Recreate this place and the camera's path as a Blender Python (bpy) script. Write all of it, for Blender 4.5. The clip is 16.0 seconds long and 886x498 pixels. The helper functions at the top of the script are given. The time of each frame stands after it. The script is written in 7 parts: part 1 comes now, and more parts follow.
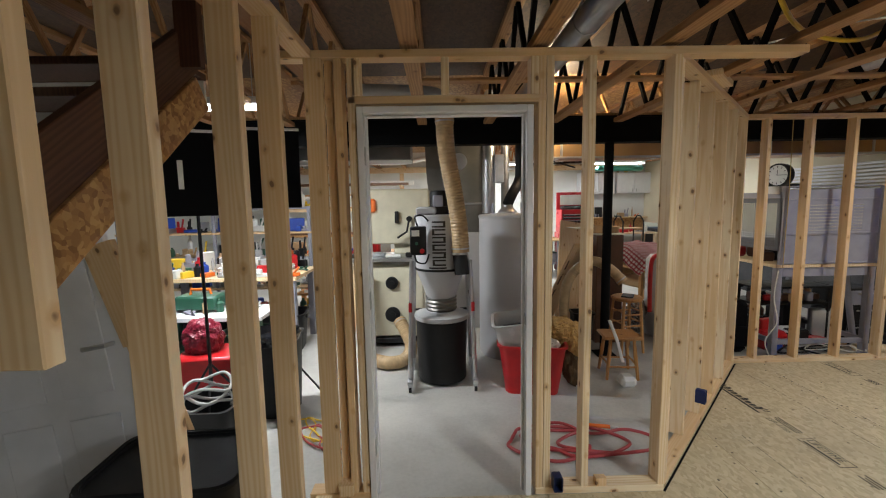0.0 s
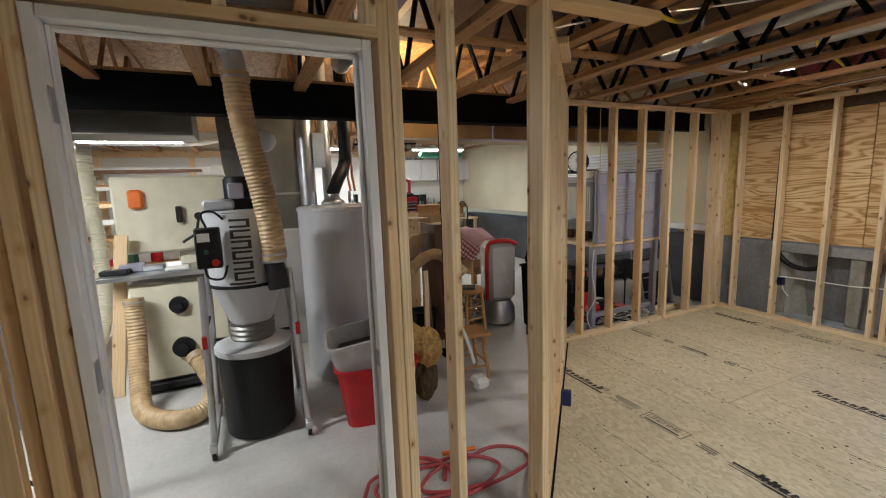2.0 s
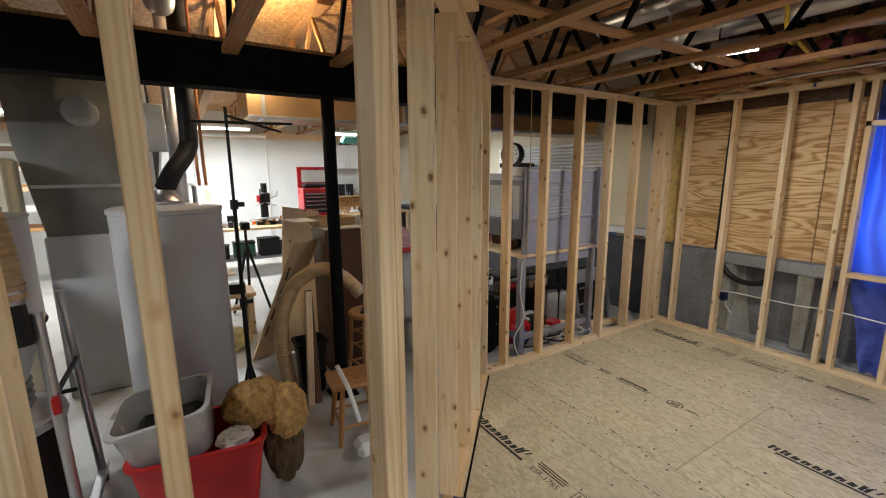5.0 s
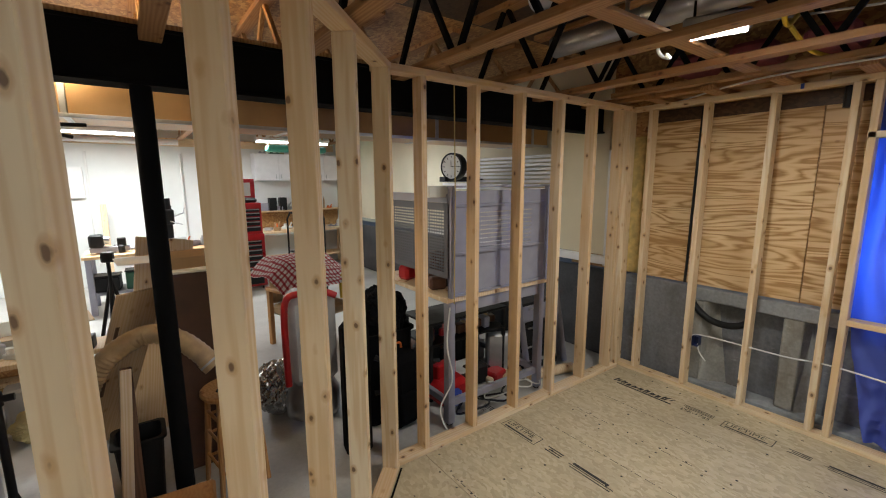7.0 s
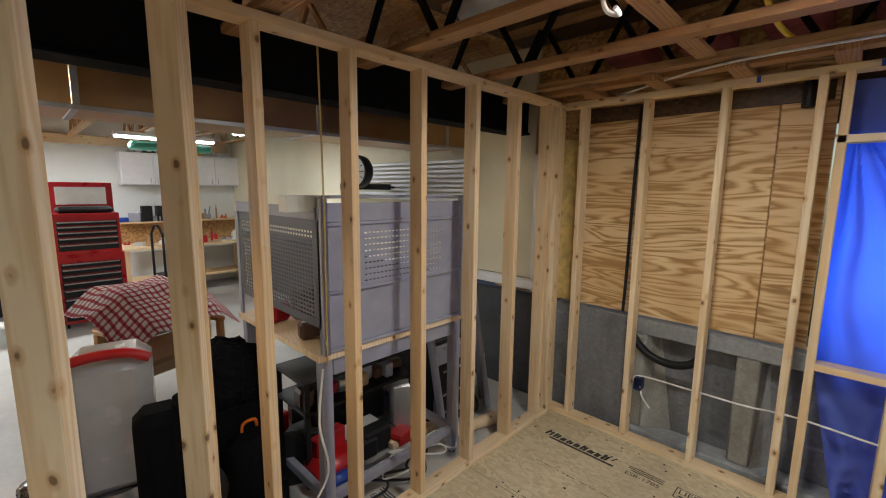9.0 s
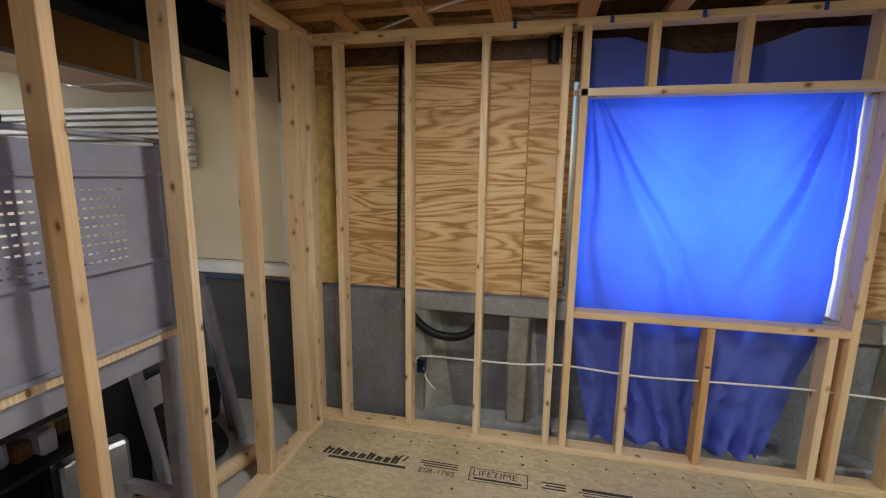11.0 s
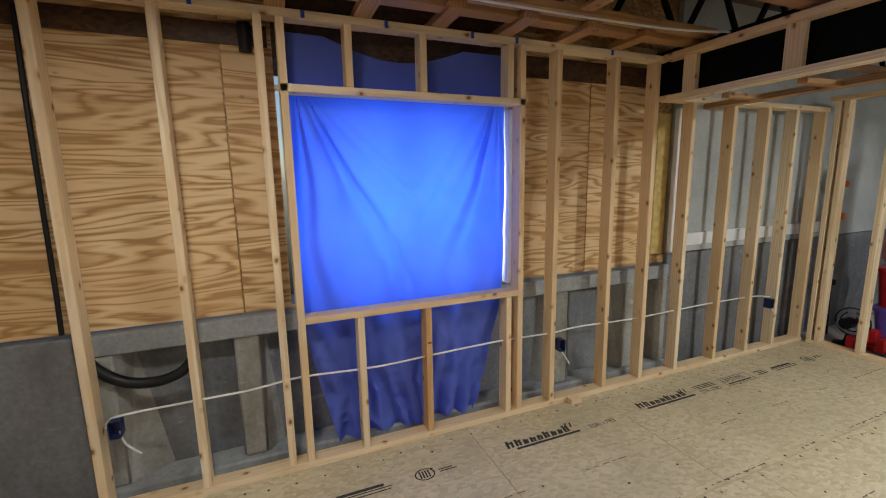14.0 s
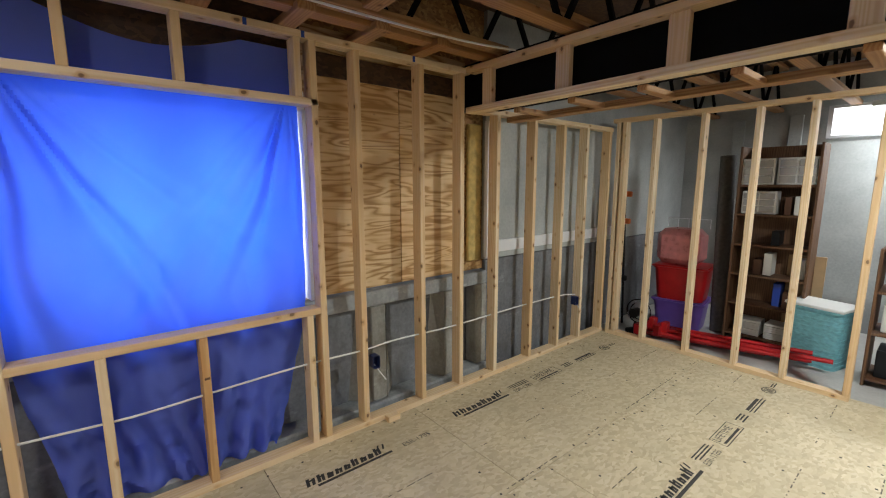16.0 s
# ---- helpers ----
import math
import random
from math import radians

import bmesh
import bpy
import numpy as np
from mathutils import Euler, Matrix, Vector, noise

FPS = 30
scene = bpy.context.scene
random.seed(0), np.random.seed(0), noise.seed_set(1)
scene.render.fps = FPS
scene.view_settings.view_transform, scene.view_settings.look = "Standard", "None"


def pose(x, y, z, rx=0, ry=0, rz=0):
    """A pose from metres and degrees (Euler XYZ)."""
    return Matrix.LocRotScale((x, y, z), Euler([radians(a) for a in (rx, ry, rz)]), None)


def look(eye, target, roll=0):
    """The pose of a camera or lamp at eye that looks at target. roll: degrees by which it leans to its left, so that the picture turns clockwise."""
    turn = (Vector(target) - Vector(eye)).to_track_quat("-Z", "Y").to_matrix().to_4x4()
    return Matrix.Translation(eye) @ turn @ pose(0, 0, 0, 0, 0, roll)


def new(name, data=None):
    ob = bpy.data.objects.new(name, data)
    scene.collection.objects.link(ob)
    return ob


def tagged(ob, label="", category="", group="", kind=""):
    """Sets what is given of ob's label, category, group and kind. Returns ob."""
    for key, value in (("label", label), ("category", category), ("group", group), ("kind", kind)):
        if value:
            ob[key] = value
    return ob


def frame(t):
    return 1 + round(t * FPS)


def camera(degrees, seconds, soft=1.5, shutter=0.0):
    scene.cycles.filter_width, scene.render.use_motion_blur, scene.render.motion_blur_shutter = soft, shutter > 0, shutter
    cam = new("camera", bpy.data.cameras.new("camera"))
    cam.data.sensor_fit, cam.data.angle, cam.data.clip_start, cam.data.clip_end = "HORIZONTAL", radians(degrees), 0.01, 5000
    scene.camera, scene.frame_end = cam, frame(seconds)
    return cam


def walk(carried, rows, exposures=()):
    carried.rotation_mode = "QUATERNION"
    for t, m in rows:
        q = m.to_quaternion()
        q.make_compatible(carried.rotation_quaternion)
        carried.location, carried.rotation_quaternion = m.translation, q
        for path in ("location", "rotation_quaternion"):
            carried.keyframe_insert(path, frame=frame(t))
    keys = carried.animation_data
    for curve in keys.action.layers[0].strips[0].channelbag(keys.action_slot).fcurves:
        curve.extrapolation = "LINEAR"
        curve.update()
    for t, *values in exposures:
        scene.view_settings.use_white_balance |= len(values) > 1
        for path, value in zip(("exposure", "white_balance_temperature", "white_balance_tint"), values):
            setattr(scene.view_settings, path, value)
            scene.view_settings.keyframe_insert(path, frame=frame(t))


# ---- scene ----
cam = camera(93.0, 16.0, soft=1.1)
PATH = [
    (0, (0.179, 0.002, 1.596), (0.208, 1.989, 1.371), -1.0),
    (0.5, (0.216, 0.224, 1.627), (0.242, 2.219, 1.479), 0.3),
    (1, (0.252, 0.416, 1.618), (0.485, 2.389, 1.389), 0.3),
    (1.5, (0.263, 0.594, 1.6), (0.85, 2.489, 1.348), -0.5),
    (2, (0.255, 0.711, 1.589), (1.078, 2.508, 1.29), -2.0),
    (2.5, (0.308, 0.757, 1.569), (1.27, 2.478, 1.232), -1.3),
    (3, (0.404, 0.789, 1.555), (1.479, 2.438, 1.204), -0.7),
    (3.2, (0.449, 0.788, 1.554), (1.547, 2.42, 1.191), -0.9),
    (5.3, (1.166, 1.397, 1.665), (2.177, 3.086, 1.311), 0.3),
    (5.5, (1.274, 1.443, 1.673), (2.263, 3.148, 1.333), 1.2),
    (6, (1.475, 1.548, 1.7), (2.496, 3.23, 1.343), 1.5),
    (6.5, (1.676, 1.699, 1.704), (2.745, 3.361, 1.394), 1.2),
    (7, (1.859, 1.827, 1.725), (3.026, 3.418, 1.4), -0.2),
    (7.5, (2.06, 1.933, 1.735), (3.262, 3.51, 1.475), 0.6),
    (8, (2.253, 2.034, 1.741), (3.418, 3.636, 1.469), 1.5),
    (8.2, (2.31, 2.076, 1.738), (3.512, 3.651, 1.466), 1.5),
    (10.3, (2.968, 2.551, 1.598), (4.73, 3.435, 1.26), 0.7),
    (10.5, (3.006, 2.548, 1.563), (4.82, 3.319, 1.225), 1.2),
    (11, (3.104, 2.609, 1.55), (5.033, 3.019, 1.217), 0.7),
    (11.5, (3.165, 2.659, 1.567), (5.136, 2.792, 1.257), -0.7),
    (12, (3.19, 2.654, 1.563), (5.166, 2.602, 1.258), -1.2),
    (12.5, (3.193, 2.61, 1.558), (5.159, 2.381, 1.266), -1.2),
    (13, (3.191, 2.558, 1.546), (5.126, 2.144, 1.257), -1.2),
    (13.5, (3.198, 2.523, 1.545), (5.085, 1.939, 1.23), -0.9),
    (14, (3.198, 2.488, 1.54), (5.026, 1.743, 1.213), -1.0),
    (14.5, (3.206, 2.435, 1.529), (4.945, 1.512, 1.181), -1.2),
    (15, (3.211, 2.321, 1.525), (4.898, 1.303, 1.178), -1.1),
    (15.5, (3.202, 2.16, 1.541), (4.822, 1.035, 1.21), -0.9),
    (16, (3.15, 2.025, 1.547), (4.678, 0.772, 1.24), -0.1),
]
walk(cam, [(t, look(eye, target, roll)) for t, eye, target, roll in PATH])

# ---- world and lights ----
world = bpy.data.worlds.new("sky")
scene.world = world
world.use_nodes = True
wn = world.node_tree.nodes
sky = wn.new("ShaderNodeTexSky")
sky.sky_type = "NISHITA"
sky.sun_disc = False
sky.sun_elevation, sky.sun_rotation = radians(35), radians(200)
world.node_tree.links.new(sky.outputs[0], wn["Background"].inputs[0])
wn["Background"].inputs[1].default_value = 0.12


def area_lamp(name, at, aim, sx, sy, watts, colour):
    data = bpy.data.lights.new(name, "AREA")
    data.shape, data.size, data.size_y = "RECTANGLE", sx, sy
    data.energy, data.color = watts, colour
    ob = new(name, data)
    ob.matrix_world = look(at, aim)
    return ob


COOL = (0.94, 0.985, 1.0)
# work light of the framed room and two unseen fill lamps added to it, tubes of the workshop and the store, daylight in
# the window
area_lamp("work_light_glow", (4.08, 2.74, 2.37), (3.95, 2.45, 0), 0.15, 0.23, 21, (0.98, 0.975, 0.93))
# next two: unseen fill lamps added to brighten floor and studs
area_lamp("work_light_glow", (1.9, 0.12, 2.345), (1.95, 0.35, 0), 0.15, 0.23, 24, (0.91, 0.98, 0.99))
area_lamp("work_light_glow", (2.6, -1.0, 2.22), (3.0, -0.8, 0), 0.15, 0.23, 68, (0.91, 0.98, 0.99))
area_lamp("window_daylight", (5.86, 1.715, 1.40), (4.8, 1.715, 1.40), 0.66, 0.62, 11.5, (0.9, 0.96, 1.0))
TUBES = [(1.5, 9.25, 2.38, 0, 105), (4.2, 9.4, 2.38, 0, 75), (-1.1, 7.85, 2.34, 0, 75), (-2.9, 5.6, 2.30, 0, 35), (4.5, 7.0, 2.34, 90, 20), (-1.65, 3.33, 2.35, 0, 90)]
for tx, ty, tz, turn, watts in TUBES:
    lamp = area_lamp("tube_glow", (tx, ty, tz - 0.07), (tx, ty + 0.001, 0), 1.15, 0.1, watts, COOL)
    lamp.matrix_world = pose(tx, ty, tz - 0.07, 0, 0, turn)
area_lamp("store_tube_glow", (3.15, -3.75, 2.2), (3.15, -3.749, 0), 1.15, 0.1, 33, (0.94, 0.985, 1.0))

# ---- materials ----


class Nodes:
    """A short way to wire up one node material."""

    def __init__(self, name):
        self.m = bpy.data.materials.new(name)
        self.m.use_nodes = True
        self.t = self.m.node_tree
        self.b = self.t.nodes["Principled BSDF"]

    def add(self, kind, **inputs):
        n = self.t.nodes.new("ShaderNode" + kind)
        for key, value in inputs.items():
            self.set(n, key.replace("_", " "), value)
        return n

    def set(self, n, key, value):
        s = n.inputs[int(key)] if key.isdigit() else n.inputs[key]
        if isinstance(value, bpy.types.NodeSocket):
            self.t.links.new(value, s)
        else:
            s.default_value = value

    def coords(self, kind="Object", scale=(1, 1, 1), random_shift=False):
        c = self.t.nodes.new("ShaderNodeTexCoord")
        mp = self.t.nodes.new("ShaderNodeMapping")
        mp.inputs["Scale"].default_value = scale
        self.t.links.new(c.outputs[kind], mp.inputs["Vector"])
        if random_shift:
            info = self.t.nodes.new("ShaderNodeObjectInfo")
            mul = self.t.nodes.new("ShaderNodeVectorMath")
            mul.operation = "SCALE"
            mul.inputs[0].default_value = (17.0, 31.0, 53.0)
            self.t.links.new(info.outputs["Random"], mul.inputs["Scale"])
            self.t.links.new(mul.outputs[0], mp.inputs["Location"])
        return mp.outputs[0]

    def ramp(self, fac, *stops):
        r = self.t.nodes.new("ShaderNodeValToRGB")
        while len(r.color_ramp.elements) < len(stops):
            r.color_ramp.elements.new(0.5)
        for e, (p, c) in zip(r.color_ramp.elements, stops):
            e.position = p
            e.color = (*c, 1) if len(c) == 3 else c
        self.t.links.new(fac, r.inputs[0])
        return r.outputs[0]

    def mix(self, fac, a, b, how="MIX"):
        n = self.t.nodes.new("ShaderNodeMix")
        n.data_type, n.blend_type = "RGBA", how
        for s, v in ((n.inputs[0], fac), (n.inputs[6], a), (n.inputs[7], b)):
            if isinstance(v, bpy.types.NodeSocket):
                self.t.links.new(v, s)
            else:
                s.default_value = v if not isinstance(v, tuple) else (*v, 1)
        return n.outputs[2]

    def bump(self, height, strength=0.3, distance=0.002):
        n = self.add("Bump", Strength=strength, Distance=distance, Height=height)
        self.t.links.new(n.outputs[0], self.b.inputs["Normal"])

    def done(self, colour, rough=0.6, metal=0.0, **more):
        self.set(self.b, "Base Color", colour if isinstance(colour, bpy.types.NodeSocket) else (*colour, 1))
        self.set(self.b, "Roughness", rough)
        self.set(self.b, "Metallic", metal)
        for key, value in more.items():
            self.set(self.b, key.replace("_", " "), value)
        return self.m


def plain(name, colour, rough=0.5, metal=0.0, vary=0.18, scale=9.0, bump=0.15, **more):
    """Paint, plastic or metal: two scales of faint blotches and a fine relief."""
    k = Nodes(name)
    v = k.coords("Object", (1, 1, 1), True)
    big = k.add("TexNoise", Vector=v, Scale=scale, Detail=5.0).outputs[0]
    fine = k.add("TexNoise", Vector=v, Scale=scale * 14, Detail=3.0).outputs[0]
    dark = tuple(c * (1 - vary) for c in colour)
    light = tuple(min(1, c * (1 + vary * 0.6)) for c in colour)
    col = k.ramp(big, (0.3, dark), (0.7, light))
    k.bump(fine, bump, 0.001)
    r = k.ramp(big, (0.3, (rough * 0.85,) * 3), (0.7, (min(1, rough * 1.15),) * 3))
    return k.done(col, r, metal, **more)


def pine(name, pale, dark, knot=(0.10, 0.04, 0.016)):
    """Sawn softwood with the grain along the local z axis, knots with a ring, and a tone of its own for each board."""
    k = Nodes(name)
    v = k.coords("Object", (1, 1, 0.07), True)
    wave = k.t.nodes.new("ShaderNodeTexWave")
    wave.bands_direction = "X"
    for key, value in (("Vector", v), ("Scale", 18.0), ("Distortion", 9.0), ("Detail", 2.0), ("Detail Scale", 1.2)):
        k.set(wave, key, value)
    fibre = k.add("TexNoise", Vector=k.coords("Object", (160, 160, 3), True), Scale=1.0, Detail=4.0).outputs[0]
    grain = k.mix(0.35, wave.outputs[1], fibre)
    col = k.ramp(grain, (0.2, dark), (0.75, pale))
    tone = k.t.nodes.new("ShaderNodeObjectInfo").outputs["Random"]
    honey = tuple(a * b for a, b in zip(dark, (0.94, 0.79, 0.595)))
    col = k.mix(k.ramp(tone, (0.25, (0.0,) * 3), (1.0, (0.62,) * 3)), col, honey)
    blush = k.add("TexNoise", Vector=k.coords("Object", (5, 5, 0.9), True), Scale=1.0, Detail=3.0).outputs[0]
    col = k.mix(k.ramp(blush, (0.42, (0.0,) * 3), (0.72, (0.42,) * 3)), col, honey)
    wander = k.add("TexNoise", Vector=k.coords("Object", (40, 40, 40), True), Scale=1.0, Detail=2.0)
    spots = k.t.nodes.new("ShaderNodeVectorMath")
    spots.operation = "MULTIPLY_ADD"
    k.t.links.new(wander.outputs[1], spots.inputs[0])
    spots.inputs[1].default_value = (0.10, 0.10, 0.10)
    k.t.links.new(k.coords("Object", (12.5, 12.5, 8.0), True), spots.inputs[2])
    vor = k.add("TexVoronoi", Vector=spots.outputs[0], Scale=1.0, Randomness=1.0).outputs["Distance"]
    col = k.mix(k.ramp(vor, (0.0, (0.85,) * 3), (0.15, (0.6,) * 3), (0.24, (0.0,) * 3)), col, tuple(a * b for a, b in zip(dark, (0.78, 0.60, 0.42))))
    col = k.mix(k.ramp(vor, (0.08, (0.8,) * 3), (0.125, (0.0,) * 3)), col, knot)
    grey = k.add("TexNoise", Vector=k.coords("Object", (3, 3, 1.2), True), Scale=1.0, Detail=5.0).outputs[0]
    col = k.mix(k.ramp(grey, (0.52, (0.0,) * 3), (0.8, (0.25,) * 3)), col, (0.34, 0.27, 0.2))
    k.bump(fibre, 0.25, 0.001)
    return k.done(col, 0.62)


def plywood(name):
    """Rotary-cut sheathing: long wild grain along the local y axis."""
    k = Nodes(name)
    v = k.coords("Object", (1.0, 0.55, 4.2), True)
    warp = k.add("TexNoise", Vector=v, Scale=1.9, Detail=2.5, Distortion=0.35)
    bands = k.t.nodes.new("ShaderNodeMath")
    bands.operation = "MULTIPLY"
    bands.inputs[1].default_value = 19.0
    k.t.links.new(warp.outputs[0], bands.inputs[0])
    frac = k.t.nodes.new("ShaderNodeMath")
    frac.operation = "PINGPONG"
    frac.inputs[1].default_value = 1.0
    k.t.links.new(bands.outputs[0], frac.inputs[0])
    fine = k.add("TexNoise", Vector=k.coords("Object", (60, 5, 90), True), Scale=1.0, Detail=4.0).outputs[0]
    streak = k.add("TexNoise", Vector=k.coords("Object", (9, 1.3, 34), True), Scale=1.0, Detail=3.0).outputs[0]
    grain = k.mix(0.33, k.mix(0.38, frac.outputs[0], streak), fine)
    col = k.ramp(grain, (0.33, (0.40, 0.215, 0.078)), (0.45, (0.63, 0.41, 0.195)), (0.60, (0.79, 0.585, 0.33)))
    blot = k.add("TexNoise", Vector=k.coords("Object", (1, 0.8, 1.6), True), Scale=1.6, Detail=4.0).outputs[0]
    col = k.mix(k.ramp(blot, (0.4, (0,) * 3), (0.75, (0.55,) * 3)), col, (0.60, 0.33, 0.12))
    patch = k.add("TexVoronoi", Vector=k.coords("Object", (1, 4.5, 7), True), Scale=1.0).outputs["Distance"]
    col = k.mix(k.ramp(patch, (0.04, (0.6,) * 3), (0.075, (0.0,) * 3)), col, (0.30, 0.14, 0.05))
    k.bump(grain, 0.25, 0.001)
    return k.done(col, 0.6)


def strand_board(name, tones):
    """Pressed wood strands in chips of several tones."""
    k = Nodes(name)
    v = k.coords("Object", (1, 1, 1), True)
    warp = k.add("TexNoise", Vector=v, Scale=12.0, Detail=2.0)
    moved = k.t.nodes.new("ShaderNodeVectorMath")
    moved.operation = "MULTIPLY_ADD"
    k.t.links.new(warp.outputs[1], moved.inputs[0])
    moved.inputs[1].default_value = (0.05, 0.05, 0.05)
    k.t.links.new(v, moved.inputs[2])
    st = k.t.nodes.new("ShaderNodeMapping")
    st.inputs["Scale"].default_value = (58, 30, 58)
    st.inputs["Rotation"].default_value = (0, 0, 0.5)
    k.t.links.new(moved.outputs[0], st.inputs["Vector"])
    chips = k.add("TexVoronoi", Vector=st.outputs[0], Scale=1.0)
    bw = k.t.nodes.new("ShaderNodeRGBToBW")
    k.t.links.new(chips.outputs["Color"], bw.inputs[0])
    col = k.ramp(bw.outputs[0], (0.15, tones[0]), (0.5, tones[1]), (0.85, tones[2]))
    dirt = k.add("TexNoise", Vector=v, Scale=1.7, Detail=6.0).outputs[0]
    col = k.mix(k.ramp(dirt, (0.45, (0,) * 3), (0.75, (0.45,) * 3)), col, tuple(c * 0.62 for c in tones[1]))
    k.bump(bw.outputs[0], 0.25, 0.001)
    return k.done(col, 0.5)


def concrete(name, dark, light, rough=0.75, stain=None):
    """Poured concrete: clouds, vertical runs, pits, and stains where a colour for them is given."""
    k = Nodes(name)
    v = k.coords("Object", (1, 1, 1), True)
    big = k.add("TexNoise", Vector=v, Scale=1.3, Detail=8.0, Roughness=0.62).outputs[0]
    fine = k.add("TexNoise", Vector=v, Scale=45.0, Detail=4.0).outputs[0]
    runs = k.add("TexNoise", Vector=k.coords("Object", (7, 7, 0.9), True), Scale=1.0, Detail=5.0, Roughness=0.6).outputs[0]
    clouds = k.mix(0.38, big, runs) if stain else big
    col = k.ramp(k.mix(0.22, clouds, fine), (0.36, dark), (0.62, light))
    pits = k.add("TexVoronoi", Vector=v, Scale=26.0).outputs["Distance"]
    col = k.mix(k.ramp(pits, (0.03, (0.5,) * 3), (0.09, (0.0,) * 3)), col, tuple(c * 0.5 for c in dark))
    if stain:
        blot = k.add("TexNoise", Vector=k.coords("Object", (2.6, 2.6, 1.7), True), Scale=1.0, Detail=7.0, Roughness=0.68).outputs[0]
        col = k.mix(k.ramp(blot, (0.50, (0.0,) * 3), (0.62, (0.55,) * 3)), col, stain)
        smear = k.add("TexNoise", Vector=k.coords("Object", (4, 4, 11), True), Scale=1.0, Detail=6.0, Roughness=0.7).outputs[0]
        col = k.mix(k.ramp(smear, (0.60, (0.0,) * 3), (0.70, (0.6,) * 3)), col, tuple(min(1, c * 1.45) for c in light))
    k.bump(fine, 0.35, 0.003)
    return k.done(col, rough)


def glow(name, colour, strength):
    k = Nodes(name)
    return k.done((0.9, 0.9, 0.9), 0.4, Emission_Color=(*colour, 1), Emission_Strength=strength)


PINE = pine("pine", (0.82, 0.67, 0.46), (0.72, 0.53, 0.315))
PINE_OLD = pine("aged_pine", (0.48, 0.285, 0.13), (0.325, 0.17, 0.07))
PLY = plywood("plywood")
SUBFLOOR = strand_board("subfloor_panel", ((0.485, 0.39, 0.24), (0.575, 0.475, 0.305), (0.645, 0.545, 0.37)))
OSB = strand_board("strand_board", ((0.28, 0.13, 0.045), (0.46, 0.25, 0.09), (0.60, 0.37, 0.15)))
# darker copy of the strand board; ceiling shade is put into its colour
OSB_DARK = strand_board("darkened_strand_board", ((0.045, 0.022, 0.011), (0.075, 0.038, 0.018), (0.11, 0.058, 0.027)))
SLAB = concrete("slab_concrete", (0.39, 0.382, 0.36), (0.54, 0.528, 0.50), 0.42)
CONCRETE = concrete("wall_concrete", (0.095, 0.10, 0.115), (0.25, 0.255, 0.27), 0.75, (0.10, 0.095, 0.085))
# darker tone for the footing wall beyond the framed room
CONCRETE_DARK = concrete("dark_wall_concrete", (0.04, 0.042, 0.048), (0.095, 0.097, 0.105))
RIB = concrete("stained_concrete", (0.20, 0.195, 0.18), (0.42, 0.41, 0.37), 0.75, (0.17, 0.145, 0.11))
LEDGE = concrete("smeared_concrete", (0.20, 0.21, 0.215), (0.40, 0.41, 0.41), 0.7, (0.15, 0.15, 0.15))
CONCRETE_PALE = concrete("pale_concrete", (0.34, 0.36, 0.36), (0.52, 0.54, 0.53))
WHITE_WALL = plain("white_wall_paint", (0.76, 0.78, 0.76), 0.7, 0, 0.08, 1.6)
CREAM_WALL = plain("cream_wallboard", (0.72, 0.66, 0.50), 0.75, 0, 0.1, 1.4)
WHITE = plain("white_paint", (0.8, 0.8, 0.82), 0.35, 0, 0.05)
WHITE_PLASTIC = plain("white_plastic", (0.75, 0.75, 0.73), 0.35, 0, 0.05)
BLACK_STEEL = plain("black_steel", (0.005, 0.005, 0.0055), 0.85, 0.0, 0.3, Specular_IOR_Level=0.12)
BLACK = plain("black_plastic", (0.011, 0.011, 0.012), 0.5, 0, 0.3, Specular_IOR_Level=0.3)
BLACK_CLOTH = plain("black_cloth", (0.004, 0.004, 0.005), 0.9, 0, 0.2, Specular_IOR_Level=0.1)
STEEL = plain("galvanised_steel", (0.55, 0.56, 0.58), 0.34, 0.9, 0.25, 4.0)
DUCT_METAL = plain("dull_duct_steel", (0.22, 0.215, 0.20), 0.42, 0.8, 0.35, 2.5)
GREY_METAL = plain("grey_powder_coat", (0.30, 0.30, 0.36), 0.5, 0.0, 0.12)
GREY_PAINT = plain("grey_paint", (0.42, 0.42, 0.43), 0.4, 0, 0.08)
TANK = plain("tank_enamel", (0.47, 0.47, 0.49), 0.33, 0, 0.06, 2.0)
CREAM_PAINT = plain("cream_enamel", (0.66, 0.62, 0.47), 0.4, 0, 0.08)
RED = plain("red_plastic", (0.48, 0.012, 0.016), 0.35, 0, 0.2)
RED_PAINT = plain("red_enamel", (0.42, 0.01, 0.015), 0.3, 0, 0.15)
HOSE_TAN = plain("tan_hose", (0.50, 0.35, 0.19), 0.45, 0, 0.2, 20)
GREY_TUB = plain("clear_grey_tub", (0.45, 0.44, 0.43), 0.25, 0, 0.1)
BROWN_CARD = plain("brown_board", (0.10, 0.042, 0.022), 0.5, 0, 0.25)
CARD = plain("cardboard", (0.42, 0.28, 0.15), 0.8, 0, 0.12)
GREEN = plain("green_plastic", (0.02, 0.09, 0.055), 0.4, 0, 0.2)
TEAL = plain("turquoise_wicker", (0.20, 0.47, 0.52), 0.6, 0, 0.25, 30)
PURPLE = plain("purple_plastic", (0.17, 0.09, 0.42), 0.35, 0, 0.1)
PINK = plain("pink_film", (0.72, 0.27, 0.27), 0.3, 0, 0.2, 14)
ORANGE = plain("orange_plastic", (0.75, 0.16, 0.02), 0.4, 0, 0.1)
YELLOW = plain("yellow_plastic", (0.75, 0.5, 0.03), 0.4, 0, 0.1)
BLUE = plain("blue_plastic", (0.02, 0.07, 0.42), 0.4, 0, 0.1)
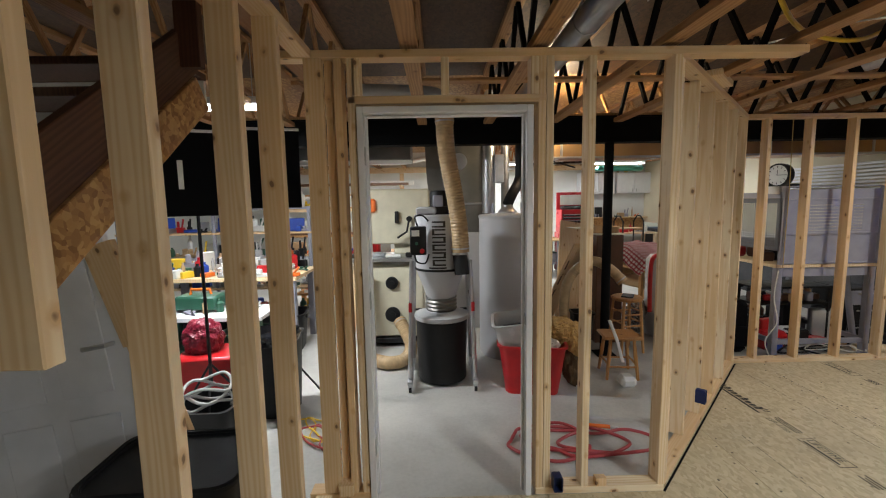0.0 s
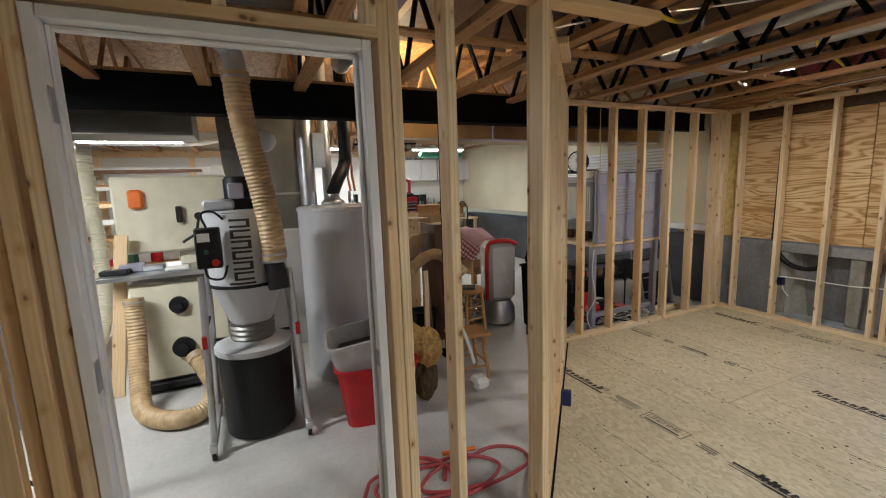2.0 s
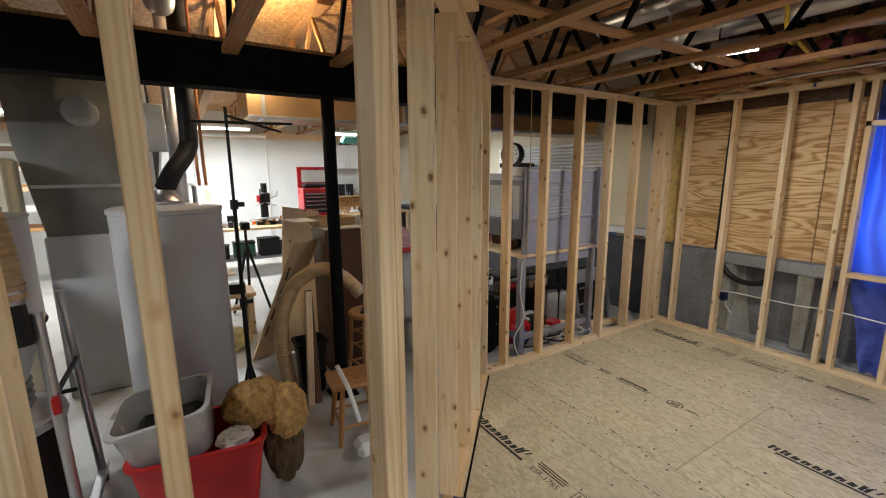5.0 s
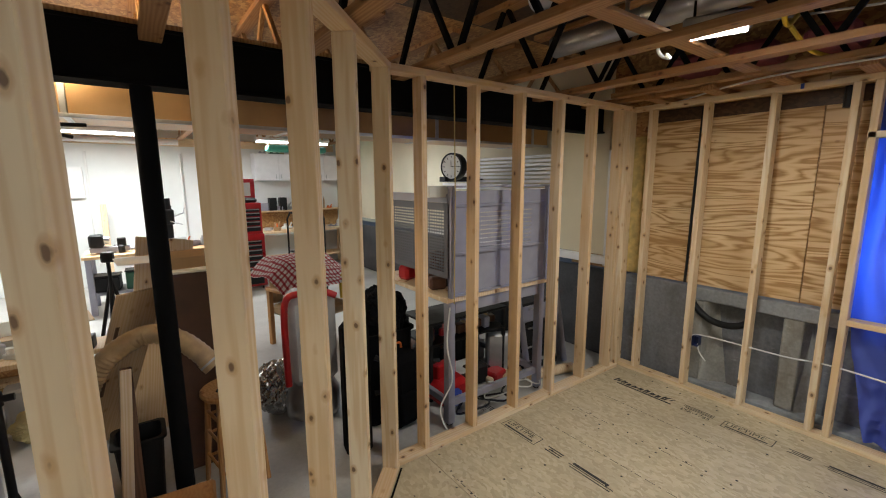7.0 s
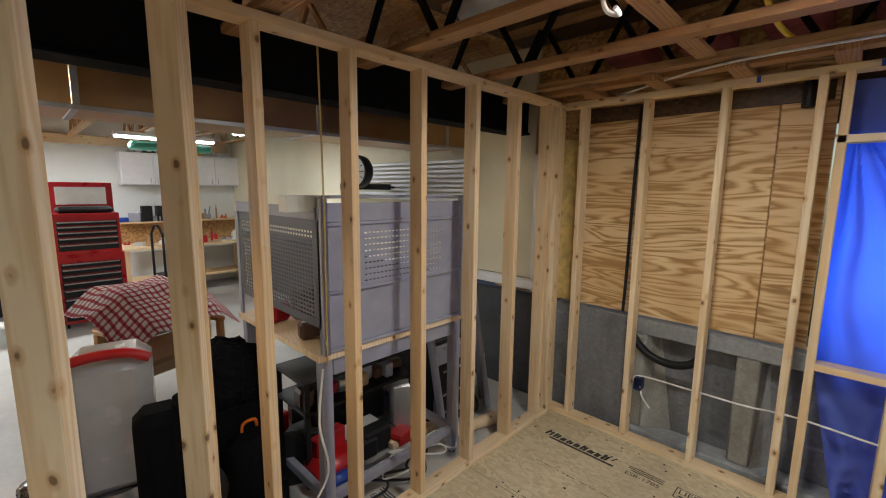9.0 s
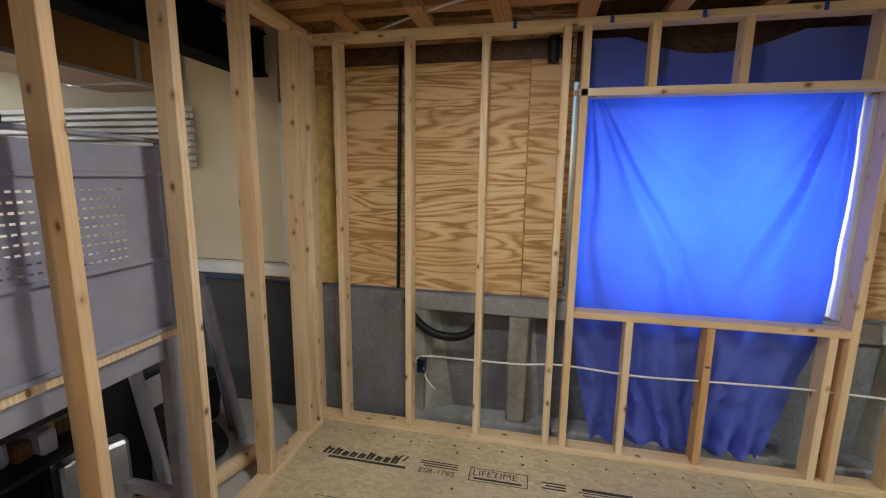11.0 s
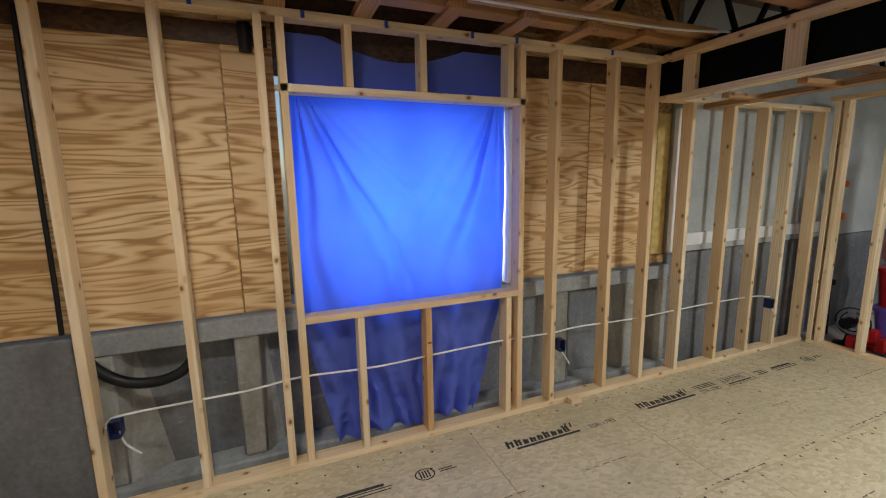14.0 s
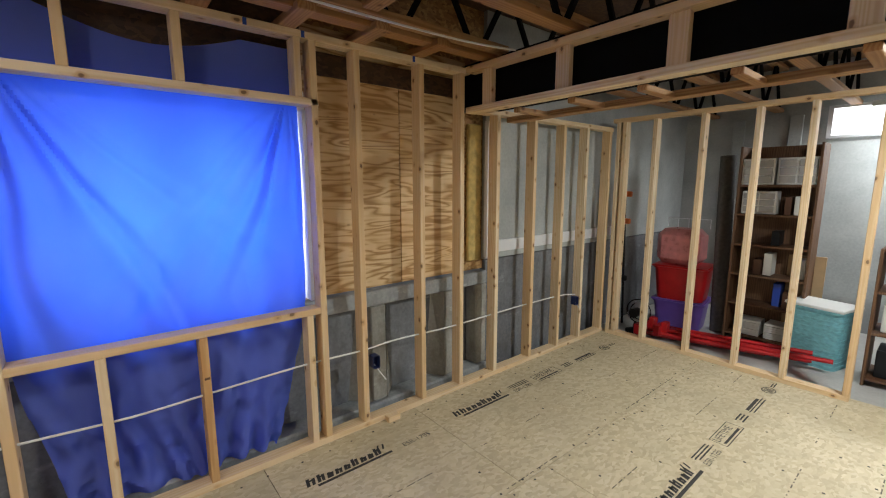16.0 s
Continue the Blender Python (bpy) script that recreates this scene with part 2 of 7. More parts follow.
PAPER = plain("paper", (0.72, 0.71, 0.66), 0.8, 0, 0.08)
NAVY = plain("navy_plastic", (0.012, 0.022, 0.09), 0.4, 0, 0.2)
INK = plain("print_ink", (0.045, 0.04, 0.035), 0.8, 0, 0.5, 40)
RUBBER = plain("red_rubber", (0.36, 0.045, 0.05), 0.45, 0, 0.2)
STOOL_WOOD = pine("honey_wood", (0.55, 0.31, 0.12), (0.42, 0.21, 0.07))
WALNUT = pine("brown_shelf_wood", (0.17, 0.085, 0.04), (0.10, 0.045, 0.02))
PLUSH = plain("tan_plush", (0.46, 0.27, 0.09), 0.9, 0, 0.3, 30, 0.9)
INSULATION = plain("yellow_batt", (0.62, 0.45, 0.16), 0.9, 0, 0.3, 18, 0.9)
BULB_GLASS = glow("bulb_glass", (1.0, 0.80, 0.52), 1250.0)
TUBE_LIGHT = glow("tube_phosphor", (0.92, 0.97, 1.0), 9.0)
WORK_LIGHT = glow("work_light_lens", (1.0, 0.97, 0.92), 26.0)
SKY_GLASS = Nodes("window_glass").done((1, 1, 1), 0.02, 0, Transmission_Weight=1.0, IOR=1.45)

k = Nodes("blue_sheet")
v = k.coords("Object", (1, 1, 1))
weave = k.add("TexNoise", Vector=v, Scale=260.0, Detail=2.0).outputs[0]
shade = k.add("TexNoise", Vector=v, Scale=3.0, Detail=4.0).outputs[0]
blue = k.ramp(shade, (0.3, (0.15, 0.21, 0.74)), (0.7, (0.19, 0.26, 0.86)))
k.bump(weave, 0.2, 0.0006)
k.done(blue, 0.8)
tr = k.t.nodes.new("ShaderNodeBsdfTranslucent")
tr.inputs[0].default_value = (0.026, 0.128, 0.95, 1)
both = k.t.nodes.new("ShaderNodeMixShader")
both.inputs[0].default_value = 0.5
k.t.links.new(k.b.outputs[0], both.inputs[1])
k.t.links.new(tr.outputs[0], both.inputs[2])
k.t.links.new(both.outputs[0], k.t.nodes["Material Output"].inputs[0])
BLUE_SHEET = k.m

k = Nodes("checked_cloth")
v = k.coords("Object", (1, 1, 1))
w1 = k.t.nodes.new("ShaderNodeTexWave")
w1.bands_direction = "X"
w2 = k.t.nodes.new("ShaderNodeTexWave")
w2.bands_direction = "Y"
for w in (w1, w2):
    k.set(w, "Vector", v)
    k.set(w, "Scale", 6.5)
a = k.ramp(w1.outputs[1], (0.62, (0.82, 0.78, 0.76)), (0.74, (0.55, 0.10, 0.12)))
b = k.ramp(w2.outputs[1], (0.62, (0.96, 0.93, 0.92)), (0.74, (0.62, 0.20, 0.22)))
CHECKED = k.done(k.mix(1.0, a, b, "MULTIPLY"), 0.85)

# ---- builders ----


def obj(name, bm, material, parent=None, label="", smooth=False):
    me = bpy.data.meshes.new(name)
    bm.normal_update()
    bm.to_mesh(me)
    bm.free()
    if smooth:
        me.shade_smooth()
        me.set_sharp_from_angle(angle=radians(40))
    for one in material if isinstance(material, (list, tuple)) else (material,):
        me.materials.append(one)
    ob = new(name, me)
    if parent:
        ob.parent = parent
    if label:
        ob["label"] = label
    return ob


def part(name, bm, material, parent, label="", smooth=True):
    return obj(name, bm, material, parent, label, smooth)


def thing(name, x, y, z, turn, label, category, group=""):
    ob = new(name)
    ob.empty_display_size = 0.1
    ob.matrix_world = pose(x, y, z, 0, 0, turn)
    return tagged(ob, label, category, group)


def structure(name, label, category="wall"):
    ob = new(name)
    ob.empty_display_size = 0.1
    return tagged(ob, label, category, "", "structure")


def box(x0, x1, y0, y1, z0, z1, bevel=0.003, bm=None):
    """A box with softened edges; adds to bm where that is given."""
    bm = bm or bmesh.new()
    m = Matrix.Translation(((x0 + x1) / 2, (y0 + y1) / 2, (z0 + z1) / 2)) @ Matrix.Diagonal((x1 - x0, y1 - y0, z1 - z0, 1))
    vs = bmesh.ops.create_cube(bm, size=1, matrix=m)["verts"]
    if bevel:
        es = list({e for v in vs for e in v.link_edges})
        bmesh.ops.bevel(bm, geom=es, offset=bevel, segments=1, affect="EDGES")
    return bm


def tube(points, radius, seg=12, bm=None, ridge=0.0, pitch=0.02, closed_ends=True, smooth_steps=0):
    """A round tube along points; with ridge it is corrugated; with smooth_steps the points are rounded to a curve."""
    bm = bm or bmesh.new()
    pts = [Vector(p) for p in points]
    if smooth_steps:
        out = []
        for i in range(len(pts) - 1):
            a, b, c, d = pts[max(i - 1, 0)], pts[i], pts[i + 1], pts[min(i + 2, len(pts) - 1)]
            for j in range(smooth_steps):
                t = j / smooth_steps
                out.append(0.5 * ((2 * b) + (c - a) * t + (2 * a - 5 * b + 4 * c - d) * t * t + (3 * b - a - 3 * c + d) * t ** 3))
        pts = out + [pts[-1]]
    radii = radius if isinstance(radius, (list, tuple)) else None
    if ridge:
        fine, total = [pts[0]], 0.0
        for a, b in zip(pts, pts[1:]):
            n = max(1, round((b - a).length / (pitch / 2)))
            fine += [a.lerp(b, (j + 1) / n) for j in range(n)]
        pts = fine
    rings, normal = [], None
    for i, p in enumerate(pts):
        d = (pts[min(i + 1, len(pts) - 1)] - pts[max(i - 1, 0)]).normalized()
        if normal is None:
            normal = d.orthogonal().normalized()
        normal = (normal - d * normal.dot(d)).normalized()
        side = d.cross(normal)
        r = radii[i] if radii else radius * (1 + (ridge if i % 2 else 0))
        rings.append([bm.verts.new(p + (normal * math.cos(2 * math.pi * j / seg) + side * math.sin(2 * math.pi * j / seg)) * r) for j in range(seg)])
    for a, b in zip(rings, rings[1:]):
        for j in range(seg):
            bm.faces.new((a[j], a[(j + 1) % seg], b[(j + 1) % seg], b[j]))
    if closed_ends:
        bm.faces.new(rings[0][::-1])
        bm.faces.new(rings[-1])
    return bm


def lathe(profile, x=0.0, y=0.0, seg=32, bm=None):
    """A turned body about a vertical axis from (radius, height) pairs."""
    bm = bm or bmesh.new()
    rings = []
    for r, z in profile:
        r = max(r, 0.0005)
        rings.append([bm.verts.new((x + r * math.cos(2 * math.pi * j / seg), y + r * math.sin(2 * math.pi * j / seg), z)) for j in range(seg)])
    for a, b in zip(rings, rings[1:]):
        for j in range(seg):
            bm.faces.new((a[j], a[(j + 1) % seg], b[(j + 1) % seg], b[j]))
    bm.faces.new(rings[0][::-1])
    bm.faces.new(rings[-1])
    return bm


def rod(p0, p1, radius, seg=12, bm=None):
    return tube([p0, p1], radius, seg, bm)


def prism(outline, depth, bm=None, bevel=0.0):
    """A flat outline in the local x-z plane, given depth along y."""
    bm = bm or bmesh.new()
    a = [bm.verts.new((x, 0, z)) for x, z in outline]
    b = [bm.verts.new((x, depth, z)) for x, z in outline]
    n = len(a)
    bm.faces.new(a)
    bm.faces.new(b[::-1])
    for i in range(n):
        bm.faces.new((a[i], b[i], b[(i + 1) % n], a[(i + 1) % n]))
    bmesh.ops.recalc_face_normals(bm, faces=bm.faces[:])
    return bm


def tub(w, d, h, taper=0.85, wall=0.006, rim=0.015, bm=None):
    """An open tapered bin standing on z = 0."""
    bm = bm or bmesh.new()

    def ring(s, z, inset=0.0):
        pts, r = [], 0.18 * min(w, d)
        hw, hd = w / 2 * s - inset, d / 2 * s - inset
        for cx, cy, a0 in ((hw - r, hd - r, 0), (-hw + r, hd - r, 90), (-hw + r, -hd + r, 180), (hw - r, -hd + r, 270)):
            for q in range(5):
                a = radians(a0 + q * 22.5)
                pts.append(bm.verts.new((cx + r * math.cos(a), cy + r * math.sin(a), z)))
        return pts
    rings = [ring(taper, 0), ring(1, h - rim), ring(1, h - rim, -rim), ring(1, h, -rim), ring(1, h, wall), ring(taper, 0.01, wall)]
    n = len(rings[0])
    for a, b in zip(rings, rings[1:]):
        for j in range(n):
            bm.faces.new((a[j], a[(j + 1) % n], b[(j + 1) % n], b[j]))
    bm.faces.new(rings[0][::-1])
    bm.faces.new(rings[-1])
    return bm


def lumber(name, p0, p1, w, d, xdir, parent, material=None, label=""):
    """One board from p0 to p1 (its centre line), w wide along xdir, d thick across."""
    p0, p1 = Vector(p0), Vector(p1)
    z = (p1 - p0)
    length = z.length
    z.normalize()
    x = Vector(xdir)
    x = (x - z * x.dot(z)).normalized()
    y = z.cross(x)
    ob = part(name, box(-w / 2, w / 2, -d / 2, d / 2, 0, length, 0.003), material or PINE, parent, label, False)
    ob.matrix_local = Matrix(((x.x, y.x, z.x, p0.x), (x.y, y.y, z.y, p0.y), (x.z, y.z, z.z, p0.z), (0, 0, 0, 1)))
    return ob

# ---- structure ----
T, W = 0.038, 0.089
PLATE = 2.29          # underside of the top plates
SLAB_Z = -0.05        # concrete floor, below the panelled floor

floor_slab = tagged(obj("floor", box(-6.2, 6.4, -6.2, 11.2, SLAB_Z - 0.2, SLAB_Z, 0), SLAB), "smooth pale grey concrete basement slab", "floor", "", "structure")

# framed wall with the doorway
wall_door = structure("wall_1", "open stud wall of pale pine with a doorway")
Y0 = 2.12
YC = Y0 + W / 2
for x in (0.709, 0.749, 0.957, 1.378):
    lumber("stud", (x, YC, T), (x, YC, PLATE), T, W, (1, 0, 0), wall_door)
for x in (-0.224, -0.287):
    lumber("stud", (x, YC, T), (x, YC, PLATE), T, W, (1, 0, 0), wall_door)
lumber("stud", (-0.405, Y0 + T / 2, T), (-0.405, Y0 + T / 2, PLATE), W, T, (1, 0, 0), wall_door)
lumber("stud", (-0.34, YC + 0.02, T), (-0.34, YC + 0.02, PLATE), T, 0.05, (1, 0, 0), wall_door)
lumber("bottom_plate", (0.69, YC, T / 2), (1.395, YC, T / 2), W, T, (0, 1, 0), wall_door)
lumber("bottom_plate", (-0.53, YC, T / 2), (-0.203, YC, T / 2), W, T, (0, 1, 0), wall_door)
lumber("top_plate", (-0.62, YC, PLATE + T / 2), (2.02, YC, PLATE + T / 2), W, T, (0, 1, 0), wall_door)
lumber("door_header", (-0.243, YC, 2.092), (0.73, YC, 2.092), W, T, (0, 1, 0), wall_door)
for x in (-0.20, 0.235, 0.672):
    lumber("cripple_stud", (x, YC, 2.111), (x, YC, PLATE), T, W, (1, 0, 0), wall_door)
part("wood_scrap", box(-0.37, -0.29, Y0 - 0.03, Y0 + 0.05, T, 0.10, 0.003), PINE, wall_door)
part("wood_scrap", box(1.02, 1.08, Y0 + 0.0, Y0 + 0.04, T, 0.085, 0.003), PINE, wall_door)

# white door frame
door_frame = tagged(new("door_1"), "white painted door frame without its door", "door frame", "", "structure")
for x0, x1 in ((-0.201, -0.169), (0.633, 0.665)):
    part("jamb", box(x0, x1, Y0 - 0.012, Y0 + W + 0.012, SLAB_Z + 0.052, 2.06), WHITE, door_frame)
part("head_jamb", box(-0.169, 0.633, Y0 - 0.012, Y0 + W + 0.012, 2.028, 2.06), WHITE, door_frame)
for x0, x1 in ((-0.169, -0.157), (0.621, 0.633)):
    part("door_stop", box(x0, x1, Y0 + 0.035, Y0 + 0.07, 0.003, 2.027), WHITE, door_frame)
part("door_stop", box(-0.157, 0.621, Y0 + 0.035, Y0 + 0.07, 2.016, 2.027), WHITE, door_frame)
for z in (0.25, 1.05, 1.78):
    part("hinge", box(-0.1688, -0.1655, Y0 - 0.008, Y0 + 0.03, z, z + 0.09, 0.001), STEEL, door_frame, "small steel hinge leaf")
for z in (0.95, 0.30):
    part("strike_plate", box(0.6295, 0.6328, Y0 + 0.0, Y0 + 0.03, z, z + 0.06, 0.001), STEEL, door_frame, "small steel strike plate")

# framed wall beside the stair
wall_stair = structure("wall_2", "open stud wall of pale pine beside the stair")
XS = -0.45
for y in (1.672, 1.335, 0.912, 0.10, -0.30):
    lumber("stud", (XS, y, T), (XS, y, PLATE), W, T, (1, 0, 0), wall_stair)
lumber("bottom_plate", (XS, -1.9, T / 2), (XS, 2.11, T / 2), W, T, (1, 0, 0), wall_stair)
lumber("top_plate", (XS, -1.9, PLATE + T / 2), (XS, 2.11, PLATE + T / 2), W, T, (1, 0, 0), wall_stair)

# diagonal framed wall
wall_diag = structure("wall_3", "open stud wall of pale pine set at an angle")
A = Vector((1.40, 2.14, 0))
B = Vector((3.03, 3.87, 0))
U = (B - A).normalized()
N = Vector((-U.y, U.x, 0))        # away from the room
for s, back in ((0.055, 0.0), (0.59, 0.035), (0.98, 0.022), (1.39, 0.01), (1.77, 0.0), (2.30, 0.0)):
    p = A + U * s + N * (W / 2 + back)
    lumber("stud", p + Vector((0, 0, T)), p + Vector((0, 0, PLATE)), T, W, U, wall_diag)
for z, name in ((T / 2, "bottom_plate"), (PLATE + T / 2, "top_plate")):
    p, q = A + U * 0.04 + N * (W / 2), A + U * 2.36 + N * (W / 2)
    lumber(name, p + Vector((0, 0, z)), q + Vector((0, 0, z)), W, T, N, wall_diag)
lumber("scrap_block", A + U * 0.7 - N * 0.01 + Vector((0, 0, PLATE + 0.06)), A + U * 1.1 - N * 0.01 + Vector((0, 0, PLATE + 0.06)), W, T, N, wall_diag)

# far framed wall
wall_far = structure("wall_4", "open stud wall of pale pine before the workshop")
YF = 3.85
YFC = YF + W / 2
for x in (2.99, 3.215, 3.615, 4.02, 4.43, 4.83, 5.21, 5.33):
    lumber("stud", (x, YFC, T), (x, YFC, PLATE), T, W, (1, 0, 0), wall_far)
lumber("bottom_plate", (2.97, YFC, T / 2), (5.35, YFC, T / 2), W, T, (0, 1, 0), wall_far)
lumber("top_plate", (2.93, YFC, PLATE + T / 2), (5.39, YFC, PLATE + T / 2), W, T, (0, 1, 0), wall_far)

# framed wall before the concrete, with the window opening
wall_right = structure("wall_5", "open stud wall of pale pine before the concrete")
XR = 5.39
XC = XR + W / 2
for y in (3.91, 3.72, 3.30, 2.885, 2.48, 2.385, 1.072, 0.815, 0.36, 0.01, -0.36, -0.80, -1.20, -1.56, -1.96):
    lumber("stud", (XC, y, T), (XC, y, PLATE if y > -0.1 else 2.05), W, T, (1, 0, 0), wall_right)
lumber("stud", (XC, 1.155, T), (XC, 1.155, 0.81), W, T, (1, 0, 0), wall_right)
lumber("stud", (XC, 1.155, 1.998), (XC, 1.155, PLATE), W, T, (1, 0, 0), wall_right)
CEDAR = pine("reddish_pine", (0.66, 0.41, 0.19), (0.54, 0.30, 0.12))
for y in (2.08, 1.69):
    lumber("cripple_stud", (XC, y, T), (XC, y, 0.81), W, T, (1, 0, 0), wall_right, PINE if y > 2 else CEDAR, "" if y > 2 else "darker reddish pine stud")
    lumber("cripple_stud", (XC, y - 0.005, 1.998), (XC, y - 0.005, PLATE), W, T, (1, 0, 0), wall_right)
part("dark_knot", box(XR - 0.0015, XR + 0.004, 1.676, 1.700, 0.594, 0.606, 0.001), WALNUT, wall_right, "small black knot")
lumber("window_sill_plate", (XC, 1.09, 0.829), (XC, 2.368, 0.829), W, T, (1, 0, 0), wall_right)
lumber("window_header", (XC, 1.05, 1.979), (XC, 2.405, 1.979), W, T, (1, 0, 0), wall_right)
lumber("bottom_plate", (XC, -2.0, T / 2), (XC, 3.93, T / 2), W, T, (1, 0, 0), wall_right)
lumber("top_plate", (XC, -0.06, PLATE + T / 2), (XC, 3.93, PLATE + T / 2), W, T, (1, 0, 0), wall_right)
lumber("top_plate", (XC, -2.0, 2.05 + T / 2), (XC, -0.1, 2.05 + T / 2), W, T, (1, 0, 0), wall_right)
lumber("scrap_block", (XR - 0.03, 0.69, 0.02), (XR - 0.03, 0.60, 0.02), 0.05, T, (1, 0, 0), wall_right)

# rear framed wall and the dropped soffit
wall_back = structure("wall_6", "open stud wall of pale pine before the store")
YB = -1.98
for x in (5.33, 5.27, 4.98, 4.585, 4.20, 3.87, 3.50, 2.7, 2.3, 1.9, 1.5, 1.1, 0.7, 0.3, -0.1, -0.5):
    lumber("stud", (x, YB - W / 2, T), (x, YB - W / 2, 2.13), T, W, (1, 0, 0), wall_back)
lumber("bottom_plate", (3.48, YB - W / 2, T / 2 - 0.001), (5.35, YB - W / 2, T / 2 - 0.001), W, T, (0, 1, 0), wall_back)
lumber("bottom_plate", (-0.6, YB - W / 2, T / 2), (2.72, YB - W / 2, T / 2), W, T, (0, 1, 0), wall_back)
lumber("top_plate", (-0.6, YB - W / 2, 2.13 + T / 2), (5.39, YB - W / 2, 2.13 + T / 2), W, T, (0, 1, 0), wall_back)

soffit = structure("soffit", "pine ladder framing of a dropped soffit under a dark beam", "soffit")
for z in (2.045, 2.31):
    lumber("rail", (-0.4, -0.05, z), (5.38, -0.05, z), T if z < 2.2 else W, W if z < 2.2 else T, (0, 0, 1) if z < 2.2 else (0, 1, 0), soffit)
lumber("rail", (-0.4, -0.47, 2.02), (5.38, -0.47, 2.02), T, W, (0, 0, 1), soffit, PINE_OLD)
for x in (5.20, 4.62, 4.02, 3.42, 2.82, 2.2, 1.6, 1.0, 0.4):
    lumber("cripple_stud", (x, -0.05, 2.066), (x, -0.05, 2.29), W, T, (1, 0, 0), soffit)
for x in (5.0, 4.6, 4.2, 3.8, 3.4, 3.0, 2.4):
    lumber("cross_block", (x, -0.10, 2.012), (x, -0.42, 2.012), 0.05, 0.03, (1, 0, 0), soffit, PINE_OLD)
tagged(obj("steel_beam_2", box(-6.0, 5.6, -0.36, -0.16, 2.075, 2.40, 0.004), BLACK_STEEL), "black painted steel beam over the soffit", "beam", "", "structure")

# steel beam over the workshop
beam = structure("steel_beam_1", "black painted steel beam carrying the floor trusses", "beam")
part("flange", box(-6.0, 5.7, 4.26, 4.42, 2.158, 2.175, 0.002), BLACK_STEEL, beam)
part("web", box(-6.0, 5.7, 4.28, 4.30, 2.175, 2.40, 0), BLACK_STEEL, beam)
part("flange", box(-6.0, 5.7, 4.26, 4.42, 2.40, 2.415, 0.002), BLACK_STEEL, beam)
tagged(obj("nailer_plate", box(-6.0, 5.7, 4.27, 4.41, 2.415, 2.44, 0.002), PINE_OLD), "thin wooden nailer on the steel beam", "plate", "", "structure")

# outer walls
wall_concrete = structure("wall_7", "grey poured concrete wall under plywood sheathing")
part("back_panel", box(5.69, 5.95, -0.42, 3.95, SLAB_Z, 0.84, 0.006), CONCRETE, wall_concrete)
part("bond_beam", box(5.555, 5.6899, -0.42, 3.36, 0.735, 0.84, 0.008), LEDGE, wall_concrete)
part("smooth_panel", box(5.565, 5.6899, 3.3601, 3.95, SLAB_Z, 0.84, 0.006), CONCRETE, wall_concrete)
part("curb", box(5.525, 5.6899, -0.42, 3.36, SLAB_Z, 0.05, 0.012), LEDGE, wall_concrete)
for y in (3.30, 2.66, 2.05, 1.42, 0.62, -0.02, -0.36):
    part("rib", box(5.556, 5.6899, y - 0.06, y + 0.06, 0.0501, 0.7349, 0.012), RIB, wall_concrete)
for y, w_ in ((3.24, -0.11), (2.60, -0.06), (2.11, 0.06), (1.99, -0.06), (1.36, -0.06), (0.68, 0.08), (0.56, -0.08), (0.04, 0.06)):
    bm = bmesh.new()
    low = [bm.verts.new(p) for p in ((5.6895, y, 0.0501), (5.560, y, 0.0501), (5.6895, y + w_ * 1.5, 0.0501))]
    top = [bm.verts.new(p) for p in ((5.6895, y, 0.7349), (5.560, y, 0.7349), (5.6895, y + w_ * 0.5, 0.7349))]
    bm.faces.new(low)
    bm.faces.new(top[::-1])
    for q in range(3):
        bm.faces.new((low[q], top[q], top[(q + 1) % 3], low[(q + 1) % 3]))
    bmesh.ops.recalc_face_normals(bm, faces=bm.faces[:])
    part("cheek", bm, RIB, wall_concrete, "", False)
part("footing_wall", box(5.57, 5.95, 3.951, 11.0, SLAB_Z, 0.84, 0.006), CONCRETE_DARK, wall_concrete)
part("footing_wall", box(5.58, 5.95, -6.0, -0.421, SLAB_Z, 0.92, 0.006), CONCRETE, wall_concrete)
for y0, y1 in ((2.66, 3.82), (2.42, 2.652), (0.40, 1.05), (-0.2, 0.392)):
    part("plywood_sheet", box(5.60, 5.615, y0, y1, 0.855, 2.44, 0.001), PLY, wall_concrete)
part("sheathing", box(5.616, 5.64, -6.0, 1.02, 0.85, 2.9, 0), OSB, wall_concrete)
part("sheathing", box(5.616, 5.64, 2.42, 4.6, 0.85, 2.9, 0), OSB, wall_concrete)
# same sheathing in the darkened board colour above the window
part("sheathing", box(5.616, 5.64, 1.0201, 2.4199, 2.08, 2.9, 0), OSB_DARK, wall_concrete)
part("sheathing", box(5.616, 5.64, 1.0201, 2.4199, 0.845, 0.861, 0), PINE, wall_concrete)
part("batt", box(5.575, 5.612, 3.84, 4.12, 0.86, 2.1, 0.01), INSULATION, wall_concrete)
part("batt", box(5.575, 5.612, -0.36, -0.22, 0.93, 2.0, 0.01), INSULATION, wall_concrete)
part("wallboard", box(5.575, 5.612, 4.2, 11.0, 0.98, 2.9, 0.002), CREAM_WALL, wall_concrete)
part("white_ledge", box(5.50, 5.56, 4.0, 7.5, 0.90, 0.98, 0.006), WHITE, wall_concrete)
part("wallboard", box(5.57, 5.612, -6.0, -0.40, 0.93, 2.9, 0.002), CONCRETE_PALE, wall_concrete)
part("foam_band", box(5.55, 5.569, -2.6, -0.42, 0.98, 1.08, 0.004), WHITE, wall_concrete)

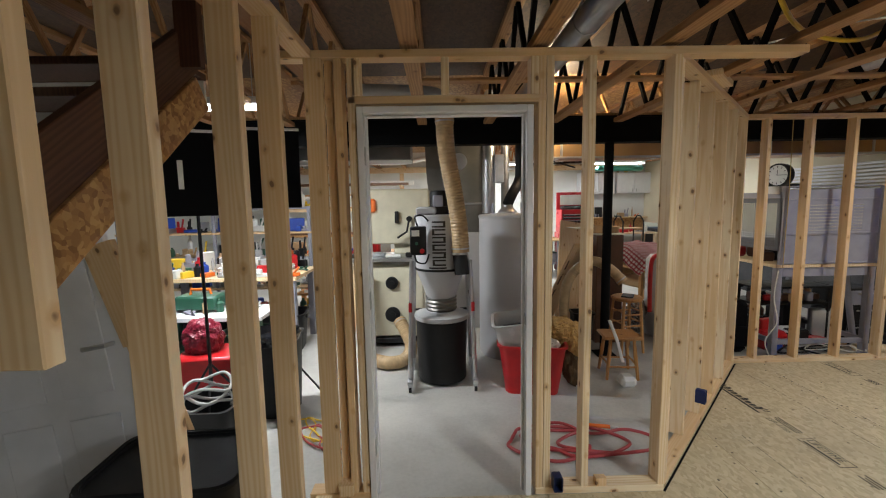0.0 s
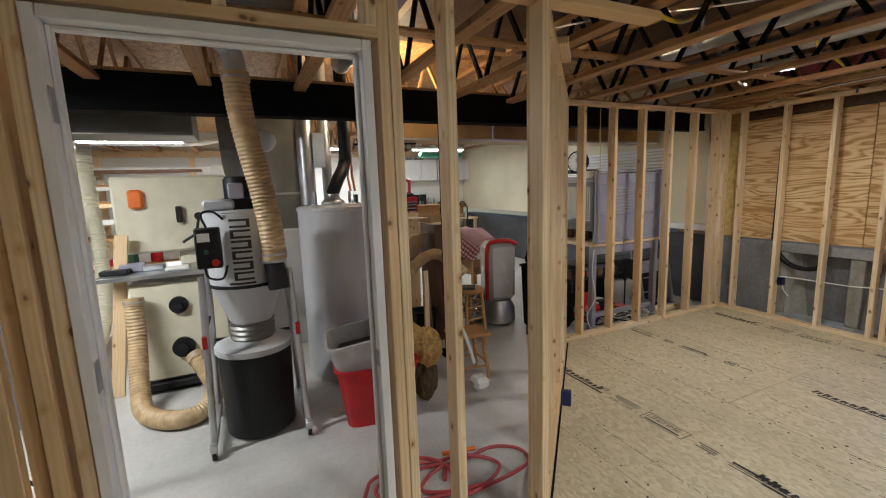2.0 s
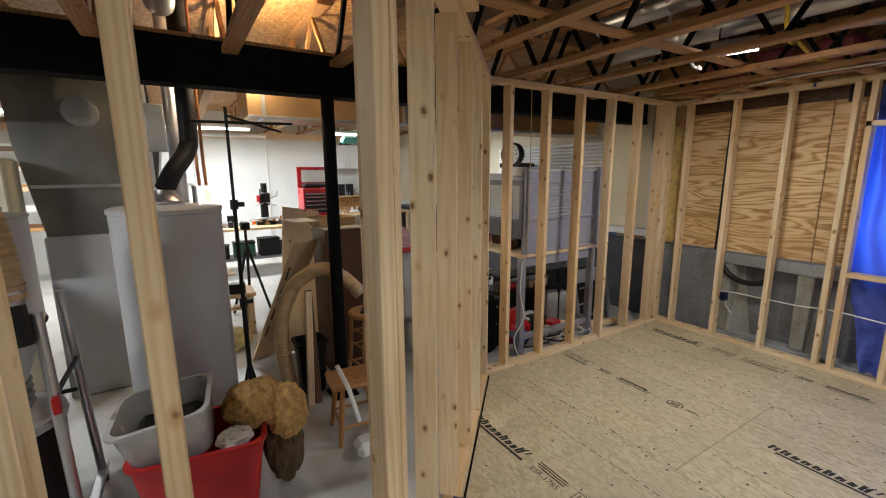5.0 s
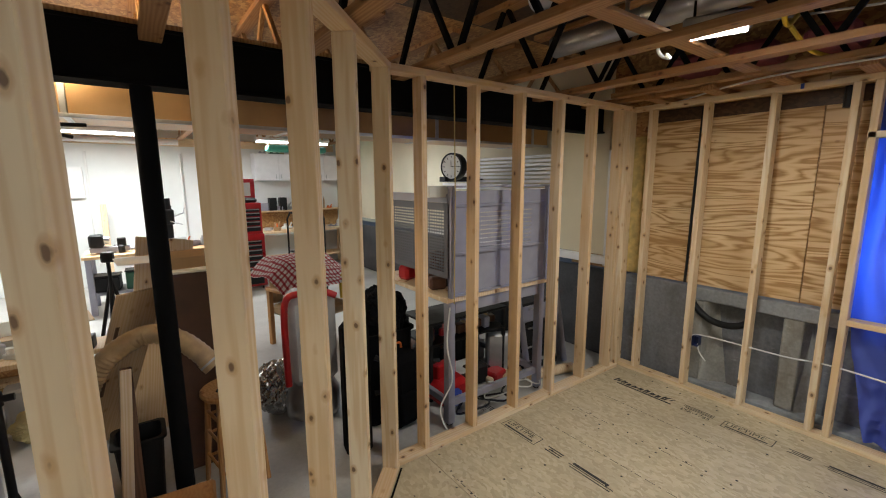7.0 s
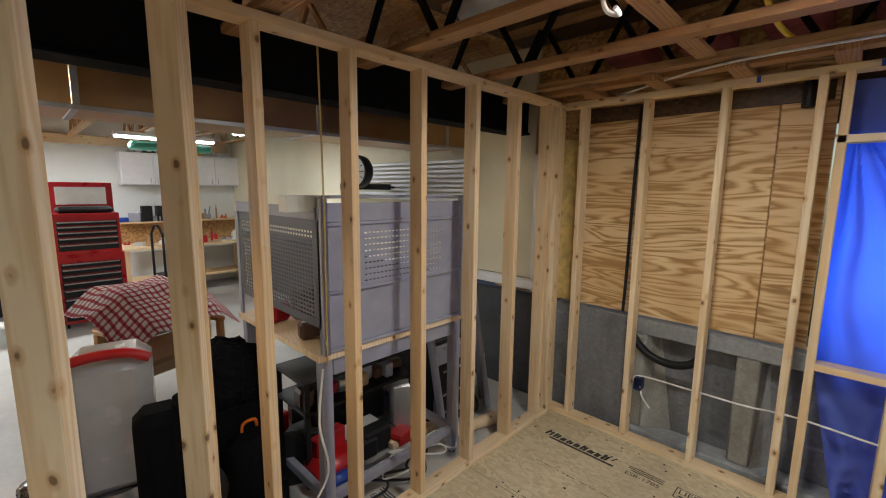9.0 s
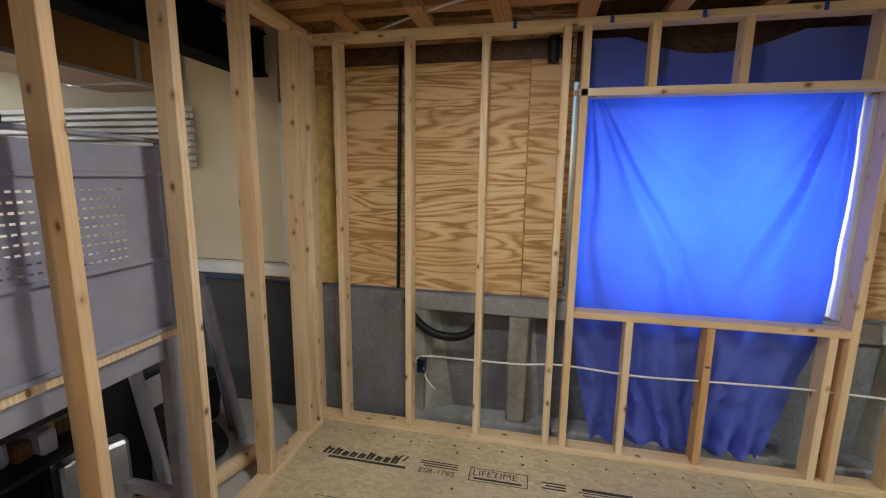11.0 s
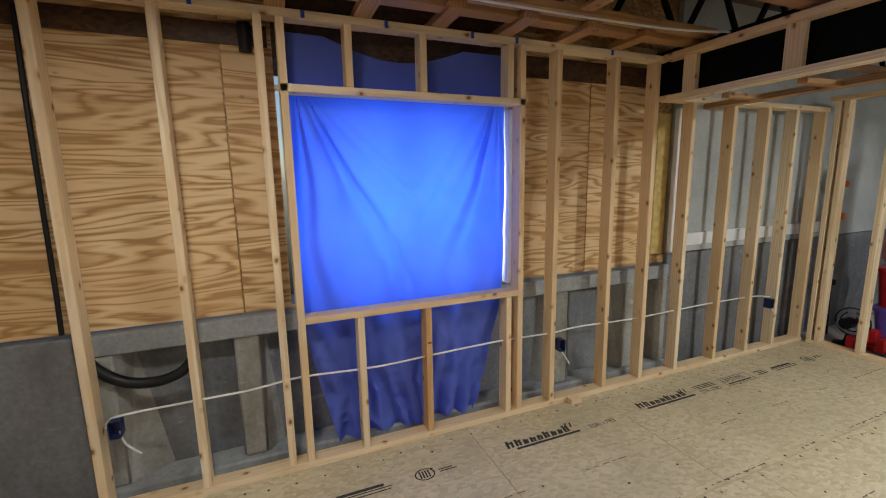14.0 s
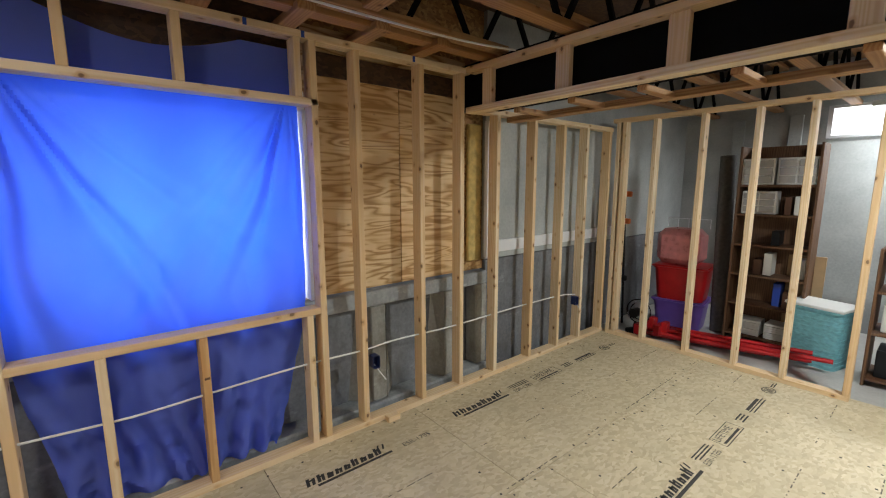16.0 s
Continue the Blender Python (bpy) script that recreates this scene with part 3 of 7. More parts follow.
# window: frame, glass
window = tagged(new("window_1"), "white framed window hidden behind a blue sheet", "window", "", "structure")
for y0, y1, z0, z1 in ((1.03, 1.10, 0.862, 2.07), (2.331, 2.40, 0.862, 2.07), (1.1001, 2.3299, 0.862, 0.89), (1.1001, 2.3299, 1.92, 2.07)):
    part("window_frame", box(5.60, 5.70, y0, y1, z0, z1, 0.004), WHITE, window)
# unseen board added to stop window light climbing behind the sheet
part("window_head", box(5.549, 5.5999, 1.0, 2.42, 2.0, 2.02, 0.002), PINE, window)
part("mullion", box(5.63, 5.68, 1.69, 1.74, 0.8901, 1.9199, 0.004), WHITE, window)
for y0, y1 in ((1.1001, 1.6899), (1.7401, 2.3299)):
    pane = part("pane", box(5.65, 5.654, y0, y1, 0.8901, 1.9199, 0), SKY_GLASS, window)
    pane.visible_shadow = False
for y in (2.375, 1.083):
    part("liner", box(5.485, 5.60, y, y + 0.025, 0.87, 1.95, 0.002), WHITE, window)

tagged(obj("wall_8", box(-6.2, 5.6, 10.9, 11.1, SLAB_Z, 2.95, 0), WHITE_WALL), "white painted far workshop wall", "wall", "", "structure")
tagged(obj("wall_9", box(-6.2, -6.0, -6.2, 10.9, SLAB_Z, 2.95, 0), WHITE_WALL), "white painted side wall of the workshop", "wall", "", "structure")
wall_store = structure("wall_10", "pale grey concrete rear wall of the store")
part("wall_face", box(-6.0, 5.6, -4.4, -4.2, SLAB_Z, 2.95, 0), CONCRETE_PALE, wall_store)
for x in (4.9, 4.35, 2.55, 1.9):
    part("panel_stile", box(x, x + 0.12, -4.199, -4.16, SLAB_Z, 2.3, 0.004), CONCRETE_PALE, wall_store)
part("panel_rail", box(1.0, 3.6, -4.199, -4.155, 1.78, 1.86, 0.004), WHITE_WALL, wall_store)
part("panel_face", box(1.0, 3.6, -4.199, -4.17, 1.8601, 2.5, 0.004), WHITE_WALL, wall_store)

# bright rectangle high in the store: a white frame around a glowing pane
store_panel = tagged(new("bright_panel"), "high white frame around a glowing pane", "window", "", "structure")
for x0, x1, z0, z1 in ((3.02, 3.06, 2.02, 2.36), (4.10, 4.14, 2.02, 2.36), (3.0601, 4.0999, 2.02, 2.05), (3.0601, 4.0999, 2.33, 2.36)):
    part("window_frame", box(x0, x1, -4.168, -4.13, z0, z1, 0.003), WHITE, store_panel)
part("pane", box(3.0601, 4.0999, -4.165, -4.155, 2.0501, 2.3299, 0), glow("glowing_pane", (0.95, 0.98, 1.0), 2.2), store_panel)

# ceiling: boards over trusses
# framed room half: the gloom between the trusses is in the board colour
tagged(obj("ceiling", box(-6.2, 5.95, -6.2, 4.35, 2.84, 2.90, 0), OSB_DARK), "strand board subfloor seen from below, shade darkened into its colour", "ceiling", "", "structure")
tagged(obj("ceiling_2", box(-6.2, 5.95, 4.3501, 11.2, 2.84, 2.90, 0), OSB), "orange strand board subfloor seen from below", "ceiling", "", "structure")
CHORDS = [0.06 + 0.645 * i for i in range(-9, 9)]
for x in CHORDS:
    truss = structure("floor_truss", "aged pine open web floor truss", "truss")
    for y0, y1 in ((-4.15, 4.45), (4.46, 10.85)):
        zb = 2.365 if y0 < 0 else 2.46
        if y0 < 0:
            y1 = 4.25
        lumber("bottom_chord", (x, y0, zb), (x, y1, zb), W, T, (1, 0, 0), truss, PINE_OLD)
        lumber("top_chord", (x, y0, 2.82), (x, y1, 2.82), W, T, (1, 0, 0), truss, PINE_OLD)
        bm = bmesh.new()
        n = max(2, round((y1 - y0) / 0.62))
        for i in range(n):
            a, m_, b = (y0 + (y1 - y0) * q / n for q in (i, i + 0.5, i + 1))
            for p, q in (((x, a + 0.03, zb + 0.02), (x, m_ - 0.02, 2.80)), ((x, m_ + 0.02, 2.80), (x, b - 0.03, zb + 0.02))):
                tube([p, q], 0.019, 4, bm)
        part("webs", bm, BLACK_STEEL if x > 0.4 and y0 < 0 else PINE_OLD, truss, "", False)["kind"] = "stuff"
blocking = structure("ceiling_blocking", "flat pine blocking between the trusses", "blocking")
for i, (x0, x1) in enumerate(zip(CHORDS, CHORDS[1:])):
    if x0 < 0:
        continue
    for y in ((2.92,) if i % 2 else (2.92, 0.9)):
        lumber("block", (x0 - 0.02, y, 2.395), (x1 + 0.02, y, 2.395), W, 0.02, (0, 1, 0), blocking, PINE_OLD)
for y in (3.6, 3.2, 2.8, 2.4, 2.0, 1.6, 1.2, 0.8, 0.4):
    lumber("block", (5.12, y, 2.345), (5.6, y, 2.345), W, T, (0, 1, 0), blocking, PINE_OLD)
lumber("block", (5.12, 3.9, 2.39), (5.12, -0.1, 2.39), W, T, (1, 0, 0), blocking, PINE_OLD)

# panelled floor: separate sheets with printed marks
floor_panels = structure("floor_panels", "tan strand board subfloor sheets with printed marks", "floor")


def sheet(outline):
    bm = bmesh.new()
    top = [bm.verts.new((x, y, 0)) for x, y in outline]
    low = [bm.verts.new((x, y, -0.022)) for x, y in outline]
    bm.faces.new(top)
    bm.faces.new(low[::-1])
    n = len(top)
    for i in range(n):
        bm.faces.new((low[i], low[(i + 1) % n], top[(i + 1) % n], top[i]))
    bmesh.ops.recalc_face_normals(bm, faces=bm.faces[:])
    return bm


def clip(outline, a, b):
    """Keeps the part of an outline on the right of the line from a to b."""
    out = []
    for i, p in enumerate(outline):
        q = outline[(i + 1) % len(outline)]
        sp = (b[0] - a[0]) * (p[1] - a[1]) - (b[1] - a[1]) * (p[0] - a[0])
        sq = (b[0] - a[0]) * (q[1] - a[1]) - (b[1] - a[1]) * (q[0] - a[0])
        if sp <= 0:
            out.append(p)
        if sp * sq < 0:
            t = sp / (sp - sq)
            out.append((p[0] + (q[0] - p[0]) * t, p[1] + (q[1] - p[1]) * t))
    return out


G = 0.0018
XS_ = [5.485, 4.42, 3.20, 1.98, 0.76, -0.53]
for col, (x1, x0) in enumerate(zip(XS_, XS_[1:])):
    ys = [3.94, 1.46, 0.45, -2.07] if col == 0 else [2.9, 0.24, -2.07] if col == 3 else [3.94, 1.46, -0.98, -2.07] if col % 2 == 0 else [3.94, 2.40, 0.24, -2.07]
    for y1, y0 in zip(ys, ys[1:]):
        o = [(x0 + G, y0 + G), (x1 - G, y0 + G), (x1 - G, y1 - G), (x0 + G, y1 - G)]
        if x1 < 1.0 and o:
            o = clip(o, (-1, 2.12), (5, 2.12))
        elif x1 < 1.99 and y1 > 2.12:
            o = [(x0 + G, max(y0, -9) + G), (x1 - G, y0 + G), (x1 - G, 2.83), (1.30, 2.12), (x0 + G, 2.12)]
        else:
            o = clip(o, (A - U + N * 0.09)[:2], (B + U + N * 0.09)[:2])
        if len(o) > 2:
            part("floor_sheet", sheet(o), SUBFLOOR, floor_panels, "", False)

# dark gap along the angled wall
bm = bmesh.new()
p_, q_ = A - U * 0.02 - N * 0.006, A + U * 2.34 - N * 0.006
bm.faces.new([bm.verts.new((v_.x, v_.y, 0.0009)) for v_ in (p_, q_, q_ - N * 0.013, p_ - N * 0.013)])
part("edge_gap", bm, BLACK_STEEL, floor_panels, "", False)

# ---- workshop: machines and plant ----
FL = SLAB_Z


def castor(parent, x, y, r=0.03):
    c = part("castor", tube([(x - 0.012, y, r), (x + 0.012, y, r)], r, 14), BLACK, parent)
    part("fork", box(x - 0.018, x + 0.018, y - 0.02, y + 0.02, r, r * 2 + 0.012, 0.003), STEEL, c)


def hose(name, points, r, label, material=None):
    h_ = thing(name, 0, 0, 0, 0, label, "hose")
    part("ribbed_tube", tube(points, r, 16, None, 0.09, 0.026, True, 8), material or HOSE_TAN, h_)
    for a_, b_ in ((points[0], points[1]), (points[-1], points[-2])):
        a_, b_ = Vector(a_), Vector(b_)
        d_ = (b_ - a_).normalized()
        part("cuff", tube([a_ - d_ * 0.004, a_ + d_ * 0.05], r * 1.13, 18), material or HOSE_TAN, h_, "smooth hose cuff")
        part("clamp", tube([a_ + d_ * 0.022, a_ + d_ * 0.034], r * 1.16, 18), STEEL, h_, "thin steel hose clamp")
    return h_


cyclone = thing("dust_collector", 0.21, 3.80, FL, 0, "grey cyclone dust collector over a black drum on a steel stand", "dust collector")
R = 0.235
drum = part("drum", lathe([(R * 0.93, 0.02), (R * 0.95, 0.03), (R * 0.96, 0.20), (R, 0.56), (R, 0.585)]), BLACK, cyclone, "black plastic dust drum")
part("drum_lid", lathe([(R + 0.012, 0.586), (R + 0.016, 0.60), (R + 0.012, 0.625), (R * 0.75, 0.64), (0.145, 0.66)]), GREY_PAINT, drum, "grey metal drum lid")
part("flex_collar", tube([(0, 0, 0.66), (0, 0, 0.78)], 0.135, 28, None, 0.08, 0.035), DUCT_METAL, cyclone, "ribbed clear collar")
part("cone", lathe([(0.128, 0.78), (0.138, 0.80), (0.22, 1.03), (0.226, 1.04)]), TANK, cyclone)
part("seam_band", lathe([(0.232, 1.04), (0.234, 1.045), (0.234, 1.055), (0.232, 1.06)]), BLACK, cyclone)
part("barrel", lathe([(0.226, 1.06), (0.226, 1.515), (0.232, 1.52), (0.232, 1.53), (0.1, 1.532)]), TANK, cyclone)
motor = part("motor", lathe([(0.11, 1.533), (0.11, 1.60), (0.088, 1.605), (0.088, 1.72), (0.075, 1.74), (0.02, 1.745)]), BLACK, cyclone, "black motor with fan housing")
part("fan_shroud", box(-0.21, -0.03, -0.14, 0.06, 1.535, 1.60, 0.015), GREY_PAINT, motor)
part("terminal_box", box(-0.06, 0.03, -0.13, -0.085, 1.60, 1.70, 0.008), GREY_METAL, motor)
inlet = part("inlet", tube([(0.16, -0.20, 1.20), (0.175, -0.235, 1.12), (0.18, -0.25, 1.02)], 0.062, 18), BLACK, cyclone, "black inlet elbow")
part("clamp_ring", tube([(0.16, -0.205, 1.185), (0.16, -0.203, 1.205)], 0.073, 18), STEEL, inlet)
control = part("control_box", box(-0.255, -0.12, -0.30, -0.215, 1.20, 1.44, 0.008), BLACK, cyclone, "black control box with red and green buttons")
part("stop_button", tube([(-0.155, -0.301, 1.235), (-0.155, -0.318, 1.235)], 0.02, 16), RED, control)
part("start_button", tube([(-0.20, -0.301, 1.30), (-0.20, -0.31, 1.30)], 0.014, 12), GREEN, control)
part("display_label", box(-0.24, -0.175, -0.3025, -0.2995, 1.36, 1.41, 0), PAPER, control)
part("control_cable", tube([(-0.22, -0.26, 1.20), (-0.20, -0.27, 1.14), (-0.13, -0.27, 1.13), (-0.10, -0.24, 1.20)], 0.007, 8, None, 0, 0.02, True, 6), BLACK, cyclone)
part("control_cable", tube([(-0.19, -0.26, 1.44), (-0.21, -0.26, 1.52), (-0.15, -0.22, 1.53), (-0.10, -0.2, 1.48)], 0.007, 8, None, 0, 0.02, True, 6), BLACK, cyclone)
# the maker's upright mark, as plain dark strokes on the barrel


def barrel_patch(bm_, x0, x1, z0, z1):
    """A thin patch that follows the front of the round barrel."""
    n = max(1, round((x1 - x0) / 0.012))
    cols_ = []
    for q in range(n + 1):
        x = x0 + (x1 - x0) * q / n
        y = -math.sqrt(0.2275 ** 2 - x * x)
        cols_.append([bm_.verts.new((x, y, z)) for z in (z0, z1)])
    for a_, b_ in zip(cols_, cols_[1:]):
        bm_.faces.new((a_[0], b_[0], b_[1], a_[1]))


for i in range(6):
    z0 = 1.425 - 0.066 * i
    bm = bmesh.new()
    barrel_patch(bm, -0.07, 0.045, z0, z0 + 0.014)
    barrel_patch(bm, -0.07, 0.045, z0 + 0.040, z0 + 0.054)
    barrel_patch(bm, *((-0.07, -0.05) if i % 2 else (0.025, 0.045)), z0 + 0.014, z0 + 0.040)
    part("mark", bm, INK, cyclone)
bm = bmesh.new()
barrel_patch(bm, -0.10, 0.05, 1.068, 1.082)
part("mark", bm, INK, cyclone)
for sx in (-1, 1):
    for sy in (-1, 1):
        part("stand_leg", rod((sx * 0.285, sy * 0.26, 0.07), (sx * 0.25, sy * 0.2, 1.14), 0.021, 12), STEEL, cyclone)
        castor(cyclone, sx * 0.285, sy * 0.30)
    part("stand_foot", box(sx * 0.285 - 0.022, sx * 0.285 + 0.022, -0.33, 0.33, 0.072, 0.105, 0.004), STEEL, cyclone)
    part("stand_brace", rod((sx * 0.27, -0.235, 0.78), (sx * 0.27, 0.235, 0.78), 0.011, 10), BLACK, cyclone)
    part("latch", box(sx * 0.27 - 0.014, sx * 0.27 + 0.014, -0.262, -0.235, 0.70, 0.78, 0.004), RED, cyclone)
part("stand_brace", rod((-0.27, 0.23, 0.60), (0.27, 0.23, 0.60), 0.011, 10), BLACK, cyclone)

hose("dust_hose", [(0.38, 3.56, 1.17), (0.375, 3.56, 1.35), (0.34, 3.56, 1.62), (0.29, 3.54, 1.90), (0.265, 3.52, 2.10), (0.26, 3.52, 2.27)], 0.068, "tan ribbed dust hose rising from the collector to the ceiling")
tagged(obj("hose_elbow", tube([(0.26, 3.52, 2.25), (0.26, 3.52, 2.34), (0.22, 3.50, 2.42), (0.10, 3.46, 2.45), (-0.5, 3.4, 2.46)], 0.058, 16, None, 0, 0.02, True, 6), GREY_PAINT, None, "", True), "grey plastic duct elbow under the trusses", "duct")

# cream machine behind the collector
saw = thing("band_saw", -0.34, 4.85, FL, 0, "cream enamelled shop machine with black hand wheels", "machine")
body = part("body", box(-0.34, 0.36, -0.12, 0.5, 0.10, 0.94, 0.02), CREAM_PAINT, saw)
part("mobile_base", box(-0.40, 0.42, -0.17, 0.52, 0.04, 0.099, 0.006), BLACK, saw, "black wheeled base")
for x in (-0.38, 0.40):
    castor(saw, x, -0.15, 0.035)
for z, r in ((0.735, 0.07), (0.37, 0.085)):
    wheel = part("hand_wheel", tube([(0.0, -0.121, z), (0.0, -0.15, z)], r, 26), BLACK, saw, "round black hand wheel")
    part("hub", tube([(0.0, -0.1505, z), (0.0, -0.19, z)], r * 0.45, 16), BLACK, wheel)
part("table", box(-0.52, 0.40, -0.2, 0.45, 0.985, 1.02, 0.004), STEEL, saw, "steel machine table")
part("column", box(0.0, 0.3, 0.25, 0.45, 1.02, 1.15, 0.01), CREAM_PAINT, saw)
upper = part("upper_housing", box(-0.42, 0.44, 0.15, 0.45, 1.15, 1.80, 0.02), CREAM_PAINT, saw)
part("push_pad", box(-0.30, -0.19, 0.10, 0.149, 1.53, 1.69, 0.02), ORANGE, upper, "red orange push pad")
part("lever", box(0.03, 0.075, 0.10, 0.149, 1.40, 1.54, 0.008), BLACK, upper)
part("knob", tube([(0.20, 0.149, 1.45), (0.20, 0.06, 1.45)], 0.032, 16), BLACK, upper)
part("lock_arm", tube([(0.20, 0.10, 1.45), (0.17, 0.08, 1.30), (0.06, 0.06, 1.23)], 0.012, 8), BLACK, upper)
for i, (x, y, w, h, m) in enumerate(((-0.40, -0.10, 0.20, 0.04, BLACK), (-0.16, 0.02, 0.16, 0.05, STEEL), (0.02, -0.08, 0.18, 0.035, PAPER), (0.2, -0.1, 0.1, 0.05, BLACK), (-0.30, 0.1, 0.18, 0.07, GREY_METAL))):
    tool = tagged(obj("hand_tool", box(x - w / 2, x + w / 2, y - 0.05, y + 0.05, 0, h, 0.01), m, None, "", False), "small hand tool lying on the machine table", "tool", "tools on the machine")
    tool.matrix_world = pose(-0.34, 4.85, FL + 1.021, 0, 0, 0) @ pose(0, 0, 0, 0, 0, -8 + 5 * i)
hose("floor_hose", [(-0.62, 4.62, 0.80), (-0.62, 4.58, 0.50), (-0.61, 4.40, 0.16), (-0.55, 4.20, 0.03), (-0.34, 4.02, 0.02), (-0.16, 4.08, 0.03), (-0.11, 4.25, 0.12), (-0.24, 4.50, 0.30)], 0.062, "tan ribbed hose looping over the concrete floor")

# water heater and its pipes
heater = thing("water_heater", 0.933, 4.46, FL, 0, "tall pale grey cylindrical water heater", "water heater")
part("tank", lathe([(0.287, 0.0), (0.292, 0.02), (0.30, 0.05), (0.30, 1.46), (0.308, 1.465), (0.308, 1.49), (0.29, 1.50), (0.05, 1.515)], 0, 0, 48), TANK, heater)
part("draft_hood", lathe([(0.10, 1.516), (0.10, 1.53), (0.06, 1.57), (0.055, 1.60)]), STEEL, heater)
part("gas_cock", box(-0.05, 0.05, -0.33, -0.297, 0.30, 0.42, 0.006), BLACK, heater)
for x in (-0.14, 0.16):
    part("pipe_nipple", rod((x, 0.05, 1.50), (x, 0.05, 1.62), 0.014, 12), STEEL, heater)
tagged(obj("vent_pipe", tube([(0.933, 4.46, 1.55), (0.99, 4.50, 1.66), (1.08, 4.60, 1.80), (1.10, 4.62, 1.98), (1.10, 4.64, 2.84)], 0.055, 18, None, 0, 0.02, True, 6), BLACK, None, "", True), "black vent pipe rising from the water heater", "pipe")
tagged(obj("flue_pipe", tube([(0.80, 4.98, 1.45), (0.80, 4.98, 2.84)], 0.075, 20), STEEL, None, "", True), "shiny galvanised flue pipe", "pipe")
tagged(obj("flue_pipe", tube([(1.02, 5.15, 1.2), (1.02, 5.15, 2.84)], 0.05, 18), STEEL, None, "", True), "slim galvanised flue pipe", "pipe")
tagged(obj("metal_bracket_box", box(0.86, 0.97, 4.90, 5.01, 1.80, 2.12, 0.006), STEEL), "small galvanised box beside the flue", "box")
for x in (1.13, 1.17):
    tagged(obj("water_pipe", tube([(x, 4.62, 1.57), (x, 4.70, 1.7), (x, 4.75, 2.84)], 0.011, 10), plain("copper", (0.55, 0.25, 0.12), 0.35, 0.9)), "thin copper water pipe above the heater", "pipe", "water pipes")

# furnace plenum and trunk duct
furnace = thing("furnace_plenum", 0.35, 5.35, FL, 0, "dull galvanised furnace plenum with sloped panel", "furnace")
part("cabinet", box(-0.20, 0.50, -0.02, 0.65, 0.0, 1.25, 0.01), GREY_PAINT, furnace)
bm = prism([(-0.18, 1.251), (0.48, 1.251), (0.56, 1.9), (0.52, 2.36), (-0.30, 2.36), (-0.28, 1.9)], 0.6)
part("plenum", bm, DUCT_METAL, furnace, "", False)
part("collar", tube([(0.12, -0.11, 2.13), (0.12, 0.01, 2.13)], 0.10, 24), STEEL, furnace, "shiny round duct collar")
part("seam", box(-0.22, 0.52, -0.016, -0.001, 1.60, 1.625, 0.002), STEEL, furnace)

trunk = structure("duct_trunk", "long dull galvanised trunk duct behind the beam", "duct")
# galvanised steel with the warm reflection of wood and bulb painted into its colour
TRUNK = plain("reflection_tinted_duct", (0.50, 0.31, 0.15), 0.38, 0.85, 0.3, 2.0)
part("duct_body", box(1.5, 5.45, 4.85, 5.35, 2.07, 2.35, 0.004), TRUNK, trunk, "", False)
part("duct_body", box(-5.5, -0.1, 4.85, 5.35, 2.07, 2.35, 0.004), DUCT_METAL, trunk, "", False)
for x in (1.6, 2.8, 4.0, 5.2, -1.2, -2.4):
    part("duct_flange", box(x, x + 0.03, 4.842, 5.358, 2.062, 2.36, 0.002), STEEL, trunk, "", False)
part("duct_edge", box(1.5, 5.45, 4.835, 4.849, 2.055, 2.078, 0.002), STEEL, trunk, "", False)


def hung_duct(x, y0, y1, z, r):
    d_ = thing("round_duct", x, (y0 + y1) / 2, z, 0, "round galvanised duct run between the trusses", "duct", "round ducts")
    h = (y1 - y0) / 2
    part("pipe", rod((0, -h, 0), (0, h, 0), r, 24), STEEL, d_)
    for i_ in range(3):
        yy = -h + 2 * h * (i_ + 0.5) / 3
        part("seam", rod((0, yy - 0.008, 0), (0, yy + 0.008, 0), r + 0.004, 24), STEEL, d_)
        part("strap", box(-0.008, 0.008, yy + 0.1, yy + 0.12, r - 0.005, 2.84 - z, 0), STEEL, d_)


hung_duct(1.02, 0.6, 4.2, 2.56, 0.075)
hung_duct(4.25, 0.1, 3.8, 2.60, 0.07)
hung_duct(3.6, 0.4, 3.4, 2.62, 0.06)

# steel post and light stand
post = structure("steel_post", "black painted steel column under the beam", "column")
part("column", rod((1.94, 4.31, FL + 0.012), (1.94, 4.31, 2.157), 0.045, 20), BLACK_STEEL, post)
part("base_plate", box(1.84, 2.04, 4.21, 4.41, FL, FL + 0.012, 0.002), BLACK_STEEL, post)
stand = thing("light_stand", 1.30, 4.31, FL, 0, "black telescopic light stand behind the water heater", "light stand")
for r, z0, z1 in ((0.016, 0.25, 0.85), (0.013, 0.85, 1.5), (0.010, 1.5, 2.1)):
    part("tube", rod((0, 0, z0), (0, 0, z1), r, 10), BLACK, stand)
for z in (0.85, 1.5):
    k_ = part("collar", rod((0, 0, z - 0.03), (0, 0, z + 0.03), 0.024, 12), BLACK, stand)
    part("knob", rod((0.02, 0, z), (0.06, 0, z), 0.016, 10), BLACK, k_)
for a in (30, 150, 270):
    part("leg", rod((0, 0, 0.42), (0.10 * math.cos(radians(a)), 0.10 * math.sin(radians(a)), 0.012), 0.011, 8), BLACK, stand)
part("boom", rod((-0.2, -0.05, 2.0), (0.42, 0.12, 2.03), 0.009, 8), BLACK, stand)
part("boom", rod((0.0, 0.0, 2.05), (0.36, 0.2, 1.98), 0.009, 8), BLACK, stand)

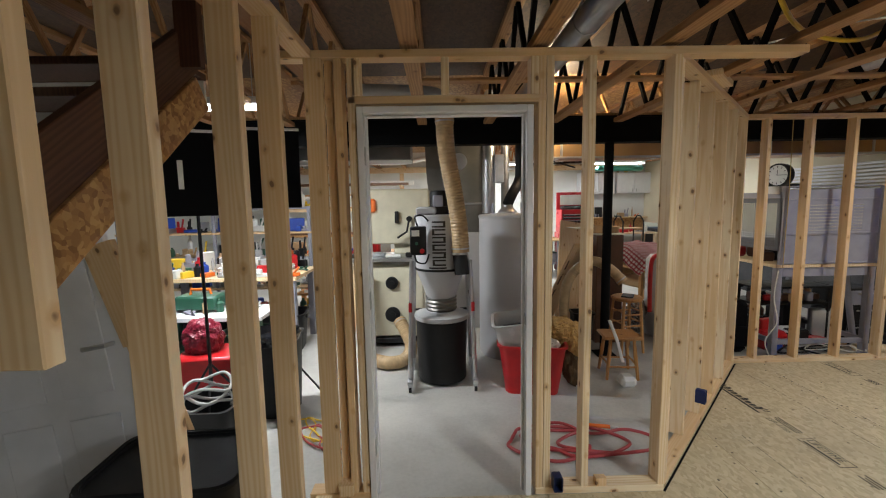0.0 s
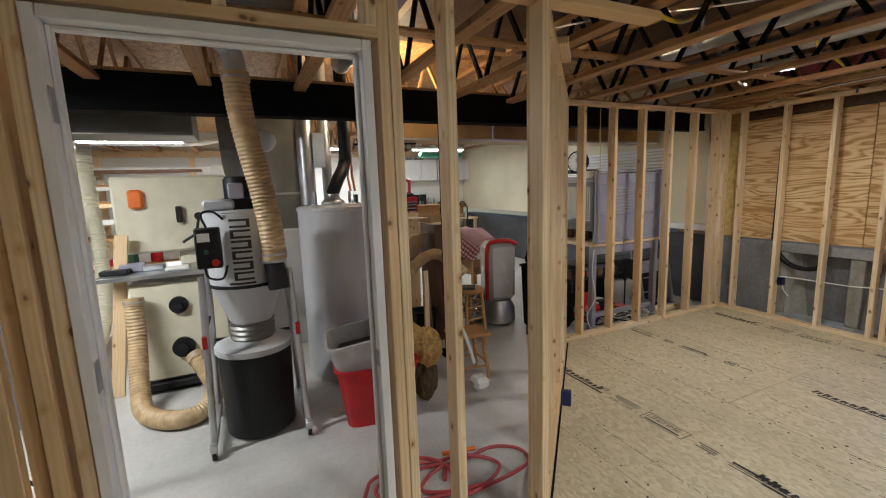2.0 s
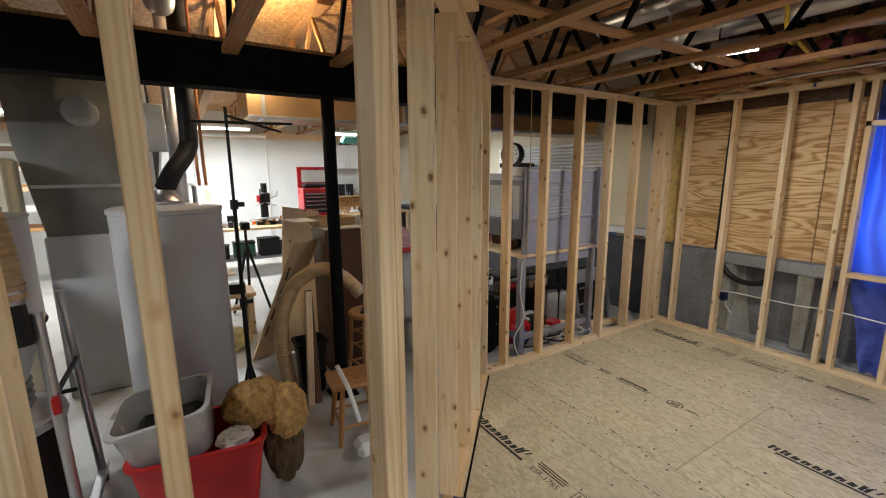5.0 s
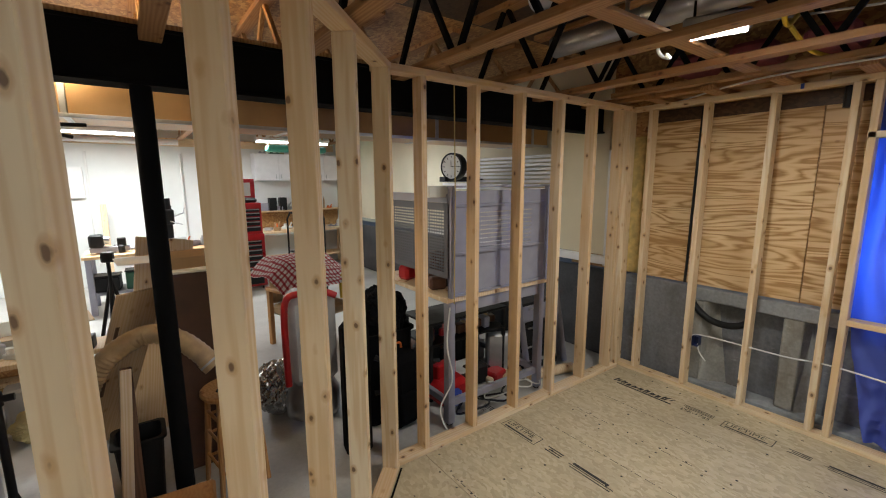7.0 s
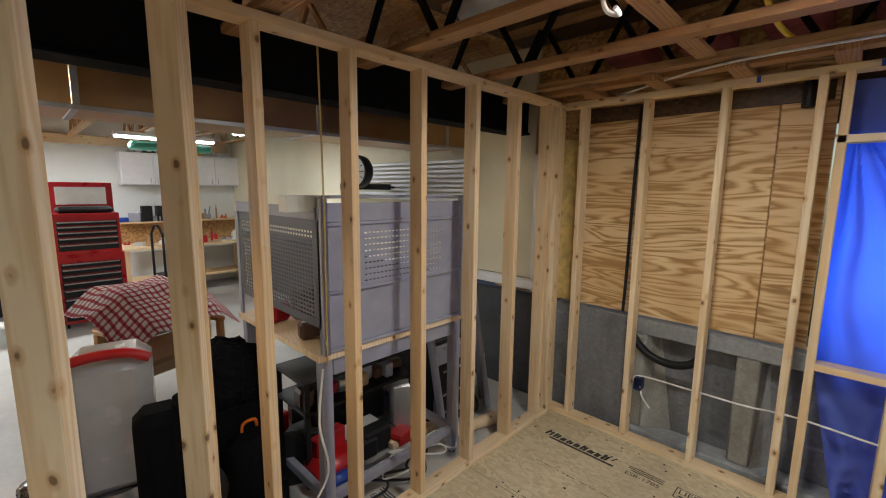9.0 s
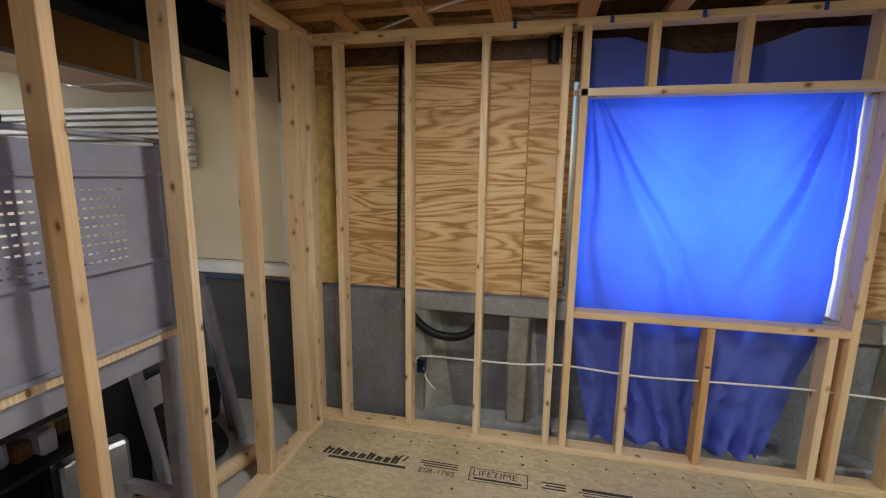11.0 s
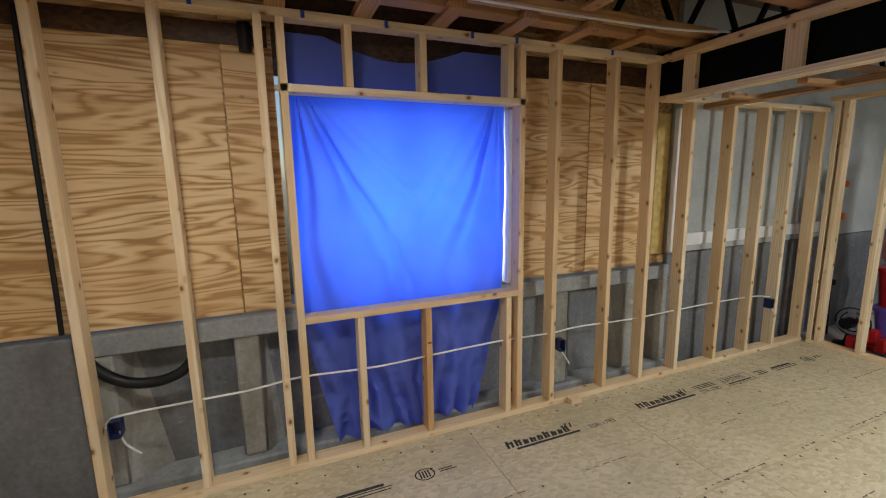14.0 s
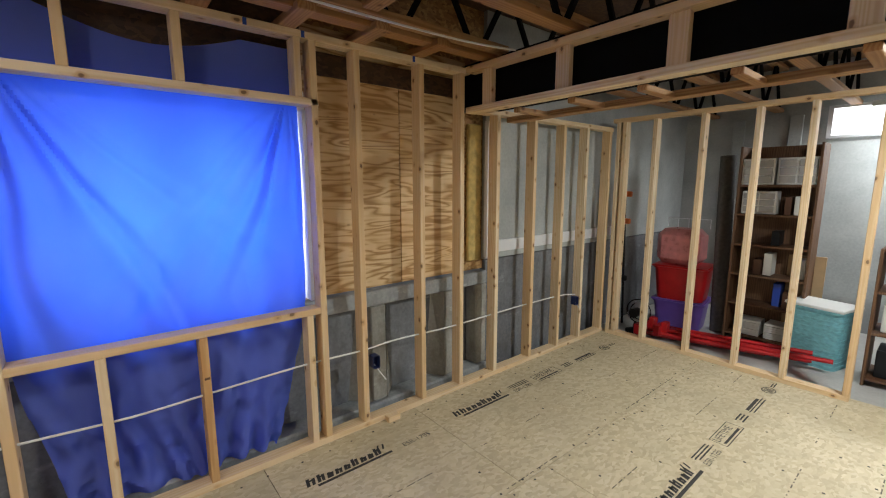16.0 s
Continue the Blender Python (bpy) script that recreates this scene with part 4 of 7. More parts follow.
# red bin with grey tub and plush
red_bin = thing("storage_bin", 0.99, 3.57, FL, -8, "red plastic bin holding a clear grey tub", "bin")
part("shell", tub(0.56, 0.42, 0.43, 0.80), RED, red_bin)
grey_tub = thing("plastic_tub", 0.83, 3.56, FL + 0.33, -8, "clear grey plastic tub resting tilted in a red bin", "tub")
grey_tub.matrix_world = pose(0.88, 3.57, FL + 0.40, 6, -8, -8)
part("shell", tub(0.38, 0.34, 0.24, 0.85), GREY_TUB, grey_tub)
part("packet", box(-0.13, 0.13, -0.12, 0.12, 0.012, 0.14, 0.02), BLACK, grey_tub, "dark folded packet")


def plush_blob(name, x, y, z, rx, ry, rz, seed, material):
    bm = bmesh.new()
    bmesh.ops.create_icosphere(bm, subdivisions=5, radius=1)
    for v_ in bm.verts:
        n_ = noise.noise(v_.co * 3 + Vector((seed, 0, 0))) * 0.16 + noise.noise(v_.co * 13 + Vector((seed, 7, 0))) * 0.06 + noise.noise(v_.co * 40) * 0.035
        v_.co = Vector((v_.co.x * rx, v_.co.y * ry, v_.co.z * rz)) * (1 + n_)
    ob = obj(name, bm, material, None, "", False)
    ob.matrix_world = pose(x, y, z)
    return ob


tagged(plush_blob("plush_roll", 1.24, 3.58, FL + 0.50, 0.15, 0.13, 0.12, 1, PLUSH), "tan shaggy plush bundle lying in a red bin", "plush")
tagged(plush_blob("plush_roll", 1.39, 3.52, FL + 0.44, 0.10, 0.11, 0.15, 5, PLUSH), "tan shaggy plush end hanging over a red bin", "plush")
tagged(plush_blob("fabric_roll", 1.37, 3.58, FL + 0.20, 0.10, 0.12, 0.20, 9, plain("brown_fabric", (0.09, 0.055, 0.025), 0.9, 0, 0.3, 20, 0.8)), "dark brown fabric bundle beside a red bin", "fabric")
tagged(plush_blob("plastic_bag", 1.12, 3.42, FL + 0.43, 0.08, 0.06, 0.05, 13, PAPER), "crumpled white plastic bag in a red bin", "bag")

# leaning boards, cabinet, hose, stools
board = tagged(obj("leaning_board", box(-0.19, 0.19, -0.009, 0.009, 0, 1.40, 0.003), PINE, None, "", False), "pale plywood board leaning in the workshop", "board")
board.matrix_world = pose(1.86, 5.30, FL, -14, 10, 10)
# jig panel with slots, leaning towards the post
jig = thing("jig_panel", 1.42, 5.28, FL, 0, "pale plywood jig panel with slots, leaning by the post", "panel")
up_ = Vector((0.32, -0.58, 1.15)).normalized()
side_ = Vector((0.58, 0.32, 0)).normalized()
face_ = side_.cross(up_)
jig.matrix_world = Matrix.Translation((1.42, 5.28, FL)) @ Matrix((side_, -face_, up_)).transposed().to_4x4()
part("sheet", box(0.0, 0.26, 0.0, 0.016, 0.0, 1.32, 0.002), PINE, jig, "", False)
for z in (0.30, 0.50, 0.72, 0.95):
    part("slot", box(0.03, 0.05, -0.003, -0.0005, z, z + 0.13, 0), WALNUT, jig, "dark slot in the panel", False)
for i in range(2):
    slat = tagged(obj("wood_slat", box(-0.025, 0.025, -0.012, 0.012, 0, 0.85, 0.003), WALNUT if i == 1 else PINE, None, "", False), "offcut wooden slat leaning on the post", "slat", "leaning slats")
    slat.matrix_world = pose(1.68 + 0.06 * i, 4.24 + 0.02 * i, FL, -9, 6 - 4 * i, 10)
dark_carton = tagged(obj("canvas_bag", tub(0.22, 0.2, 0.42, 0.8), BLACK), "dark canvas bag beside the post", "bag")
dark_carton.matrix_world = pose(1.76, 4.50, FL)
hose("coiled_hose", [(2.13, 4.33, 0.72), (2.07, 4.37, 0.80), (1.98, 4.42, 0.88), (1.85, 4.44, 0.93), (1.68, 4.46, 0.84), (1.58, 4.46, 0.68), (1.55, 4.46, 0.45), (1.56, 4.42, 0.2), (1.58, 4.38, 0.03)], 0.05, "tan ribbed hose bent into an arch beside the post")
cab = thing("brown_cabinet", 2.12, 4.85, FL, 0, "dark brown board cabinet with open cartons on top", "cabinet")
part("body", box(-0.15, 0.15, -0.20, 0.20, 0, 1.24, 0.004), BROWN_CARD, cab, "", False)
part("top_edge", box(-0.154, 0.154, -0.204, 0.204, 1.2405, 1.255, 0.003), PAPER, cab, "", False)
flat = thing("open_carton", 2.10, 4.88, FL + 1.256, 6, "opened cardboard carton lying on the brown cabinet", "carton")
part("tray", tub(0.34, 0.30, 0.07, 0.97, 0.004, 0.0), CARD, flat, "", False)
part("flap", box(-0.36, -0.18, -0.14, 0.14, 0.055, 0.06, 0.001), PAPER, flat, "", False)


def stool(x, y, turn, seat_r, h, label, square=False):
    s = thing("stool", x, y, FL, turn, label, "stool")
    if square:
        part("seat", box(-seat_r, seat_r, -seat_r * 0.8, seat_r * 0.8, h - 0.03, h, 0.012), STOOL_WOOD, s)
    else:
        part("seat", lathe([(seat_r * 0.93, h - 0.035), (seat_r, h - 0.02), (seat_r, h - 0.01), (seat_r * 0.94, h), (0.02, h - 0.003)]), STOOL_WOOD, s)
    q = seat_r * 0.6
    for sx in (-1, 1):
        for sy in (-1, 1):
            part("leg", tube([(sx * q * 1.35, sy * q * 1.3, 0), (sx * q * 1.15, sy * q * 1.1, h * 0.5), (sx * q, sy * q, h - 0.03)], [0.013, 0.018, 0.014], 10), STOOL_WOOD, s)
    for zz in ((0.3, 0.55, 0.75) if not square else (0.35,)):
        q2 = q * (1.35 - 0.35 * zz)
        for sx in (-1, 1):
            part("rung", rod((sx * q2, -q2, h * zz), (sx * q2, q2, h * zz), 0.009, 8), STOOL_WOOD, s)
            part("rung", rod((-q2, sx * q2, h * (zz - 0.05)), (q2, sx * q2, h * (zz - 0.05)), 0.009, 8), STOOL_WOOD, s)
    return s


stool(2.21, 4.40, 10, 0.16, 0.60, "round honey-wood bar stool with a tablet on it")
stool(1.86, 3.78, -6, 0.17, 0.40, "low square honey-wood stool with a worn seat", True)
tablet = tagged(obj("tablet", box(-0.06, 0.06, -0.085, 0.085, 0, 0.012, 0.004), BLACK), "black tablet lying on a round stool", "tablet")
tablet.matrix_world = pose(2.22, 4.40, FL + 0.60, 0, 0, -30)
tagged(obj("dust_brush", tube([(1.70, 3.62, 0.52), (1.76, 3.60, 0.36), (1.80, 3.55, 0.16)], 0.014, 8), WHITE_PLASTIC), "white handled brush hanging by the stool", "brush")
tagged(obj("work_rag", box(1.76, 1.90, 3.46, 3.60, FL + 0.0, FL + 0.10, 0.03), PAPER), "white folded rag beside the low stool", "rag")

# air hose on the floor inside the doorway
loops = []
for i in range(46):
    a = i * 0.52
    rr = 0.26 + 0.09 * math.sin(i * 0.9)
    loops.append((1.06 + 0.012 * i - 0.25 + rr * 1.15 * math.cos(a), 2.66 + rr * 0.62 * math.sin(a) + 0.05 * math.sin(i * 0.31), FL + 0.013 + 0.012 * (i % 3)))
air_hose = thing("air_hose", 0, 0, 0, 0, "red rubber air hose coiled loosely on the concrete", "hose")
part("coil", tube(loops, 0.011, 8, None, 0, 0.02, True, 5), RUBBER, air_hose)
part("coupling", tube([(1.18, 2.84, FL + 0.04), (1.38, 2.80, FL + 0.04)], 0.014, 10), ORANGE, air_hose, "orange hose end with steel tip")
part("tip", tube([(1.38, 2.80, FL + 0.04), (1.43, 2.79, FL + 0.04)], 0.008, 8), STEEL, air_hose)


def outlet_box(x, y, z, turn, label):
    o = thing("outlet_box", x, y, z, turn, label, "outlet box")
    part("shell", tub(0.05, 0.085, 0.055, 0.98, 0.003, 0.0), NAVY, o)
    o.matrix_world = pose(x, y, z, 90, 0, turn)
    return o


outlet_box(0.80, Y0 - 0.0, 0.09, 0, "blue plastic electrical box nailed to a stud")
o_ = outlet_box(1.79, 2.50, 0.36, 46, "blue plastic electrical box nailed to a stud")
outlet_box(5.44, 3.22, 0.44, -90, "blue plastic electrical box nailed to a stud")
outlet_box(5.44, 0.74, 0.42, -90, "blue plastic electrical box nailed to a stud")
outlet_box(5.44, -1.49, 0.42, -90, "blue plastic electrical box nailed to a stud")

# grey metal workbench with perforated back
bench = thing("workbench", 3.55, 4.06, FL, 0, "grey steel workbench with perforated back panels", "workbench")
for x in (0.03, 0.97):
    for y in (0.04, 0.98):
        leg = part("leg", box(x - 0.03, x + 0.03, y - 0.03, y + 0.03, 0.012, 0.93, 0.004), GREY_METAL, bench, "", False)
        part("foot", lathe([(0.025, 0), (0.025, 0.012)], x, y, 14), BLACK, leg)
for y in (0.04, 0.98):
    part("stretcher", box(0.061, 0.939, y - 0.02, y + 0.02, 0.14, 0.19, 0.003), GREY_METAL, bench, "", False)
part("stretcher", box(0.01, 0.05, 0.071, 0.949, 0.14, 0.19, 0.003), GREY_METAL, bench, "", False)
part("stretcher", box(0.95, 0.99, 0.071, 0.949, 0.14, 0.19, 0.003), GREY_METAL, bench, "", False)
part("worktop", box(-0.02, 1.02, 0.0, 1.02, 0.932, 0.965, 0.003), PINE, bench, "plywood worktop", False)
part("skirt", box(0.07, 0.93, 0.02, 0.05, 0.84, 0.931, 0.003), GREY_METAL, bench, "", False)


def perforated(name, w, z0, z1, rows, cols, parent, flip=False, tall=0.5, first=0.06, span=0.88, material=None):
    """A steel panel in the x-z plane with rows of real slots in its middle band."""
    bm = bmesh.new()
    th = 0.002

    def bar(a0, a1, c0, c1):
        if flip:
            box(0, th, a0, a1, c0, c1, 0, bm)
        else:
            box(a0, a1, 0, th, c0, c1, 0, bm)
    z = z0
    for r_ in range(rows):
        s0 = z0 + (z1 - z0) * (0.08 + 0.84 * r_ / rows)
        s1 = s0 + (z1 - z0) * 0.84 / rows * tall
        bar(0, w, z, s0)
        a = 0.0
        for c in range(cols):
            x = w * (first + span * (c + 0.15) / cols)
            bar(a, x, s0, s1)
            a = x + span * w / cols * 0.62
        bar(a, w, s0, s1)
        z = s1
    bar(0, w, z, z1)
    return part(name, bm, material or GREY_METAL, parent, "", False)


back = part("back_panel", box(0.0, 1.0, 0.005, 0.012, 0.966, 1.27, 0.001), GREY_METAL, bench, "", False)
perforated("perforated_panel", 1.0, 1.271, 1.60, 9, 22, bench, False, 0.24, 0.25, 0.56)
for x in (0.0, 0.97):
    part("upright", box(x, x + 0.035, -0.022, 0.02, 0.966, 1.72, 0.003), GREY_METAL, bench, "", False)
for z in (0.97, 1.262, 1.59):
    part("rail", box(0.036, 0.969, -0.012, 0.018, z, z + 0.018, 0.002), GREY_METAL, bench, "", False)
part("top_panel", box(0.036, 0.969, -0.004, 0.004, 1.609, 1.70, 0.001), GREY_METAL, bench, "", False)
part("top_cap", box(0.0, 1.005, -0.03, 0.03, 1.721, 1.735, 0.003), GREY_METAL, bench, "", False)
part("top_lip", box(-0.14, 0.03, 0.03, 0.10, 1.66, 1.735, 0.004), PAPER, bench, "folded card on the panel corner", False)
SLATE = plain("dark_slate_coat", (0.10, 0.10, 0.115), 0.5, 0.0, 0.15)
perforated("side_panel", 1.0, 1.10, 1.62, 20, 30, bench, True, material=SLATE)
part("side_panel_frame", box(-0.006, 0.008, 0.02, 1.0, 1.621, 1.68, 0.002), GREY_METAL, bench, "", False)
part("side_panel_frame", box(-0.006, 0.008, 0.98, 1.02, 0.966, 1.62, 0.002), GREY_METAL, bench, "", False)
for i, (x, y, z, w, d, h, m, what) in enumerate((
        (3.78, 4.40, 0.0, 0.30, 0.24, 0.20, RED, "red plastic tool case under the bench"), (3.75, 4.30, 0.0, 0.16, 0.14, 0.14, BLUE, "blue plastic carton under the bench"),
        (4.10, 4.55, 0.0, 0.34, 0.26, 0.16, WHITE_PLASTIC, "white rounded appliance under the bench"), (4.42, 4.40, 0.0, 0.40, 0.10, 0.06, PINE, "wooden offcut lying under the bench"),
        (3.70, 4.62, 0.0, 0.16, 0.18, 0.30, BLACK, "black tool case under the bench"), (4.3, 4.85, 0.0, 0.3, 0.25, 0.45, BLACK, "black case standing under the bench"),
        (3.95, 4.95, 0.0, 0.3, 0.25, 0.35, BROWN_CARD, "brown carton standing under the bench"), (4.15, 4.3, 0.0, 0.5, 0.06, 0.05, STEEL, "steel rail lying under the bench"))):
    tagged(obj("stored_item", box(x - w / 2, x + w / 2, y - d / 2, y + d / 2, FL + z, FL + z + h, min(w, d, h) * 0.22), m, None, "", True), what, "stored item", "items under the bench")
rnd = random.Random(15)
for i in range(16):
    w, d, h = rnd.uniform(0.08, 0.26), rnd.uniform(0.06, 0.2), rnd.uniform(0.06, 0.42)
    x, y = 3.68 + 0.9 * (i % 8) / 8 + rnd.uniform(-0.04, 0.04), 4.48 + 0.42 * (i // 8) + rnd.uniform(-0.05, 0.05)
    it = tagged(obj("stored_item", box(-w / 2, w / 2, -d / 2, d / 2, 0, h, min(w, d, h) * 0.15), rnd.choice((BLACK, BLACK, BROWN_CARD, GREY_METAL, BLACK, STEEL, WALNUT, RED)), None, "", False), "dark tool or case stored under the bench", "stored item", "items under the bench")
    it.matrix_world = pose(x, y, FL, 0, 0, rnd.uniform(-30, 30))
for i in range(12):
    w, d, h = rnd.uniform(0.06, 0.2), rnd.uniform(0.05, 0.14), rnd.uniform(0.05, 0.24)
    it = tagged(obj("bench_item", box(-w / 2, w / 2, -d / 2, d / 2, 0, h, min(w, d, h) * 0.2), rnd.choice((BLACK, RED, ORANGE, PAPER, BROWN_CARD, GREY_METAL, BLACK)), None, "", False), "tool or packet heaped on the grey workbench", "tool", "items on the grey workbench")
    it.matrix_world = pose(3.64 + 0.85 * (i % 6) / 6, 4.35 + 0.35 * (i // 6) + rnd.uniform(-0.05, 0.05), FL + 0.966, 0, 0, rnd.uniform(-40, 40))
cable = [(3.70 + 0.30 * i / 6 + 0.15 * math.sin(i * 2.2), 4.14 + 0.12 * math.sin(i * 1.7), FL + 0.03 + 0.06 * (math.sin(i * 2.9) + 1) * 0.5) for i in range(14)]
tagged(obj("cable_tangle", tube(cable, 0.008, 6, None, 0, 0.02, True, 6), BLACK, None, "", True), "tangled black cables on the floor under the bench", "cables")
tagged(obj("cable_tangle", tube([(q[0] + 0.3, q[1] + 0.02, q[2] + 0.02) for q in cable], 0.006, 6, None, 0, 0.02, True, 6), PAPER, None, "", True), "tangled white cables on the floor under the bench", "cables")
tagged(obj("power_cord", tube([(3.54, 4.04, 0.86), (3.50, 4.02, 0.6), (3.53, 4.0, 0.35), (3.44, 4.02, 0.15), (3.50, 3.98, FL + 0.01), (3.62, 4.0, FL + 0.008)], 0.006, 6, None, 0, 0.02, True, 6), WHITE_PLASTIC, None, "", True), "white power cord hanging from the bench", "cord")
low_shelf = thing("low_shelf", 4.05, 4.62, FL, 0, "dark steel shelf standing under the workbench", "shelf")
for x in (-0.40, 0.40):
    for y in (-0.18, 0.18):
        part("post", box(x - 0.015, x + 0.015, y - 0.015, y + 0.015, 0, 0.66, 0.002), BLACK, low_shelf, "", False)
for zz in (0.46, 0.64):
    part("board", box(-0.42, 0.42, -0.2, 0.2, zz, zz + 0.02, 0.002), BLACK, low_shelf, "", False)
rnd = random.Random(58)
for i in range(12):
    w, d, h = rnd.uniform(0.05, 0.12), rnd.uniform(0.08, 0.2), rnd.uniform(0.06, 0.14)
    it = tagged(obj("stored_item", box(-w / 2, w / 2, -d / 2, d / 2, 0, h, min(w, d, h) * 0.15), rnd.choice((BLACK, BROWN_CARD, GREY_METAL, BLACK, STEEL, CARD, RED)), None, "", False), "tool or packet on the dark low shelf", "stored item", "items on the low shelf")
    it.matrix_world = pose(3.68 + 0.74 * i / 11, 4.55 + rnd.uniform(-0.03, 0.1), FL + 0.481, 0, 0, rnd.uniform(-20, 20))
dark_cab = thing("tool_cabinet", 4.86, 4.66, FL, 0, "black steel tool cabinet beside the workbench", "tool cabinet")
part("body", box(-0.20, 0.20, -0.22, 0.22, 0.03, 0.62, 0.01), BLACK, dark_cab, "", False)
for zz in (0.06, 0.25, 0.44):
    dr_ = part("drawer", box(-0.18, 0.18, -0.232, -0.2205, zz, zz + 0.16, 0.004), GREY_METAL if zz > 0.4 else BLACK, dark_cab, "", False)
    part("handle", box(-0.10, 0.10, -0.246, -0.2325, zz + 0.12, zz + 0.135, 0.003), STEEL, dr_, "", False)
for i, x in enumerate((4.64, 4.70, 5.16, 5.24)):
    leg_ = tagged(obj("steel_pipe", rod((x, 4.30 + 0.12 * (i % 2), FL), (x + 0.02, 4.50 + 0.1 * (i % 2), 0.80 + 0.05 * i), 0.03, 14), GREY_METAL, None, "", True), "grey steel pipe leaning beside the workbench", "pipe", "leaning pipes")
log_ = tagged(obj("timber_offcut", rod((4.56, 4.22, FL + 0.045), (5.02, 4.10, FL + 0.045), 0.045, 14), PINE, None, "", True), "round timber offcut lying on the slab", "timber")
tagged(obj("black_tub", tub(0.34, 0.3, 0.30, 0.85), BLACK, None, "", True), "black plastic tub beside the tool cabinet", "tub").matrix_world = pose(5.25, 4.75, FL)
tagged(obj("grey_hose", tube([(4.55, 4.55, 0.02), (4.62, 4.40, 0.0), (4.80, 4.34, 0.0), (5.0, 4.30, 0.0), (5.1, 4.45, 0.05)], 0.03, 12, None, 0, 0.02, True, 6), BLACK, None, "", True), "black hose lying by the tool cabinet", "hose")
clock = thing("wall_clock", 5.0, 5.93, 1.80, 0, "round wall clock with a thick black rim", "clock")
clock.matrix_world = pose(5.0, 5.93, 1.88, 90, 0, -76)
part("rim", lathe([(0.16, -0.10), (0.165, -0.06), (0.165, 0.0), (0.16, 0.012), (0.145, 0.012), (0.143, 0.002), (0.02, 0.001)], 0, 0, 40), BLACK, clock)
face = part("face", lathe([(0.142, 0.003), (0.142, 0.006)], 0, 0, 40), PAPER, clock, "cream clock face")
for i in range(12):
    a = radians(30 * i)
    part("hour_mark", box(-0.004, 0.004, -0.014, 0.014, 0, 0.002, 0), INK, face).matrix_local = pose(0.115 * math.sin(a), 0.115 * math.cos(a), 0.0061, 0, 0, -30 * i)
part("hand", box(-0.004, 0.004, 0, 0.075, 0.0085, 0.010, 0), INK, face)
part("hand", box(0, 0.10, -0.003, 0.003, 0.0085, 0.010, 0), INK, face)
tagged(obj("clock_bracket", box(4.94, 5.56, 5.98, 6.10, 1.70, 1.76, 0.004), BLACK), "black bracket carrying the clock", "bracket")

blind = thing("window_blind", 5.52, 5.8, 1.60, 0, "white horizontal window blind", "blind")
for i in range(9):
    part("slat", box(-0.02, 0.02, -1.0, 1.0, 0.045 * i, 0.045 * i + 0.03, 0.003), WHITE, blind, "", False)

# red vacuum, black case, checked chair
vac = thing("red_machine", 2.82, 4.78, FL, -12, "red rimmed grey upright shop machine", "machine")
part("shell", box(-0.17, 0.17, -0.12, 0.22, 0.30, 0.98, 0.06), GREY_TUB, vac)
part("rim", tube([(-0.18, -0.11, 0.34), (-0.185, -0.11, 0.70), (-0.17, -0.11, 0.95), (-0.08, -0.11, 1.0), (0.08, -0.11, 1.0), (0.17, -0.11, 0.96)], 0.024, 12, None, 0, 0.02, True, 5), RED, vac)
part("base", lathe([(0.15, 0.02), (0.2, 0.05), (0.2, 0.2), (0.15, 0.30)], 0, 0.05, 24), STEEL, vac)
case = thing("black_case", 2.90, 4.20, FL, -10, "tall black case with a looped handle", "case")
part("body", box(-0.085, 0.085, -0.09, 0.09, 0.0, 0.90, 0.04), BLACK_CLOTH, case)
part("handle", tube([(0.10, -0.10, 0.44), (0.17, -0.14, 0.48), (0.20, -0.15, 0.56), (0.17, -0.14, 0.64), (0.10, -0.10, 0.68)], 0.016, 10, None, 0, 0.02, True, 6), BLACK, case)
case2 = tagged(obj("dark_bag", tub(0.4, 0.35, 0.7, 0.9), BLACK_CLOTH), "black fabric bag standing by the bench", "bag")
case2.matrix_world = pose(3.26, 4.55, FL)
tagged(plush_blob("black_coat", 3.27, 4.55, 0.74, 0.20, 0.18, 0.20, 21, BLACK_CLOTH), "black coat heaped on a bag", "coat")
pack = thing("backpack", 3.31, 4.32, FL, 8, "black backpack standing before the workbench", "backpack")
bm = box(-0.13, 0.13, -0.10, 0.10, 0.0, 0.56, 0.05)
part("bag", bm, BLACK_CLOTH, pack)
part("pocket", box(-0.10, 0.10, -0.135, -0.101, 0.08, 0.30, 0.015), BLACK_CLOTH, pack)
part("strap", tube([(-0.06, 0.10, 0.5), (-0.08, 0.15, 0.42), (-0.07, 0.14, 0.2), (-0.05, 0.10, 0.08)], 0.012, 8, None, 0, 0.02, True, 5), BLACK, pack)
part("top_loop", tube([(-0.04, 0.05, 0.55), (-0.03, 0.05, 0.60), (0.03, 0.05, 0.60), (0.04, 0.05, 0.55)], 0.008, 8, None, 0, 0.02, True, 5), ORANGE, pack, "orange carrying loop")
tagged(plush_blob("silver_bag", 2.62, 5.02, 0.16, 0.17, 0.17, 0.20, 25, plain("silver_foil", (0.5, 0.5, 0.5), 0.25, 0.8, 0.4, 20)), "crumpled silver insulating bag on the floor", "bag")
chair = thing("armchair", 3.35, 6.35, FL, 20, "wooden armchair draped with a red checked cloth", "armchair")
part("seat", box(-0.30, 0.30, -0.30, 0.30, 0.32, 0.44, 0.03), CARD, chair)
part("backrest", box(-0.30, 0.30, 0.24, 0.34, 0.44, 0.88, 0.04), CARD, chair)
